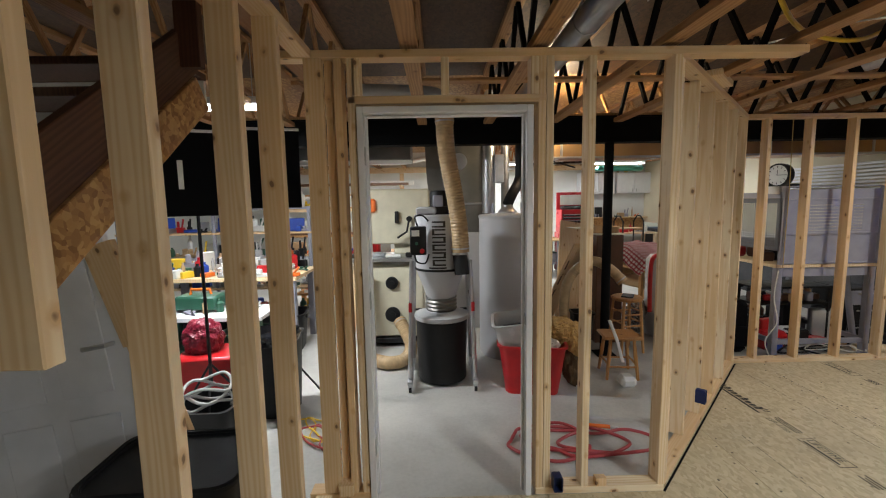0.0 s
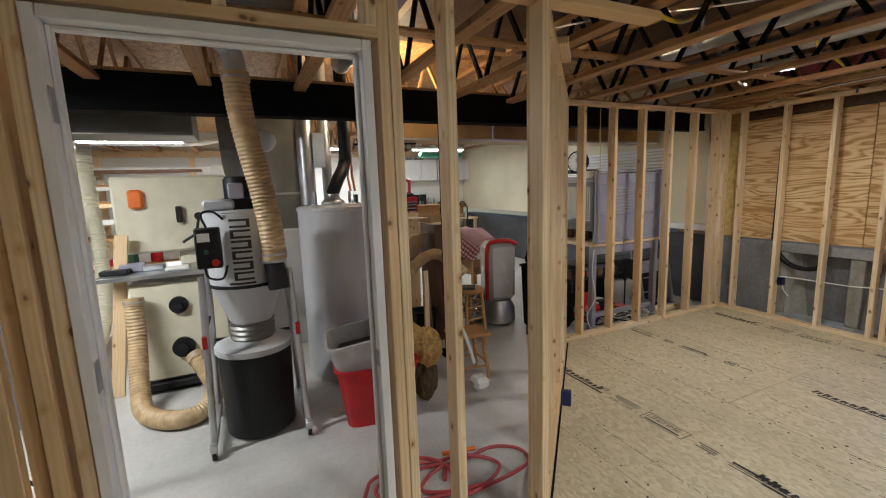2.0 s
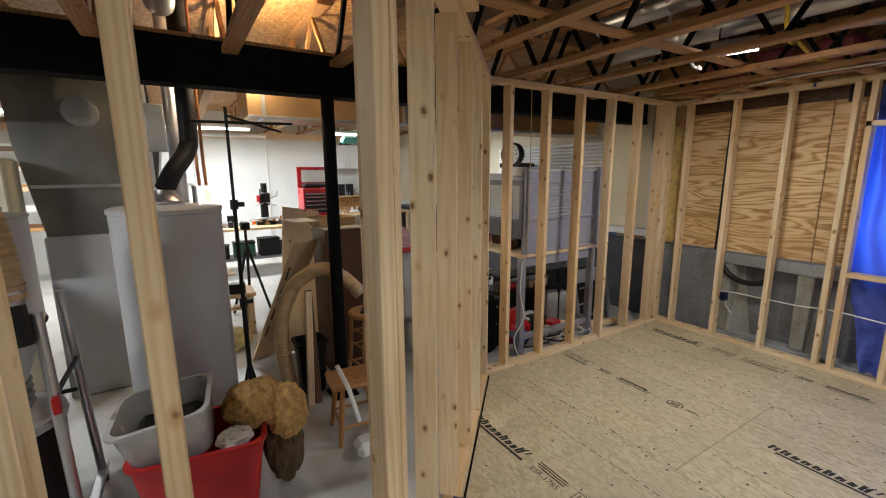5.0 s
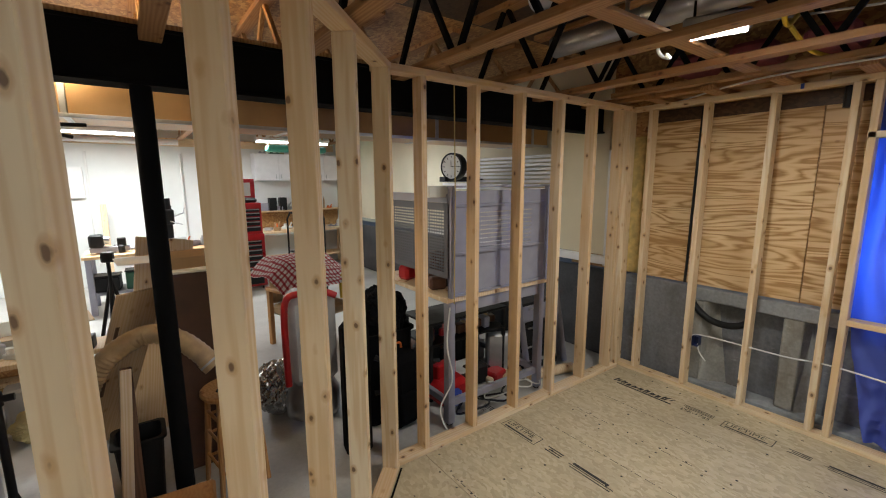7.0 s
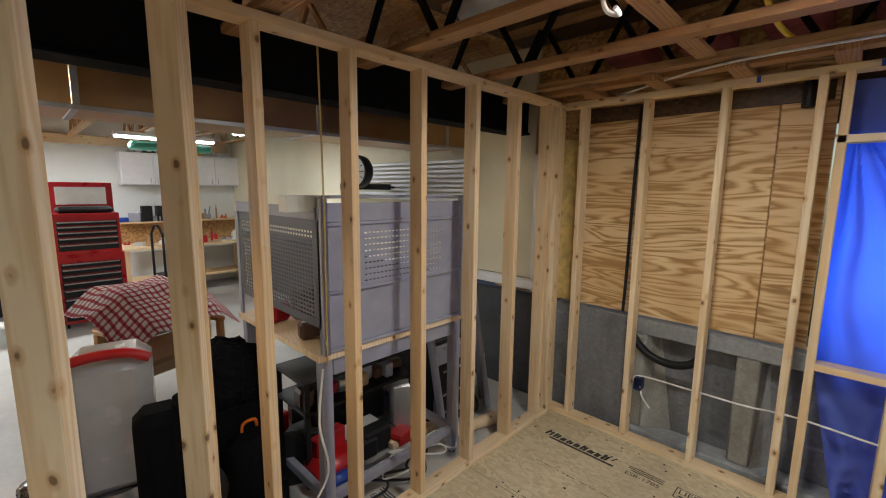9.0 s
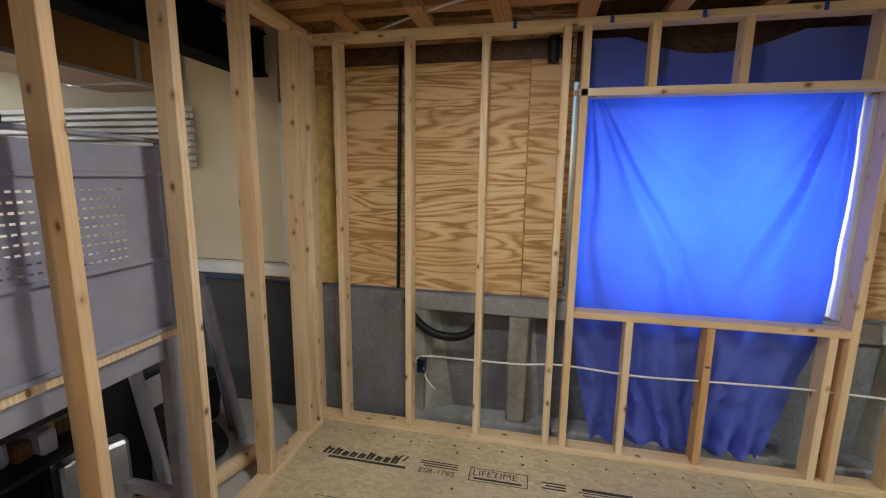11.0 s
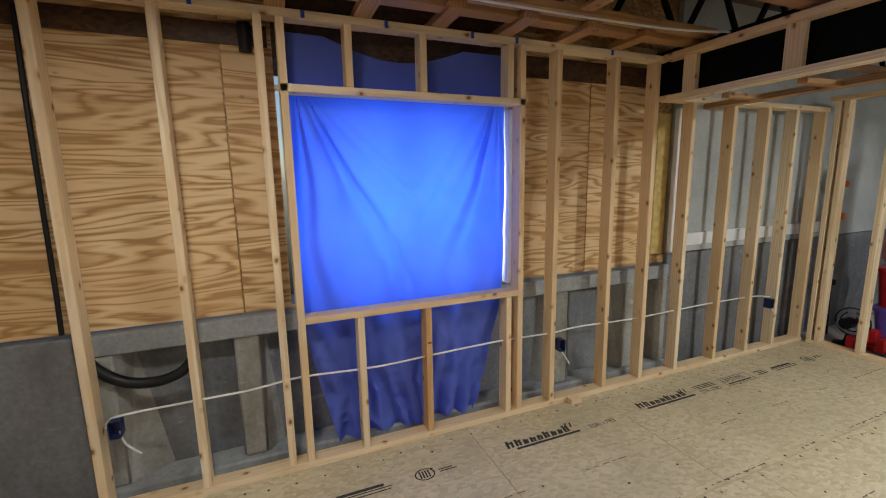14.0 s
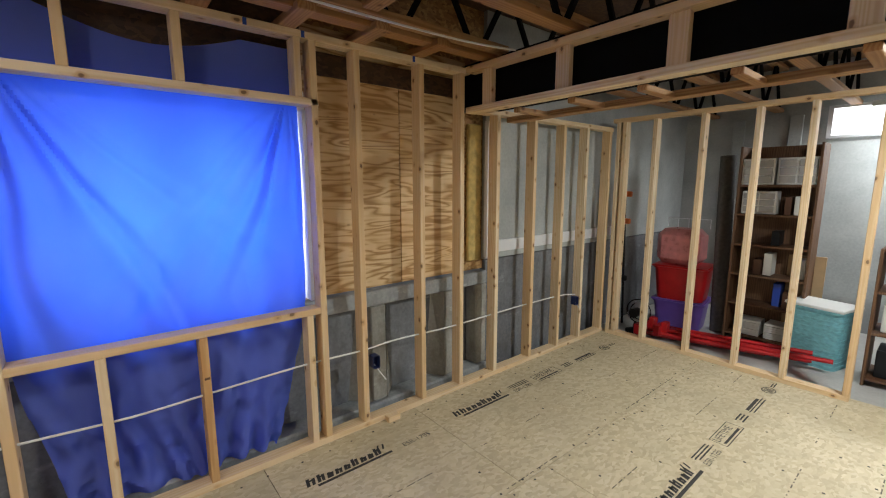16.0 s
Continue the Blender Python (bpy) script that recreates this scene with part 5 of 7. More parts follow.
for sx in (-1, 1):
    part("armrest", box(sx * 0.33 - 0.03, sx * 0.33 + 0.03, -0.32, 0.30, 0.60, 0.64, 0.01), STOOL_WOOD, chair)
    for sy in (-0.28, 0.26):
        part("leg", box(sx * 0.33 - 0.025, sx * 0.33 + 0.025, sy - 0.025, sy + 0.025, 0, 0.60, 0.005), STOOL_WOOD, chair)
bm = bmesh.new()
NX, NY = 30, 26
rows_ = []
for j in range(NY + 1):
    row = []
    for i in range(NX + 1):
        u_, v_ = i / NX - 0.5, j / NY - 0.5
        x, y = u_ * 0.95, v_ * 0.8
        z = 0.93 - 0.9 * max(0, abs(u_) - 0.28) ** 1.1 - 0.45 * max(0, -v_ + 0.05) + 0.03 * noise.noise(Vector((u_ * 7, v_ * 7, 3)))
        row.append(bm.verts.new((x, y, z)))
    rows_.append(row)
for a, b in zip(rows_, rows_[1:]):
    for i in range(NX):
        bm.faces.new((a[i], a[i + 1], b[i + 1], b[i]))
bmesh.ops.solidify(bm, geom=bm.faces[:], thickness=0.006)
cloth = tagged(obj("checked_blanket", bm, CHECKED, None, "", True), "red and white checked cloth draped over an armchair", "blanket")
cloth.matrix_world = pose(3.35, 6.35, FL + 0.02, 0, 0, 20)
tagged(obj("spray_bottle", lathe([(0.03, 0.45), (0.032, 0.62), (0.012, 0.68), (0.012, 0.72)], 3.62, 6.1, 16), YELLOW, None, "", True), "yellow bottle standing on the armchair", "bottle")

# tool chest, benches and far wall
chest = thing("tool_chest", 3.20, 9.05, FL, 0, "tall red tool chest with many black drawers", "tool chest")
part("cabinet", box(-0.34, 0.34, 0.0, 0.45, 0.06, 0.92, 0.006), RED_PAINT, chest, "", False)
part("top_box", box(-0.32, 0.32, 0.0, 0.42, 0.921, 1.42, 0.006), RED_PAINT, chest, "", False)
z = 0.10
for h in (0.16, 0.13, 0.11, 0.09, 0.09, 0.08, 0.07, 0.0, 0.09, 0.08, 0.07, 0.07, 0.06):
    if not h:
        z = 0.97
        continue
    d_ = part("drawer", box(-0.29, 0.29, -0.012, -0.001, z, z + h - 0.012, 0.003), BLACK, chest, "", False)
    part("handle", box(-0.28, 0.28, -0.024, -0.0125, z + h - 0.032, z + h - 0.016, 0.003), STEEL, d_, "", False)
    z += h
lid = part("lid", box(-0.32, 0.32, 0.36, 0.42, 1.421, 1.80, 0.006), RED_PAINT, chest, "", False)
part("chart", box(-0.25, 0.25, 0.352, 0.3595, 1.52, 1.74, 0), PAPER, lid, "", False)
part("tray_content", box(-0.28, 0.28, 0.05, 0.30, 1.421, 1.50, 0.03), BLACK, chest, "", False)
for x in (-0.28, 0.28):
    castor(chest, x, 0.06)


def table(name, x, y, w, d, h, label, top=None, legs=None):
    t_ = thing(name, x, y, FL, 0, label, "table")
    part("tabletop", box(-w / 2, w / 2, -d / 2, d / 2, h - 0.04, h, 0.004), top or PINE, t_, "", False)
    for sx in (-1, 1):
        for sy in (-1, 1):
            part("leg", box(sx * (w / 2 - 0.06) - 0.035, sx * (w / 2 - 0.06) + 0.035, sy * (d / 2 - 0.06) - 0.035, sy * (d / 2 - 0.06) + 0.035, 0, h - 0.041, 0.004), legs or PINE, t_, "", False)
    part("shelf", box(-w / 2 + 0.1, w / 2 - 0.1, -d / 2 + 0.1, d / 2 - 0.1, 0.25, 0.28, 0.003), legs or PINE, t_, "", False)
    return t_


TINTS = [BLACK, GREY_METAL, WHITE_PLASTIC, RED, BLUE, YELLOW, CARD, STEEL, GREEN, PAPER, ORANGE, BLACK, STEEL, GREY_PAINT]


def clutter(x0, x1, y0, y1, z, n, seed, hmax=0.2, where="bench"):
    """Many small tools, boxes and bottles, each one a thing, set out in rows."""
    rnd = random.Random(seed)
    for i in range(n):
        x = x0 + (x1 - x0) * (i + 0.5) / n + rnd.uniform(-0.02, 0.02)
        y = rnd.uniform(y0, y1)
        w, d, h = rnd.uniform(0.03, 0.11), rnd.uniform(0.03, 0.09), rnd.uniform(0.04, hmax)
        m = rnd.choice(TINTS)
        kind = rnd.randrange(3)
        if kind == 0:
            ob = obj("bottle", lathe([(w * 0.5, 0), (w * 0.5, h * 0.7), (w * 0.2, h * 0.85), (w * 0.2, h)], 0, 0, 14), m, None, "", True)
            tagged(ob, "small bottle or can standing on the " + where, "bottle", "bottles on the " + where)
        elif kind == 1:
            ob = obj("small_box", box(-w, w, -d, d, 0, h * 0.7, 0.006), m, None, "", False)
            tagged(ob, "small box standing on the " + where, "box", "boxes on the " + where)
        else:
            bm_ = box(-w * 1.2, w * 1.2, -d * 0.4, d * 0.4, 0, h * 0.35, 0.008)
            tube([(w * 0.5, 0, h * 0.3), (w * 1.1, 0, h * 0.9)], 0.012, 8, bm_)
            lathe([(w * 0.35, h * 0.35), (w * 0.35, h * 0.7), (w * 0.1, h * 0.75)], -w * 0.5, 0, 12, bm_)
            ob = obj("hand_tool", bm_, m, None, "", False)
            tagged(ob, "hand tool lying on the " + where, "tool", "tools on the " + where)
        ob.matrix_world = pose(x, y, z + 0.001, 0, 0, rnd.uniform(-40, 40))


table("workbench_far", 2.05, 9.2, 1.6, 0.7, 0.80, "dark steel bench with a plywood top", PINE, GREY_METAL)
clutter(1.35, 2.75, 9.0, 9.4, FL + 0.80, 11, 3, 0.22, "steel bench")
press = thing("drill_press", 2.25, 9.25, FL + 0.80, 0, "tall black bench mill with a red switch", "drill press")
part("base", box(-0.16, 0.16, -0.12, 0.12, 0, 0.06, 0.01), BLACK, press)
part("column", box(-0.06, 0.06, 0.0, 0.10, 0.06, 0.62, 0.01), BLACK, press)
part("head", box(-0.08, 0.08, -0.12, 0.02, 0.34, 0.56, 0.015), BLACK, press)
part("switch_box", box(-0.13, -0.081, -0.13, -0.04, 0.40, 0.52, 0.008), RED, press, "red switch box")
for sx in (-1, 1):
    part("feed_handle", tube([(0.0, -0.1, 0.40), (sx * 0.10, -0.16, 0.36), (sx * 0.17, -0.17, 0.34)], 0.008, 8), STEEL, press)
part("motor", rod((0, -0.04, 0.561), (0, -0.04, 0.72), 0.05, 16), BLACK, press)
part("table", box(-0.2, 0.2, -0.14, -0.01, 0.10, 0.13, 0.004), STEEL, press)
part("crank", tube([(0.08, -0.05, 0.45), (0.20, -0.06, 0.50), (0.22, -0.06, 0.58)], 0.01, 8), STEEL, press)
vise = thing("bench_grinder", 1.55, 9.1, FL + 0.80, 0, "small grey bench lathe", "lathe")
part("bed", box(-0.22, 0.22, -0.05, 0.05, 0.02, 0.09, 0.01), GREY_METAL, vise)
part("headstock", box(-0.22, -0.06, -0.08, 0.08, 0.09, 0.26, 0.02), BLACK, vise)
part("tailstock", box(0.08, 0.18, -0.05, 0.05, 0.09, 0.20, 0.01), BLACK, vise)
part("chuck", rod((-0.06, 0, 0.18), (0.0, 0, 0.18), 0.05, 16), STEEL, vise)

for i, x in enumerate((1.45, 1.85, 2.25, 2.62)):
    cr = thing("storage_case", x, 9.15, FL + 0.281, 4 * i - 6, "dark plastic case on the shelf of the steel bench", "case", "cases under the steel bench")
    part("shell", box(-0.17, 0.17, -0.13, 0.13, 0, 0.20 + 0.04 * (i % 3), 0.015), (BLACK, GREEN, BLACK, GREY_METAL)[i], cr, "", False)
    part("lid", box(-0.178, 0.178, -0.138, 0.138, 0.201 + 0.04 * (i % 3), 0.222 + 0.04 * (i % 3), 0.006), BLACK, cr, "", False)
table("plywood_bench", 4.6, 10.4, 1.9, 0.7, 0.82, "plywood bench along the far wall", PINE, PINE)
clutter(3.75, 5.4, 10.15, 10.6, FL + 0.82, 14, 8, 0.22, "plywood bench")
shelf = thing("wall_shelf", 4.6, 10.75, 1.10, 0, "plywood wall shelf above the bench", "shelf")
part("board", box(-0.95, 0.95, -0.14, 0.14, 0, 0.025, 0.003), PINE, shelf, "", False)
part("backboard", box(-0.95, 0.95, 0.10, 0.14, -0.34, -0.001, 0.003), OSB, shelf, "", False)
clutter(3.75, 5.4, 10.68, 10.80, 1.126, 12, 14, 0.26, "wall shelf")
for x in (4.05, 4.25):
    tagged(obj("loudspeaker", box(x, x + 0.14, 10.64, 10.78, 1.126, 1.38, 0.006), BLACK), "small black loudspeaker on the wall shelf", "loudspeaker", "loudspeakers")
for i in range(2):
    wc = thing("wall_cabinet", 4.25 + 0.92 * i, 10.75, 1.72, 0, "white wall cabinet above the bench", "wall cabinet", "wall cabinets")
    part("body", box(-0.44, 0.44, -0.14, 0.14, 0, 0.52, 0.004), WHITE, wc, "", False)
    for sx in (-1, 1):
        dd = part("door", box(min(sx * 0.43, sx * 0.01), max(sx * 0.43, sx * 0.01), -0.158, -0.141, 0.01, 0.51, 0.003), WHITE, wc, "", False)
        part("handle", box(sx * 0.05 - 0.006, sx * 0.05 + 0.006, -0.175, -0.1585, 0.04, 0.12, 0.003), STEEL, dd)
clutter(3.9, 5.3, 10.66, 10.8, 2.241, 7, 31, 0.14, "wall cabinet")
tray = thing("green_trough", 4.25, 9.4, 2.20, 0, "pale green plastic trough hung under the ceiling", "trough")
part("trough", box(-0.5, 0.5, -0.12, 0.12, 0, 0.11, 0.03), plain("green_translucent", (0.08, 0.45, 0.35), 0.35), tray)
for x in (-0.4, 0.4):
    part("hanger", rod((x, 0, 0.11), (x, 0, 0.64), 0.004, 6), STEEL, tray)
rack = thing("tube_cart", 3.95, 8.2, FL, 10, "black metal tube cart with shelves", "cart")
for x in (-0.22, 0.22):
    part("side_frame", tube([(x, -0.15, 0.05), (x, -0.15, 1.20), (x, -0.05, 1.30), (x, 0.05, 1.30), (x, 0.15, 1.20), (x, 0.15, 0.05)], 0.014, 8), BLACK, rack)
for zz in (0.3, 0.7, 1.05):
    part("shelf", box(-0.215, 0.215, -0.13, 0.13, zz, zz + 0.02, 0.003), BLACK if zz < 1 else CARD, rack, "", False)
for x, z in ((1.3, 2.2), (2.62, 2.2)):
    tagged(obj("wall_conduit", tube([(x, 10.88, 0.3), (x, 10.88, z)], 0.02, 10), WHITE_PLASTIC), "white conduit running up the far wall", "conduit", "wall conduits")
tagged(obj("breaker_box", box(0.95, 1.25, 10.8, 10.9, 1.45, 1.95, 0.006), WHITE_PLASTIC), "white electrical panel on the far wall", "electrical panel")
tagged(obj("cream_sheet", box(0.55, 1.0, 10.55, 10.58, FL, 1.25, 0.004), CREAM_PAINT), "cream sheet leaning at the far wall", "panel")
tagged(obj("upright_timber", box(1.42, 1.50, 10.6, 10.66, FL, 1.35, 0.004), PINE), "upright pine timber at the far wall", "timber")
ledger = structure("ledger_1", "pine ledger board along the top of the far wall", "trim")
lumber("ledger", (-5.9, 10.87, 2.40), (5.5, 10.87, 2.40), 0.14, T, (0, 0, 1), ledger, PINE)
tagged(obj("drain_pipe", tube([(-3.0, 8.6, 2.39), (-0.6, 8.6, 2.385), (0.1, 9.2, 2.33), (0.1, 9.25, 0.3)], 0.05, 14, None, 0, 0.02, True, 5), WHITE_PLASTIC, None, "", True), "white plastic drain pipe under the workshop ceiling", "pipe")
tagged(obj("drain_pipe", tube([(0.5, 10.7, 2.39), (2.6, 10.7, 2.385)], 0.05, 14), WHITE_PLASTIC, None, "", True), "white plastic drain pipe under the workshop ceiling", "pipe")

tripod = thing("tripod", 1.62, 6.72, FL, 0, "black camera tripod standing in the workshop", "tripod")
for a in (20, 140, 260):
    part("leg", rod((0, 0, 0.86), (0.24 * math.cos(radians(a)), 0.24 * math.sin(radians(a)), 0.0), 0.016, 8), BLACK, tripod)
part("column", rod((0, 0, 0.6), (0, 0, 1.04), 0.016, 8), BLACK, tripod)
part("head", box(-0.05, 0.05, -0.06, 0.06, 1.04, 1.13, 0.012), BLACK, tripod)
trestle = table("low_table", 1.12, 6.2, 0.95, 0.34, 0.45, "low pine trestle with cartons", PINE, PINE)
clutter(0.75, 1.5, 6.1, 6.3, FL + 0.45, 6, 41, 0.18, "trestle")
tagged(plush_blob("floor_rag", 1.25, 5.7, FL + 0.10, 0.22, 0.2, 0.11, 33, plain("tan_rag", (0.42, 0.34, 0.16), 0.9)), "crumpled tan rag lying on the floor", "rag")
big = thing("carton", 1.0, 6.75, FL + 0.30, 10, "wide white carton with open brown flaps", "carton")
part("carton_body", tub(0.62, 0.42, 0.26, 0.99, 0.004, 0.0), PAPER, big, "", False)
part("flap", box(-0.30, 0.30, -0.36, -0.215, 0.235, 0.24, 0.001), CARD, big, "brown cardboard flap", False)
part("flap", box(0.315, 0.45, -0.2, 0.2, 0.235, 0.24, 0.001), CARD, big, "brown cardboard flap", False)
crate = thing("packing_crate", 1.0, 6.75, FL, 10, "low wooden crate under a carton", "crate")
part("crate_body", box(-0.34, 0.34, -0.24, 0.24, 0, 0.299, 0.006), OSB, crate, "", False)
for x in (0.78, 1.12):
    gc = thing("equipment_case", x, 5.98, FL, 6, "grey hard equipment case under the trestle", "case", "grey cases")
    part("shell", box(-0.15, 0.15, -0.09, 0.09, 0, 0.30, 0.02), GREY_PAINT, gc, "", False)
    part("latch", box(-0.03, 0.03, -0.098, -0.0905, 0.20, 0.25, 0.003), STEEL, gc)
    part("handle", tube([(-0.05, 0, 0.30), (-0.045, 0, 0.335), (0.045, 0, 0.335), (0.05, 0, 0.30)], 0.008, 8), BLACK, gc)

bulb = thing("bare_bulb", 1.52, 4.62, 2.36, 0, "warm bare bulb in a white socket above the beam", "bulb")
part("socket", lathe([(0.03, -0.005), (0.03, 0.02), (0.018, 0.022)], 0, 0, 14), WHITE_PLASTIC, bulb)
part("arm", box(-0.02, 0.02, -0.25, -0.01, -0.02, -0.006, 0.002), STEEL, bulb)
part("glass", lathe([(0.012, 0.023), (0.018, 0.03), (0.03, 0.055), (0.03, 0.07), (0.018, 0.088), (0.004, 0.093)], 0, 0, 16), BULB_GLASS, bulb, "glowing warm bulb glass")

# tubes of light
for tx, ty, tz, turn, watts in TUBES:
    fx = thing("tube_light", tx, ty, tz, turn, "white fluorescent tube light under the ceiling", "tube light", "tube lights")
    part("housing", box(-0.62, 0.62, -0.07, 0.07, 0.0, 0.05, 0.006), WHITE, fx, "", False)
    for xx in (-0.45, 0.45):
        part("hanger", rod((xx, 0, 0.05), (xx, 0, 2.84 - tz), 0.004, 6), STEEL, fx)
    for yy in (-0.035, 0.035):
        part("tube", rod((-0.6, yy, -0.02), (0.6, yy, -0.02), 0.014, 10), TUBE_LIGHT, fx)

# ---- framed room ----
# blue sheet over the window, gathered at the foot
bm = bmesh.new()
NY_, NZ_ = 150, 130
grid = []
for j in range(NZ_ + 1):
    w_ = j / NZ_
    z = 2.27 * (1 - w_) + 0.045 * w_
    drop = max(0.0, (0.9 - z) / 0.9)
    row = []
    for i in range(NY_ + 1):
        s_ = i / NY_
        half = 0.632 - 0.21 * drop ** 1.3
        yc = 1.745 + 0.04 * drop
        y = yc + half * (1 - 2 * s_)
        y += 0.008 * max(0.0, min(1.0, (2.05 - z) / 1.1)) * s_ ** 3 * (1 - min(1, drop * 1.5))
        fan = abs(s_ - 0.5) * 2
        depth = max(0.0, min(1.0, (2.05 - z) / 1.0))
        swag = 0.0
        for cy, way in ((2.33, -1.0), (1.16, 1.0)):
            dy, dz = (y - cy) * way, 2.06 - z
            r_ = math.hypot(dy, dz)
            th = math.atan2(dy, max(dz, 0.001))
            wob = noise.noise(Vector((th * 4, r_ * 1.8, way * 3)))
            ridge = 0.030 * (0.5 + 0.5 * math.sin(th * 32 + 2.6 * wob - 0.9 * r_)) ** 1.2 + 0.012 * (0.5 + 0.5 * math.sin(th * 47 + 3.4 * wob + way))
            swag -= ridge * min(1.0, r_ / 0.3) * math.exp(-((th - 0.36) / 0.46) ** 2) * max(0, min(1, dz / 0.08))
        swag += 0.008 * depth * math.sin(9 * (z + 1.2 * (s_ - 0.5) ** 2 * 4)) * (1 - fan)
        crumple = 0.05 * min(1, drop * 2) * (0.35 - abs(noise.noise(Vector((y * 4 + z * 3, z * 3.4 - y * 2, 2.0))))) + 0.03 * drop * math.sin(34 * (y - 1.78) * (1 + 0.8 * drop) + 6 * noise.noise(Vector((y * 3, z * 3, 1)))) + 0.05 * drop * (abs(noise.noise(Vector((y * 8 + z * 5, z * 9 - y * 3, 5.0)))) - 0.15) + 0.018 * drop * noise.noise(Vector((y * 22, z * 17, 8.0)))
        foot = max(0.0, (0.22 - z) / 0.22)
        x = 5.540 + swag + crumple + 0.020 * foot * noise.noise(Vector((y * 16, z * 8, 9.0)))
        zz = z + 0.05 * foot * noise.noise(Vector((y * 9, 1.0, 4.0))) - 0.05 * max(0, 2.27 - 0.12 - 2.05) * s_
        if z > 2.0:
            zz -= (z - 2.0) * 0.35 * max(0, math.sin(s_ * math.pi * 1.6 - 0.8))
        row.append(bm.verts.new((min(max(x, 5.487), 5.545 if 1.9 < z < 2.1 else 5.552), y, max(zz, 0.04))))
    grid.append(row)
for a, b in zip(grid, grid[1:]):
    for i in range(NY_):
        bm.faces.new((a[i], b[i], b[i + 1], a[i + 1]))
sheet = tagged(obj("blue_sheet", bm, BLUE_SHEET, None, "", True), "bright blue bed sheet hung over the window, gathered below", "sheet")

# wiring and pipe in the wall
tagged(obj("wall_cable", tube([(5.45, 3.27, 0.43), (5.43, 3.22, 0.485), (5.43, 2.94, 0.492), (5.43, 2.65, 0.495), (5.43, 2.41, 0.515), (5.43, 2.0, 0.495), (5.43, 1.64, 0.505), (5.43, 1.19, 0.515), (5.43, 0.8, 0.505), (5.43, 0.56, 0.515), (5.43, 0.1, 0.50), (5.43, -0.35, 0.505), (5.43, -0.8, 0.51), (5.43, -1.3, 0.50), (5.43, -1.52, 0.47)], 0.0055, 8, None, 0, 0.02, True, 6), WHITE_PLASTIC, None, "", True), "white electrical cable strung through the studs", "cable")
for y, z in ((3.22, 0.42), (0.74, 0.40), (-1.5, 0.42)):
    tagged(obj("cable_tail", tube([(5.44, y, z), (5.40, y - 0.03, z - 0.06), (5.41, y - 0.08, z - 0.13)], 0.005, 6, None, 0, 0.02, True, 4), WHITE_PLASTIC, None, "", True), "loose white cable end from an electrical box", "cable", "cable ends")
tagged(obj("black_pipe", tube([(5.56, 3.36, 0.80), (5.53, 3.31, 0.70), (5.525, 3.20, 0.61), (5.525, 3.07, 0.585), (5.53, 2.96, 0.615), (5.56, 2.90, 0.68)], 0.026, 12, None, 0, 0.02, True, 6), BLACK, None, "", True), "black flexible pipe sagging before the concrete", "pipe")
# black tube added to draw the dark gap between two plywood sheets
tagged(obj("black_cable", tube([(5.585, 3.40, 2.28), (5.587, 3.41, 1.9), (5.585, 3.415, 1.5), (5.587, 3.42, 1.1), (5.585, 3.425, 0.86)], 0.011, 8, None, 0, 0.02, True, 5), BLACK, None, "", True), "dark gap between plywood sheets, drawn as a black tube", "cable")
tagged(obj("black_cable", rod((5.57, 2.54, 2.17), (5.57, 2.54, 2.30), 0.03, 12), BLACK), "black foam plug under the top plate", "plug")
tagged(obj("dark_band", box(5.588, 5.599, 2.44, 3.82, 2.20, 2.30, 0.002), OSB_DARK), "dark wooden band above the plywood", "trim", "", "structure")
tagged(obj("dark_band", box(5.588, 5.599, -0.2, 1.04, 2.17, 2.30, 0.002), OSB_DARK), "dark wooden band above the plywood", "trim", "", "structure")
tagged(obj("white_edge", box(5.55, 5.60, 4.13, 4.19, 0.88, 2.0, 0.003), WHITE), "white edging beside the insulation", "trim", "", "structure")
tagged(obj("white_edge", box(5.53, 5.57, -0.42, -0.385, 0.95, 2.03, 0.003), WHITE), "white edging beside the insulation", "trim", "", "structure")
tagged(obj("ceiling_cable", tube([(5.5, 3.6, 2.335), (5.10, 2.9, 2.342), (5.02, 2.2, 2.335), (5.05, 1.2, 2.342), (5.02, 0.4, 2.338), (4.95, -0.02, 2.342)], 0.006, 6, None, 0, 0.02, True, 8), WHITE_PLASTIC, None, "", True), "pale cable stapled along the ceiling blocking", "cable")
tagged(obj("hanging_string", tube([(3.52, 3.97, 2.33), (3.53, 3.97, 1.6), (3.53, 3.98, 0.9)], 0.004, 6), plain("string", (0.45, 0.33, 0.12), 0.8)), "thin tan cord hanging from the top plate", "cord")
for pts in ([(4.1, 2.5, 2.60), (4.3, 2.56, 2.48), (4.5, 2.6, 2.46), (4.7, 2.62, 2.55)], [(4.75, 2.66, 2.52), (4.95, 2.62, 2.43), (5.2, 2.58, 2.42)], [(1.7, 2.0, 2.62), (1.96, 2.18, 2.47), (2.28, 2.37, 2.45), (2.62, 2.46, 2.47), (2.9, 2.5, 2.6)]):
    tagged(obj("yellow_tube", tube(pts, 0.012, 8, None, 0, 0.02, True, 6), YELLOW, None, "", True), "yellow flexible gas tube among the trusses", "tube", "yellow tubes")
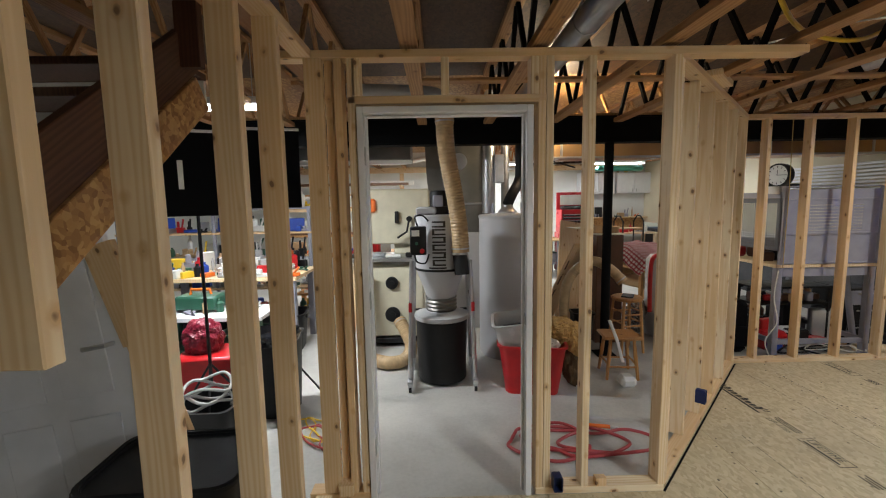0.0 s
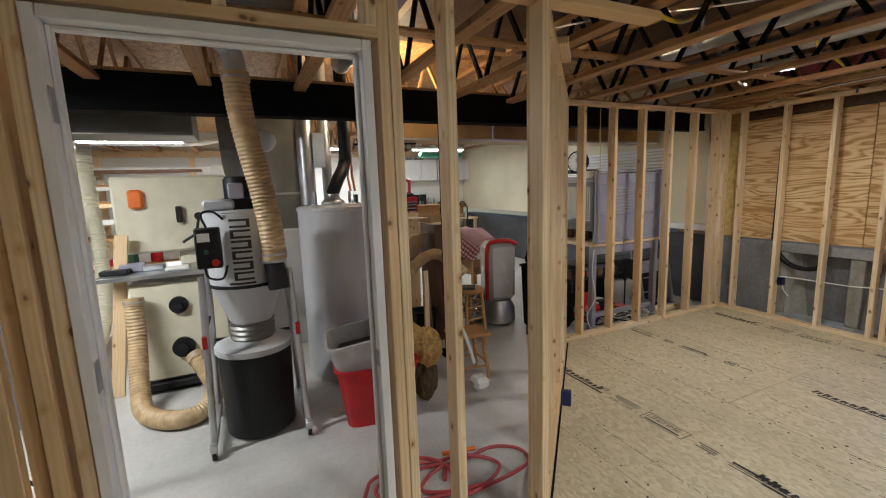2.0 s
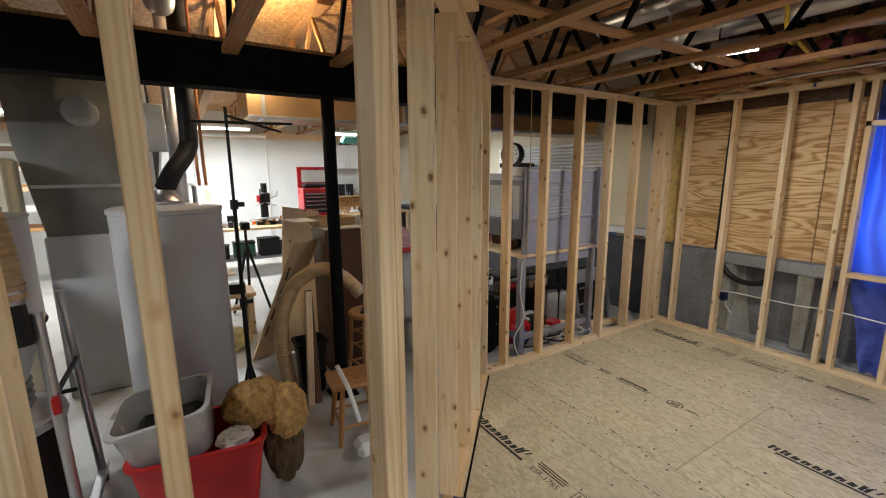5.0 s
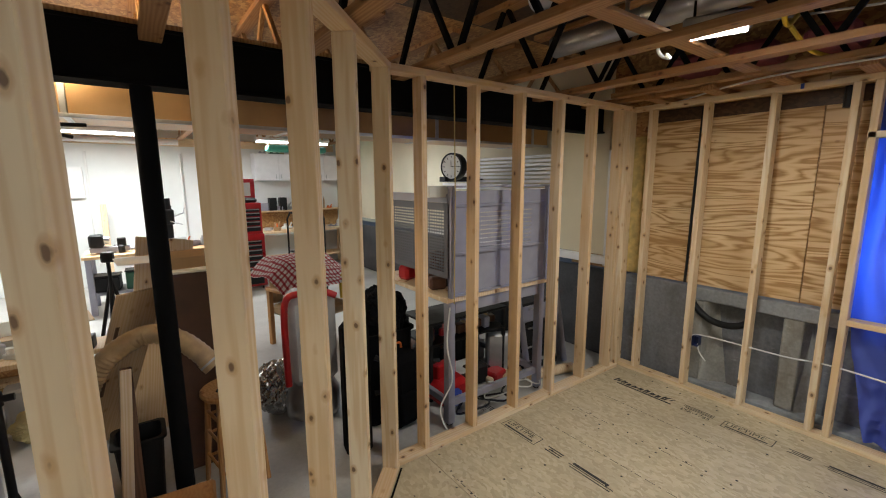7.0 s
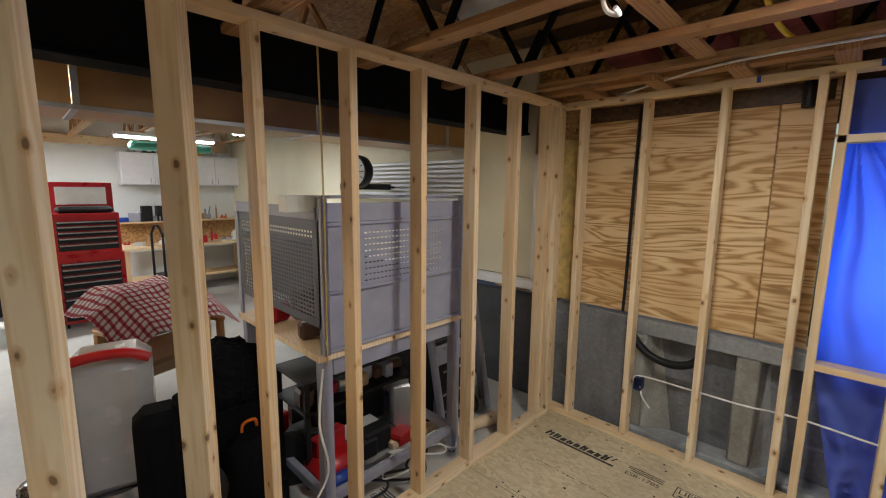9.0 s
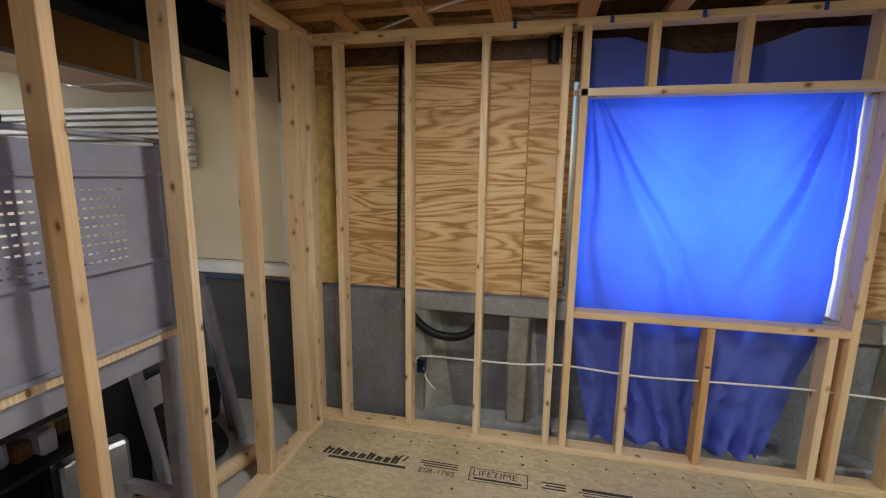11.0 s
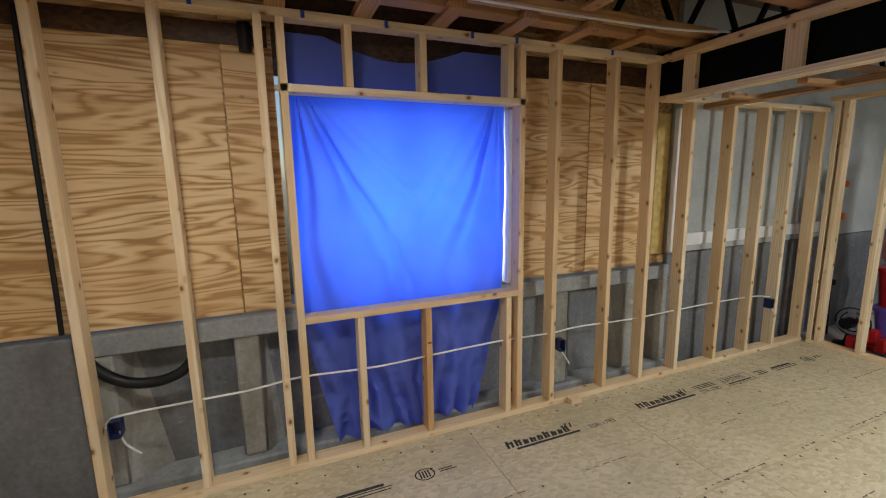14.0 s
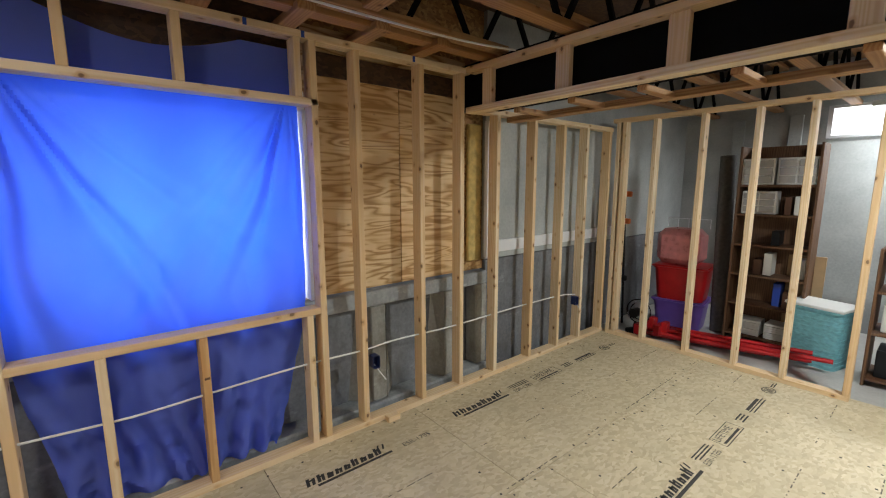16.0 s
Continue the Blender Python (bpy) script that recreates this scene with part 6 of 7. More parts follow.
for pts in ([(1.15, 1.4, 2.72), (1.2, 1.9, 2.55), (1.35, 2.4, 2.66)], [(2.3, 1.2, 2.7), (2.32, 2.2, 2.5), (2.3, 3.3, 2.66)], [(3.1, 0.8, 2.84), (3.05, 1.8, 2.52), (3.12, 3.2, 2.83)], [(4.8, 0.6, 2.66), (4.85, 1.6, 2.5), (4.8, 3.0, 2.62)]):
    tagged(obj("ceiling_wire", tube(pts, 0.006, 6, None, 0, 0.02, True, 8), STEEL, None, "", True), "loose wire drooping among the trusses", "wire", "loose wires")
batt_colour = plain("pink_batt", (0.35, 0.09, 0.10), 0.9, 0, 0.3, 14, 0.8)
for y in (3.4, 3.0, 2.6, 2.2, 1.4, 1.0):
    tagged(obj("insulation_batt", box(5.22, 5.55, y - 0.13, y + 0.13, 2.50, 2.62, 0.03), batt_colour), "pink insulation tucked between the blocking", "insulation", "insulation batts")

for y in (2.74, 2.28, 1.88, 1.40, 1.12, 0.42):
    tagged(obj("tape_mark", box(XR - 0.003, XR - 0.0008, y - 0.009, y + 0.009, PLATE + 0.002, PLATE + T - 0.003, 0), BLUE), "small blue tape mark on the top plate", "tape", "tape marks")

# work light, and bodies for the two added fill lamps out of view
for wx, wy, wz, wt in ((4.08, 2.74, 2.395, 18), (1.9, 0.12, 2.37, 0), (2.6, -1.0, 2.245, 0)):
    wl = thing("work_and_fill_light", wx, wy, wz, wt, "small bright work light clipped under the trusses, two of three added unseen", "work light")
    part("head", box(-0.09, 0.09, -0.13, 0.13, 0.0, 0.05, 0.01), STEEL, wl, "", False)
    part("lens", box(-0.075, 0.075, -0.115, 0.115, -0.012, -0.0005, 0.004), WORK_LIGHT, wl, "", False)
    part("cord", rod((0.05, 0.1, 0.05), (0.05, 0.1, 0.16), 0.006, 8), BLACK, wl)
    part("hook", tube([(0.0, 0.13, 0.02), (0.02, 0.20, 0.0), (0.06, 0.25, -0.02), (0.10, 0.24, -0.05), (0.09, 0.20, -0.07), (0.05, 0.21, -0.06)], 0.009, 8, None, 0, 0.02, True, 5), WHITE_PLASTIC, wl, "white cord and hook")

# printed marks on the floor sheets
INKZ = 0.0006


def ink(name, quads, material=None):
    bm_ = bmesh.new()
    for q in quads:
        bm_.faces.new([bm_.verts.new((x, y, INKZ)) for x, y in q])
    return part(name, bm_, material or INK, floor_panels, "", False)


def quad(x0, y0, x1, y1, lean=0.0):
    return [(x0, y0), (x1, y0), (x1 + lean, y1), (x0 + lean, y1)]


def lettering(text, size, m):
    cu = bpy.data.curves.new("lettering", "FONT")
    cu.body, cu.size = text, size
    tmp = new("lettering", cu)
    me = bpy.data.meshes.new_from_object(tmp)
    bpy.data.objects.remove(tmp)
    me.materials.clear()
    me.materials.append(INK)
    ob = new("printed_text", me)
    ob.parent = floor_panels
    ob.matrix_local = m
    return ob


def stripe_marks(x, y, name_mark=True, rest=True):
    """The printed stripe of a sheet: it reads towards -y with its top towards +x."""
    m = pose(x, y, INKZ, 0, 0, -90)
    if name_mark:
        qs, u_ = [], 0.0
        for w_, h_ in ((0.052, 0.062), (0.046, 0.062), (0.04, 0.044), (0.044, 0.044), (0.042, 0.044), (0.044, 0.062), (0.042, 0.044), (0.038, 0.044), (0.044, 0.066)):
            qs.append(quad(u_, 0, u_ + 0.018, h_, 0.012))
            qs.append(quad(u_ + w_ - 0.023, 0, u_ + w_ - 0.006, h_ * 0.85, 0.012))
            qs.append(quad(u_ + 0.008, h_ * 0.55, u_ + w_ - 0.01, h_ * 0.55 + 0.013, 0.003))
            u_ += w_ + 0.007
        qs.append(quad(0.05, -0.028, 0.50, -0.010))
        qs += [quad(u_ + 0.01, 0.03, u_ + 0.022, 0.075, 0.02), quad(u_ - 0.02, 0.045, u_ - 0.008, 0.08, 0.02)]
        ink("printed_mark", qs).matrix_local = m
    if rest:
        lettering("ESR-1785", 0.052, m @ pose(0.57, -0.03, 0))
        ink("printed_lines", [quad(0.57 + 0.02 * (i == 0), 0.022 + 0.018 * i, 0.78, 0.030 + 0.018 * i) for i in range(3)]).matrix_local = m
        lettering("LIFETIME", 0.062, m @ pose(0.86, 0.012, 0))
        q0, q1, z0, z1, e = 0.845, 1.15, -0.035, 0.068, 0.005
        ink("printed_frame", [quad(q0, z0, q1, z0 + e), quad(q0, z1 - e, q1, z1), quad(q0, z0 + e, q0 + e, z1 - e), quad(q1 - e, z0 + e, q1, z1 - e), quad(0.87, -0.02, 1.12, -0.006)]).matrix_local = m
        ink("printed_lines", [quad(1.22 + 0.02 * (i % 2), -0.01 + 0.02 * i, 1.34, 0.0 + 0.02 * i) for i in range(3)] + [quad(1.40, 0.0, 1.70, 0.007), quad(1.42, 0.014, 1.66, 0.034), quad(1.42, -0.02, 1.69, -0.012)]).matrix_local = m
        ring = []
        for i in range(24):
            a0, a1 = 2 * math.pi * i / 24, 2 * math.pi * (i + 1) / 24
            ring.append([(1.88 + r_ * 1.25 * math.cos(a_), 0.01 + r_ * math.sin(a_)) for r_, a_ in ((0.038, a0), (0.045, a0), (0.045, a1), (0.038, a1))])
        ring += [quad(1.85 + 0.016 * i, -0.018, 1.859 + 0.016 * i, 0.038) for i in range(4)]
        ring += [quad(1.96, 0.012, 2.04, 0.020), quad(1.96, -0.004, 2.06, 0.004)]
        ink("printed_stamp", ring).matrix_local = m


stripe_marks(5.085, 3.72)
stripe_marks(5.10, 1.33, True, False)
lettering("ESR-1785", 0.052, pose(5.07, 0.75, INKZ, 0, 0, -90))
stripe_marks(5.115, 0.30)
stripe_marks(3.86, 4.66, False)
stripe_marks(3.87, 2.22)
stripe_marks(3.88, 0.12)
stripe_marks(2.56, 3.42)
stripe_marks(2.56, 1.88)
stripe_marks(1.35, 1.2)
# faint printed guide lines and edge tags
qs = []
rnd = random.Random(4)
for x in (4.78, 4.44, 4.1, 3.52, 3.22, 2.95, 2.2, 1.7):
    y = 3.6
    while y > -1.9:
        n_ = rnd.uniform(0.01, 0.06)
        if not (x < 2.9 and y > 0.95 * (x - 1.4) + 1.9) and not (x < 1.5 and y > 2.0):
            qs.append(quad(x, y, x + 0.006, y - n_))
        y -= n_ + rnd.uniform(0.008, 0.03) + (0.35 if rnd.random() < 0.10 else 0)
ink("guide_lines", qs, plain("faded_ink", (0.17, 0.14, 0.10), 0.8, 0, 0.4, 30))["kind"] = "stuff"
bm = bmesh.new()
for x in [5.25 - 0.152 * i for i in range(36)]:
    for y in [3.78 - 0.406 * j for j in range(15)]:
        if rnd.random() < 0.45 and not (x < 3.0 and y > 1.03 * (x - 1.4) + 2.05) and not (x < 1.5 and y > 2.05):
            px_, py_ = x + rnd.uniform(-0.03, 0.03), y + rnd.uniform(-0.05, 0.05)
            r_ = rnd.uniform(0.006, 0.0095)
            bm.faces.new([bm.verts.new((px_ + r_ * math.cos(k_ * 1.047), py_ + r_ * math.sin(k_ * 1.047), INKZ)) for k_ in range(6)])
for x in (5.31, 4.45, 4.39, 3.23, 3.17, 2.01, 1.95):
    y = 3.78
    while y > -1.95:
        y -= rnd.uniform(0.10, 0.19)
        if not (x < 3.0 and y > 1.03 * (x - 1.4) + 2.0):
            r_ = rnd.uniform(0.006, 0.0085)
            bm.faces.new([bm.verts.new((x + 0.012 * math.sin(y * 40) + r_ * math.cos(k_ * 1.047), y + r_ * math.sin(k_ * 1.047), INKZ)) for k_ in range(6)])
part("screw_marks", bm, INK, floor_panels, "", False)["kind"] = "stuff"

# ---- beside the stair ----
stair = structure("stair_1", "dark wooden stair seen from beneath", "stair")
STAIN = pine("dark_stained_wood", (0.12, 0.055, 0.03), (0.07, 0.03, 0.018))
for x in (-0.80, -1.72):
    lumber("stringer", (x, 0.2, 1.02), (x, 1.76, 2.204), 0.165, T, (0, 0, 1), stair, STAIN)
for i in range(7):
    y, z = 0.30 + 0.23 * i, 1.06 + 0.1745 * i
    part("tread", box(-1.70, -0.82, y, y + 0.26, z + 0.03, z + 0.06, 0.004), STAIN, stair, "", False)
    part("riser", box(-1.70, -0.82, y + 0.235, y + 0.25, z - 0.08, z + 0.029, 0.002), WHITE_WALL, stair, "", False)
lumber("soffit_board", (-0.79, 0.3, 0.913), (-0.79, 1.80, 2.051), 0.135, 0.05, (0, 0, 1), stair, OSB)
lumber("trimmer", (-0.75, 1.70, 2.12), (-0.75, 1.70, 2.36), 0.09, T, (1, 0, 0), stair, STAIN)
tagged(obj("stair_wall", box(-1.95, -1.91, -1.9, 2.3, 1.1, 2.83, 0), CREAM_WALL), "cream wall board above the stair", "wall", "", "structure")
lumber("stud", (XS + 0.01, 0.62, 1.36), (XS + 0.01, 0.62, PLATE), W, T, (1, 0, 0), wall_stair)

leaning_door = thing("leaning_door", -1.22, 1.95, FL, 0, "white panelled door leaning under the stair", "door")
leaning_door.matrix_world = pose(-1.85, 1.84, FL, -4, -10, 0)
part("slab", box(0, 0.76, 0, 0.035, 0, 1.55, 0.004), WHITE, leaning_door, "", False)
for x0, x1 in ((0.10, 0.34), (0.42, 0.66)):
    for z0, z1 in ((0.15, 0.60), (0.70, 1.35)):
        part("panel", box(x0, x1, -0.006, -0.0005, z0, z1, 0.004), WHITE, leaning_door, "", False)
part("lever", tube([(0.70, -0.001, 0.92), (0.70, -0.05, 0.92), (0.60, -0.055, 0.92)], 0.011, 8), STEEL, leaning_door, "steel lever handle")
plank = tagged(obj("leaning_plank", box(-0.07, 0.07, -0.018, 0.018, 0, 1.55, 0.003), PINE, None, "", False), "pale pine plank leaning beside a white door", "plank")
plank.matrix_world = pose(-0.90, 1.92, FL, 0, -17, 0)
bin_ = thing("waste_bin", -0.85, 1.56, FL, 4, "black plastic waste bin with an open top", "waste bin")
part("shell", tub(0.53, 0.38, 0.66, 0.78), BLACK, bin_)
part("rim", tub(0.555, 0.405, 0.03, 1.0, 0.014, -0.002), BLACK, bin_).matrix_local = pose(0, 0, 0.64)
bag_bin = thing("waste_bin", -1.12, 3.25, FL, 0, "black waste bin lined with a black bag", "waste bin")
part("shell", tub(0.36, 0.36, 0.62, 0.85), BLACK, bag_bin)
part("liner", lathe([(0.17, 0.56), (0.20, 0.60), (0.205, 0.64), (0.19, 0.66), (0.16, 0.60)], 0, 0, 20), plain("black_film", (0.01, 0.01, 0.012), 0.15), bag_bin, "shiny black bin bag")
crate = thing("red_crate", -1.72, 3.50, FL, 6, "red plastic crate with a burgundy bag on top", "crate")
part("shell", box(-0.28, 0.28, -0.2, 0.2, 0, 0.42, 0.02), RED, crate)
tagged(plush_blob("burgundy_bag", -1.82, 3.50, FL + 0.53, 0.16, 0.14, 0.17, 51, plain("burgundy_nylon", (0.20, 0.012, 0.03), 0.3, 0, 0.3, 12)), "burgundy nylon bag lying on a red crate", "bag")
coil = [(-1.45 + 0.16 * math.cos(i * 0.5), 2.85 + 0.13 * math.sin(i * 0.5), FL + 0.25 + 0.004 * i + 0.03 * math.sin(i * 1.3)) for i in range(44)]
basket = thing("cable_basket", -1.45, 2.85, FL, 0, "black basket of coiled grey cables", "basket")
part("shell", tub(0.42, 0.36, 0.28, 0.85), BLACK, basket)
tagged(obj("cable_coil", tube(coil, 0.011, 8, None, 0, 0.02, True, 3), GREY_TUB, None, "", True), "grey cable coiled in a basket", "cable")
yc = [(-0.85 + 0.12 * math.cos(i * 0.7) + 0.01 * i, 2.9 + 0.16 * math.sin(i * 0.55), FL + 0.012 + 0.008 * (i % 3)) for i in range(24)]
tagged(obj("extension_cord", tube(yc, 0.006, 6, None, 0, 0.02, True, 4), YELLOW, None, "", True), "yellow extension cord lying on the concrete", "cord")
tagged(obj("extension_cord", tube([(x + 0.1, y - 0.12, z + 0.004) for x, y, z in yc], 0.007, 6, None, 0, 0.02, True, 4), RUBBER, None, "", True), "red extension cord lying on the concrete", "cord")


def softbox(x, y, z, turn):
    s = thing("softbox", x, y, FL, turn, "black photographic softbox on a thin stand", "softbox")
    h = z - FL
    bm_ = bmesh.new()
    a = [bm_.verts.new(p) for p in ((-0.22, -0.02, h - 0.27), (0.22, -0.02, h - 0.27), (0.22, -0.02, h + 0.25), (-0.22, -0.02, h + 0.25))]
    b = [bm_.verts.new(p) for p in ((-0.07, 0.34, h - 0.10), (0.07, 0.34, h - 0.10), (0.07, 0.34, h + 0.04), (-0.07, 0.34, h + 0.04))]
    bm_.faces.new(b)
    bm_.faces.new(a[::-1])
    for i in range(4):
        bm_.faces.new((a[i], a[(i + 1) % 4], b[(i + 1) % 4], b[i]))
    bmesh.ops.recalc_face_normals(bm_, faces=bm_.faces[:])
    part("hood", bm_, BLACK_CLOTH, s, "", False)
    part("diffuser_rim", box(-0.225, 0.225, -0.035, -0.021, h + 0.252, h + 0.27, 0.003), WHITE, s)
    part("lamp_head", rod((0, 0.34, h - 0.03), (0, 0.50, h - 0.03), 0.045, 14), BLACK, s)
    part("pole", rod((0, 0.42, 0.3), (0, 0.42, h - 0.08), 0.012, 8), BLACK, s)
    part("tag", box(-0.02, 0.01, -0.024, -0.0205, h - 0.10, h + 0.08, 0), PAPER, s)
    for a_ in (30, 150, 270):
        part("leg", rod((0, 0.42, 0.45), (0.3 * math.cos(radians(a_)), 0.42 + 0.3 * math.sin(radians(a_)), 0.01), 0.009, 8), BLACK, s)


softbox(-1.42, 2.72, 1.80, 20)
softbox(-0.98, 2.95, 1.84, 14)

# left side of the workshop
table("work_table", -2.2, 4.9, 1.7, 0.8, 0.86, "long table crowded with tools", PINE, GREY_METAL)
clutter(-3.0, -1.4, 4.6, 5.2, FL + 0.86, 22, 61, 0.22, "long table")
table("sheet_table", -2.0, 4.05, 1.1, 0.5, 0.62, "table carrying a large white sheet", WHITE, GREEN)
clutter(-2.5, -1.6, 3.9, 4.2, FL + 0.62, 7, 64, 0.16, "sheet table")
green_case = thing("green_case", -2.15, 4.1, FL + 0.64, 0, "green tool case with an orange handle", "tool case")
part("body", box(-0.2, 0.2, -0.12, 0.12, 0.0, 0.14, 0.02), GREEN, green_case)
part("handle", tube([(-0.1, 0, 0.14), (-0.09, 0, 0.19), (0.09, 0, 0.19), (0.1, 0, 0.14)], 0.014, 8), ORANGE, green_case)
table("side_bench", -1.3, 6.6, 1.6, 0.7, 0.88, "honey-coloured wooden bench with machine parts", STOOL_WOOD, STOOL_WOOD)
clutter(-2.05, -0.6, 6.35, 6.85, FL + 0.88, 18, 67, 0.24, "pine bench")
clutter(-3.0, -1.4, 4.55, 4.75, FL + 0.86, 24, 71, 0.16, "long table")
clutter(-3.0, -1.4, 5.05, 5.25, FL + 0.86, 20, 72, 0.34, "long table")
tool_shelf = thing("tool_shelf", -2.75, 5.75, FL, 0, "grey steel shelf unit packed with tools and boxes", "shelf unit")
for x in (-1.25, 0.0, 1.25):
    for y in (-0.17, 0.17):
        part("post", box(x - 0.02, x + 0.02, y - 0.02, y + 0.02, 0, 1.62, 0.003), GREY_METAL, tool_shelf, "", False)
for q, zz in enumerate((0.12, 0.52, 0.92, 1.26, 1.58)):
    part("shelf", box(-1.28, 1.28, -0.2, 0.2, zz, zz + 0.025, 0.003), PINE if q % 2 else GREY_METAL, tool_shelf, "", False)
    clutter(-3.98, -1.52, 5.62, 5.88, FL + zz + 0.025, 30, 80 + q, 0.30, "tool shelf")


def tote(x, y, turn, w, d, h, m, label):
    t_ = thing("tote", x, y, FL, turn, label, "tote")
    part("shell", tub(w, d, h, 0.86), m, t_)
    for sx in (-1, 1):
        part("grip", box(sx * (w / 2 + 0.012) - 0.012, sx * (w / 2 + 0.012) + 0.012, -0.07, 0.07, h - 0.07, h - 0.03, 0.006), m, t_)


tote(-2.62, 3.62, 4, 0.60, 0.42, 0.46, GREEN, "dark green plastic tote on the slab")
tote(-1.62, 4.02, -6, 0.55, 0.40, 0.44, GREEN, "dark green plastic tote under the sheet table")
tote(-2.30, 4.62, 0, 0.60, 0.45, 0.50, BLACK, "black plastic tote under the long table")
tote(-1.62, 4.75, 8, 0.55, 0.42, 0.42, BLACK, "black plastic tote under the long table")
tote(-2.95, 4.75, -5, 0.50, 0.42, 0.40, CARD, "brown carton under the long table")
tote(-2.25, 3.05, 10, 0.50, 0.40, 0.34, BLACK, "low black plastic tote on the slab")
hose("wall_hose", [(-1.05, 5.6, 2.06), (-1.05, 5.6, 1.5), (-1.03, 5.58, 1.1), (-1.05, 5.5, 0.5), (-1.15, 5.4, 0.12), (-1.3, 5.35, 0.01)], 0.055, "pale ribbed hose hanging at the pine bench", CREAM_PAINT)
clutter(-1.95, -0.65, 6.40, 6.80, FL + 0.28, 16, 93, 0.30, "bench shelf")
post_board = tagged(obj("leaning_board", box(-0.045, 0.045, -0.018, 0.018, 0, 1.34, 0.003), PINE, None, "", False), "upright pine board beside the cream machine", "board")
post_board.matrix_world = pose(-0.86, 4.82, FL, -3, 7, 0)
lum = thing("lumber_rack", -2.0, 9.6, FL, 0, "lumber rack stacked with boards on the far wall", "lumber rack")
for x in (-1.4, 0.0, 1.4):
    part("upright", box(x - 0.045, x + 0.045, 0.2, 0.29, 0, 2.3, 0.004), PINE, lum, "", False)
rnd = random.Random(77)
for zz in (0.9, 1.18, 1.46, 1.74, 2.02):
    for x in (-1.4, 0.0, 1.4):
        part("arm", box(x - 0.02, x + 0.02, -0.25, 0.199, zz - 0.04, zz, 0.003), PINE, lum, "", False)
    for i in range(5):
        w_ = rnd.uniform(1.2, 1.7)
        tagged(obj("stored_board", box(-2.0 - w_, -2.0 + w_, 9.36 + 0.085 * i, 9.36 + 0.085 * i + 0.075, FL + zz + 0.001, FL + zz + rnd.uniform(0.02, 0.10), 0.003), rnd.choice((PINE, STOOL_WOOD, WALNUT, PAPER)), None, "", False), "wooden board stored on the lumber rack", "board", "boards on the rack")
tagged(obj("plastic_drum", lathe([(0.2, FL), (0.22, FL + 0.3), (0.21, FL + 0.6), (0.19, FL + 0.62)], -3.2, 3.8, 24), BLUE, None, "", True), "blue plastic drum on the floor", "drum")

# ---- store behind the rear wall ----
bc = thing("bookcase", 4.25, -3.05, FL, 0, "brown wooden bookcase filled with boxes and papers", "bookcase")
part("side", box(-0.31, -0.29, -0.14, 0.14, 0, 1.95, 0.003), WALNUT, bc, "", False)
part("side", box(0.29, 0.31, -0.14, 0.14, 0, 1.95, 0.003), WALNUT, bc, "", False)
part("back", box(-0.289, 0.289, -0.139, -0.13, 0, 1.95, 0), WALNUT, bc, "", False)
SH = (0.06, 0.38, 0.68, 0.98, 1.28, 1.56)
for zz in SH:
    part("shelf", box(-0.289, 0.289, -0.129, 0.14, zz, zz + 0.02, 0.002), WALNUT, bc, "", False)


def drawer_unit(x, z, w, h):
    u = thing("drawer_organiser", 4.25 + x, -3.03, z, 0, "white plastic organiser with small clear drawers", "organiser", "organisers")
    part("case", box(-w / 2, w / 2, -0.07, 0.08, 0, h, 0.006), WHITE_PLASTIC, u, "", False)
    for r_ in range(3):
        for c in range(2):
            part("drawer", box(-w / 2 + 0.015 + c * (w - 0.02) / 2, -w / 2 + (c + 1) * (w - 0.02) / 2, 0.0805, 0.095, 0.02 + r_ * (h - 0.03) / 3, 0.01 + (r_ + 1) * (h - 0.03) / 3, 0.003), GREY_TUB, u, "", False)


drawer_unit(0.16, FL + 1.581, 0.26, 0.25)
drawer_unit(-0.14, FL + 1.581, 0.30, 0.25)
drawer_unit(0.13, FL + 1.301, 0.28, 0.22)
rnd = random.Random(91)
for zz in SH[1:-1]:
    x = -0.27
    while x < 0.19:
        if zz > 1.2 and x > -0.02:
            break
        w_ = rnd.uniform(0.03, 0.10)
        h_ = rnd.uniform(0.10, 0.23) if zz > 0.1 else rnd.uniform(0.12, 0.2)
        m_ = rnd.choice((PAPER, CARD, WHITE_PLASTIC, BLUE, BROWN_CARD, BLACK, PAPER, CARD, BLACK))
        if rnd.random() < 0.62:
            tagged(obj("shelf_item", box(4.25 + x, 4.25 + x + w_, -3.15, -3.15 + rnd.uniform(0.12, 0.2), FL + zz + 0.021, FL + zz + 0.021 + h_, 0.004), m_, None, "", False), "small packet standing on the bookcase shelf", "packet", "packets on the bookcase")
        x += w_ + rnd.uniform(0.006, 0.05)


def lidded_tub(x, y, z, w, d, h, m, label):
    t_ = thing("storage_tub", x, y, z, 8, label, "storage tub")
    part("shell", tub(w, d, h, 0.88), m, t_)
    part("lid", box(-w / 2 - 0.012, w / 2 + 0.012, -d / 2 - 0.012, d / 2 + 0.012, h + 0.0005, h + 0.02, 0.006), m, t_)


lidded_tub(5.02, -3.02, FL, 0.50, 0.42, 0.30, PURPLE, "purple plastic storage tub under a red one")
lidded_tub(5.02, -3.02, FL + 0.321, 0.52, 0.44, 0.36, RED, "red plastic storage tub with a pink bundle on it")
tagged(obj("wrapped_roll", box(4.84, 5.28, -3.2, -2.84, FL + 0.703, FL + 1.10, 0.07), PINK, None, "", True), "roll of insulation wrapped in pink film", "roll")
rackw = thing("wire_rack", 5.04, -3.1, FL + 1.103, 0, "white wire rack on the pink bundle", "rack")
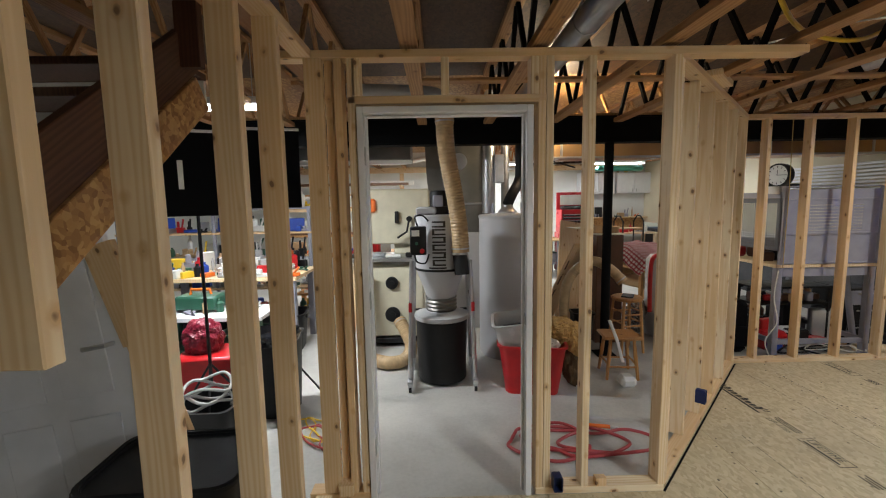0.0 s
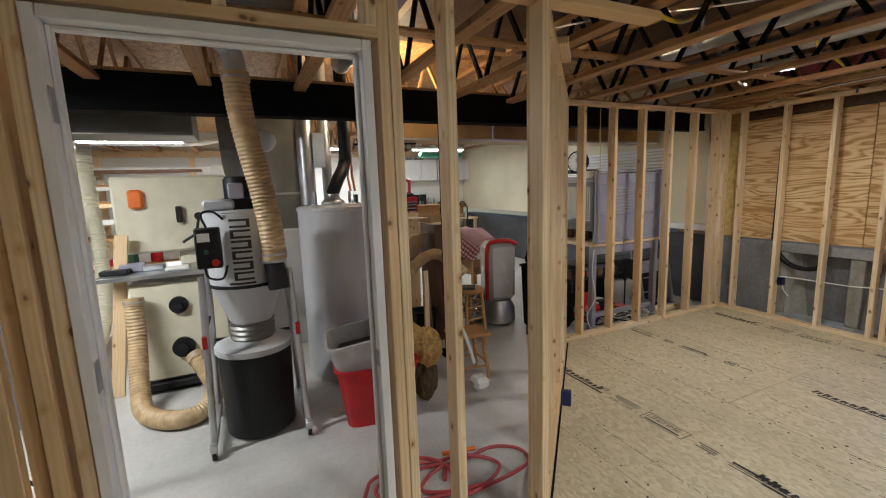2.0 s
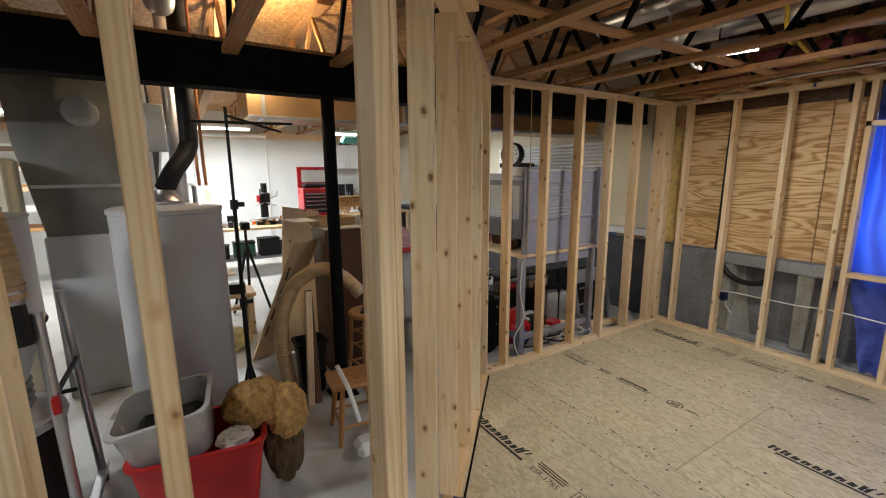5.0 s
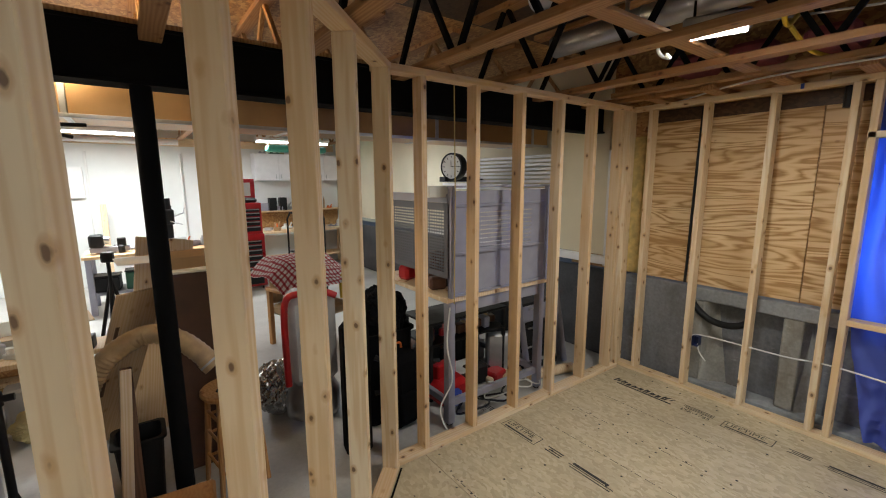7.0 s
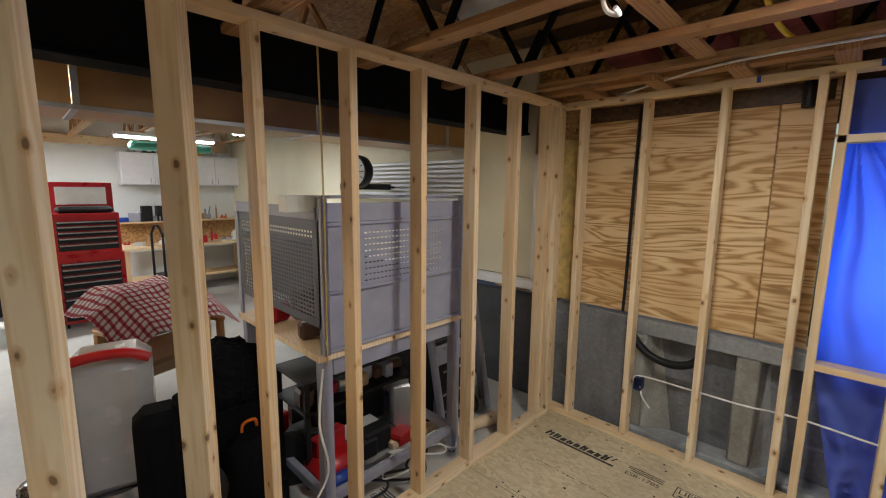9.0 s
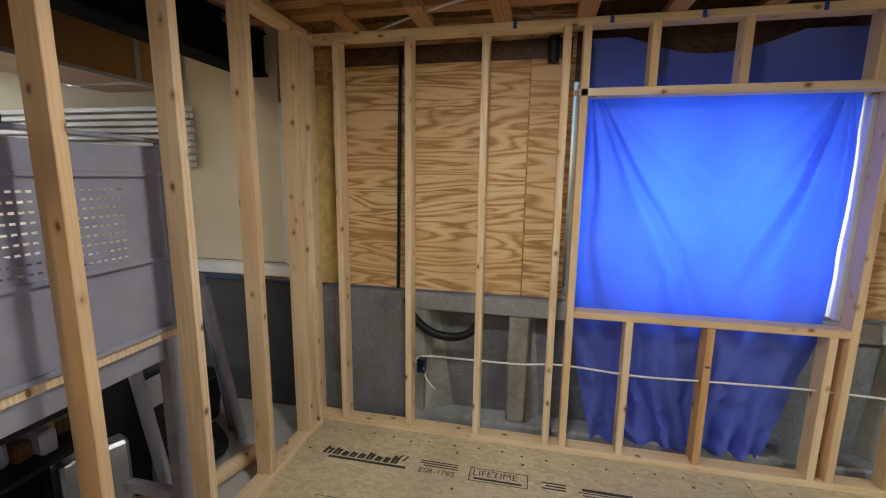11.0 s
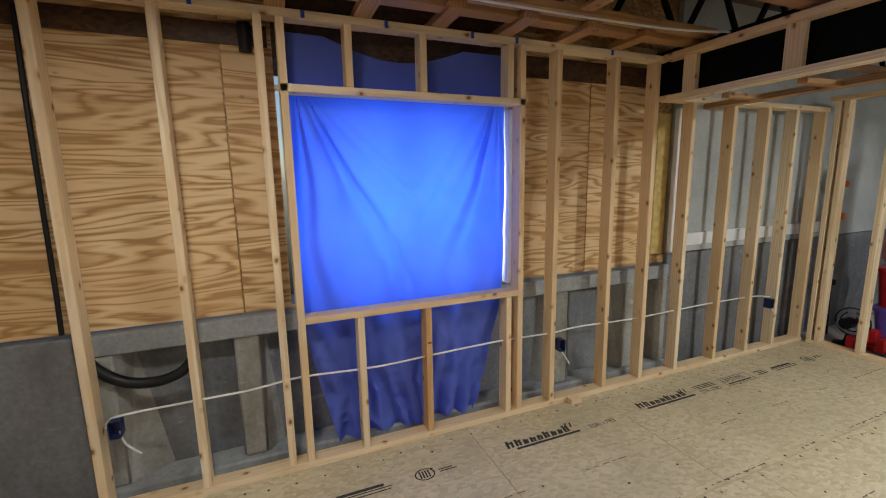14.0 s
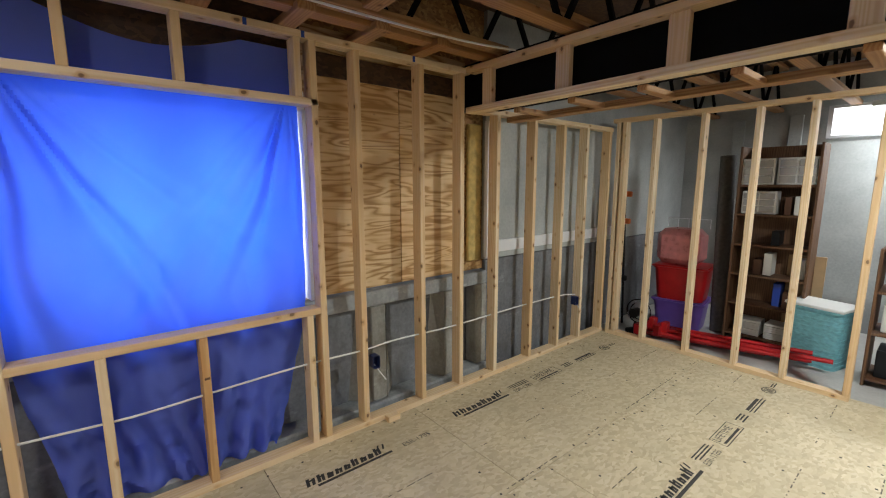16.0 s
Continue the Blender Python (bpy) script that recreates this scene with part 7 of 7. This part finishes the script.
for i in range(4):
    part("wire", tube([(-0.22 + 0.11 * i, 0, 0), (-0.22 + 0.11 * i, 0, 0.10), (-0.11 + 0.11 * i, 0, 0.10), (-0.11 + 0.11 * i, 0, 0)], 0.005, 6), WHITE, rackw)
tagged(obj("carpet_roll", rod((4.66, -3.10, FL), (4.74, -3.18, 1.83), 0.075, 18), plain("grey_carpet", (0.11, 0.105, 0.10), 0.95, 0, 0.3, 30, 0.8), None, "", True), "dark grey carpet roll standing upright", "carpet roll")
hamper = thing("laundry_hamper", 3.80, -2.86, FL, -14, "turquoise woven laundry hamper with a white lid", "hamper")
part("basket", tub(0.40, 0.32, 0.52, 0.9), TEAL, hamper)
for i in range(12):
    part("weave_band", tub(0.405 * (0.9 + 0.1 * (i + 0.5) / 12.5), 0.325 * (0.9 + 0.1 * (i + 0.5) / 12.5), 0.018, 1.0, 0.002, 0.004), TEAL, hamper).matrix_local = pose(0, 0, 0.02 + 0.04 * i)
part("lid", box(-0.215, 0.215, -0.175, 0.175, 0.521, 0.55, 0.008), WHITE_PLASTIC, hamper, "pale fabric lid")
for i in range(7):
    a = Vector((5.15 - 0.05 * i, -2.30 - 0.06 * (i % 4), FL + 0.04 + 0.035 * (i % 3)))
    b = a + Vector((-1.05 - 0.1 * (i % 3), -0.25 + 0.05 * (i % 2), 0.02))
    cl = thing("red_clamp", a.x, a.y, 0, 0, "long red bar clamp lying on the slab", "clamp", "bar clamps")
    part("bar", rod((0, 0, a.z), (b.x - a.x, b.y - a.y, b.z), 0.02, 10), RED, cl)
    part("jaw", box(-0.03, 0.03, -0.03, 0.05, a.z - 0.02, a.z + 0.09, 0.006), RED, cl)
for x, y in ((5.42, -2.35), (5.46, -2.55)):
    cl = thing("upright_clamp", x, y, FL, 0, "black and orange bar clamp leaning at the wall", "clamp", "upright clamps")
    part("bar", rod((0, 0, 0), (0.06, 0, 1.62), 0.013, 8), BLACK, cl)
    for zz in (0.5, 1.15, 1.45):
        part("jaw", box(-0.02, 0.10, -0.02, 0.02, zz, zz + 0.06, 0.008), ORANGE if zz > 1 else BLACK, cl)
tagged(obj("leaning_carton", box(3.86, 4.14, -3.20, -3.17, FL, 0.86, 0.003), CARD, None, "", False), "flat brown carton standing behind the hamper", "carton")
for x0 in (4.02, 4.26):
    for i in range(7):
        tagged(obj("magazine", box(x0, x0 + 0.20, -3.14, -2.94 + 0.006 * (i % 3), FL + 0.082 + 0.022 * i, FL + 0.101 + 0.022 * i, 0.002), PAPER, None, "", False), "pale magazine in a stack on the bookcase", "magazine", "stacked magazines")
fan = thing("floor_fan", 5.22, -2.38, FL, 0, "small black floor fan", "fan")
part("base", lathe([(0.10, 0), (0.10, 0.02), (0.03, 0.04), (0.02, 0.10)]), BLACK, fan)
for r_ in (0.05, 0.09, 0.13):
    part("cage_ring", tube([(r_ * math.cos(i * 0.3142), -0.05, 0.22 + r_ * math.sin(i * 0.3142)) for i in range(21)], 0.006, 6), BLACK, fan)
part("motor", rod((0, -0.04, 0.22), (0, 0.08, 0.22), 0.05, 14), BLACK, fan)
for a in range(3):
    part("blade", box(-0.03, 0.03, -0.02, -0.014, 0.03, 0.11, 0.004), GREY_METAL, fan).matrix_local = pose(0, 0, 0.22) @ pose(0, 0, 0, 0, 120 * a, 0)
lamp_fx = thing("tube_light", 3.15, -3.75, 2.26, 0, "white fluorescent tube light in the store", "tube light", "tube lights")
part("housing", box(-0.62, 0.62, -0.07, 0.07, 0.0, 0.05, 0.006), WHITE, lamp_fx, "", False)
part("tube", rod((-0.6, 0, -0.02), (0.6, 0, -0.02), 0.014, 10), TUBE_LIGHT, lamp_fx)
part("hanger", rod((0, 0, 0.05), (0, 0, 0.58), 0.004, 6), STEEL, lamp_fx)
sw = thing("side_shelf", 3.20, -2.75, FL, 0, "brown shelf unit with papers and dark boxes", "shelf unit")
part("side", box(0.26, 0.28, -0.2, 0.2, 0, 1.1, 0.003), WALNUT, sw, "", False)
part("side", box(-0.28, -0.26, -0.2, 0.2, 0, 1.1, 0.003), WALNUT, sw, "", False)
for zz in (0.05, 0.42, 0.75, 1.08):
    part("shelf", box(-0.259, 0.259, -0.2, 0.2, zz, zz + 0.02, 0.002), WALNUT, sw, "", False)
for zz, m_ in ((0.071, BLACK), (0.441, PAPER), (0.771, CARD)):
    tagged(obj("stored_carton", box(3.0, 3.42, -2.9, -2.62, FL + zz, FL + zz + 0.22, 0.006), m_), "carton pushed onto the brown shelf unit", "carton", "cartons on the shelf")
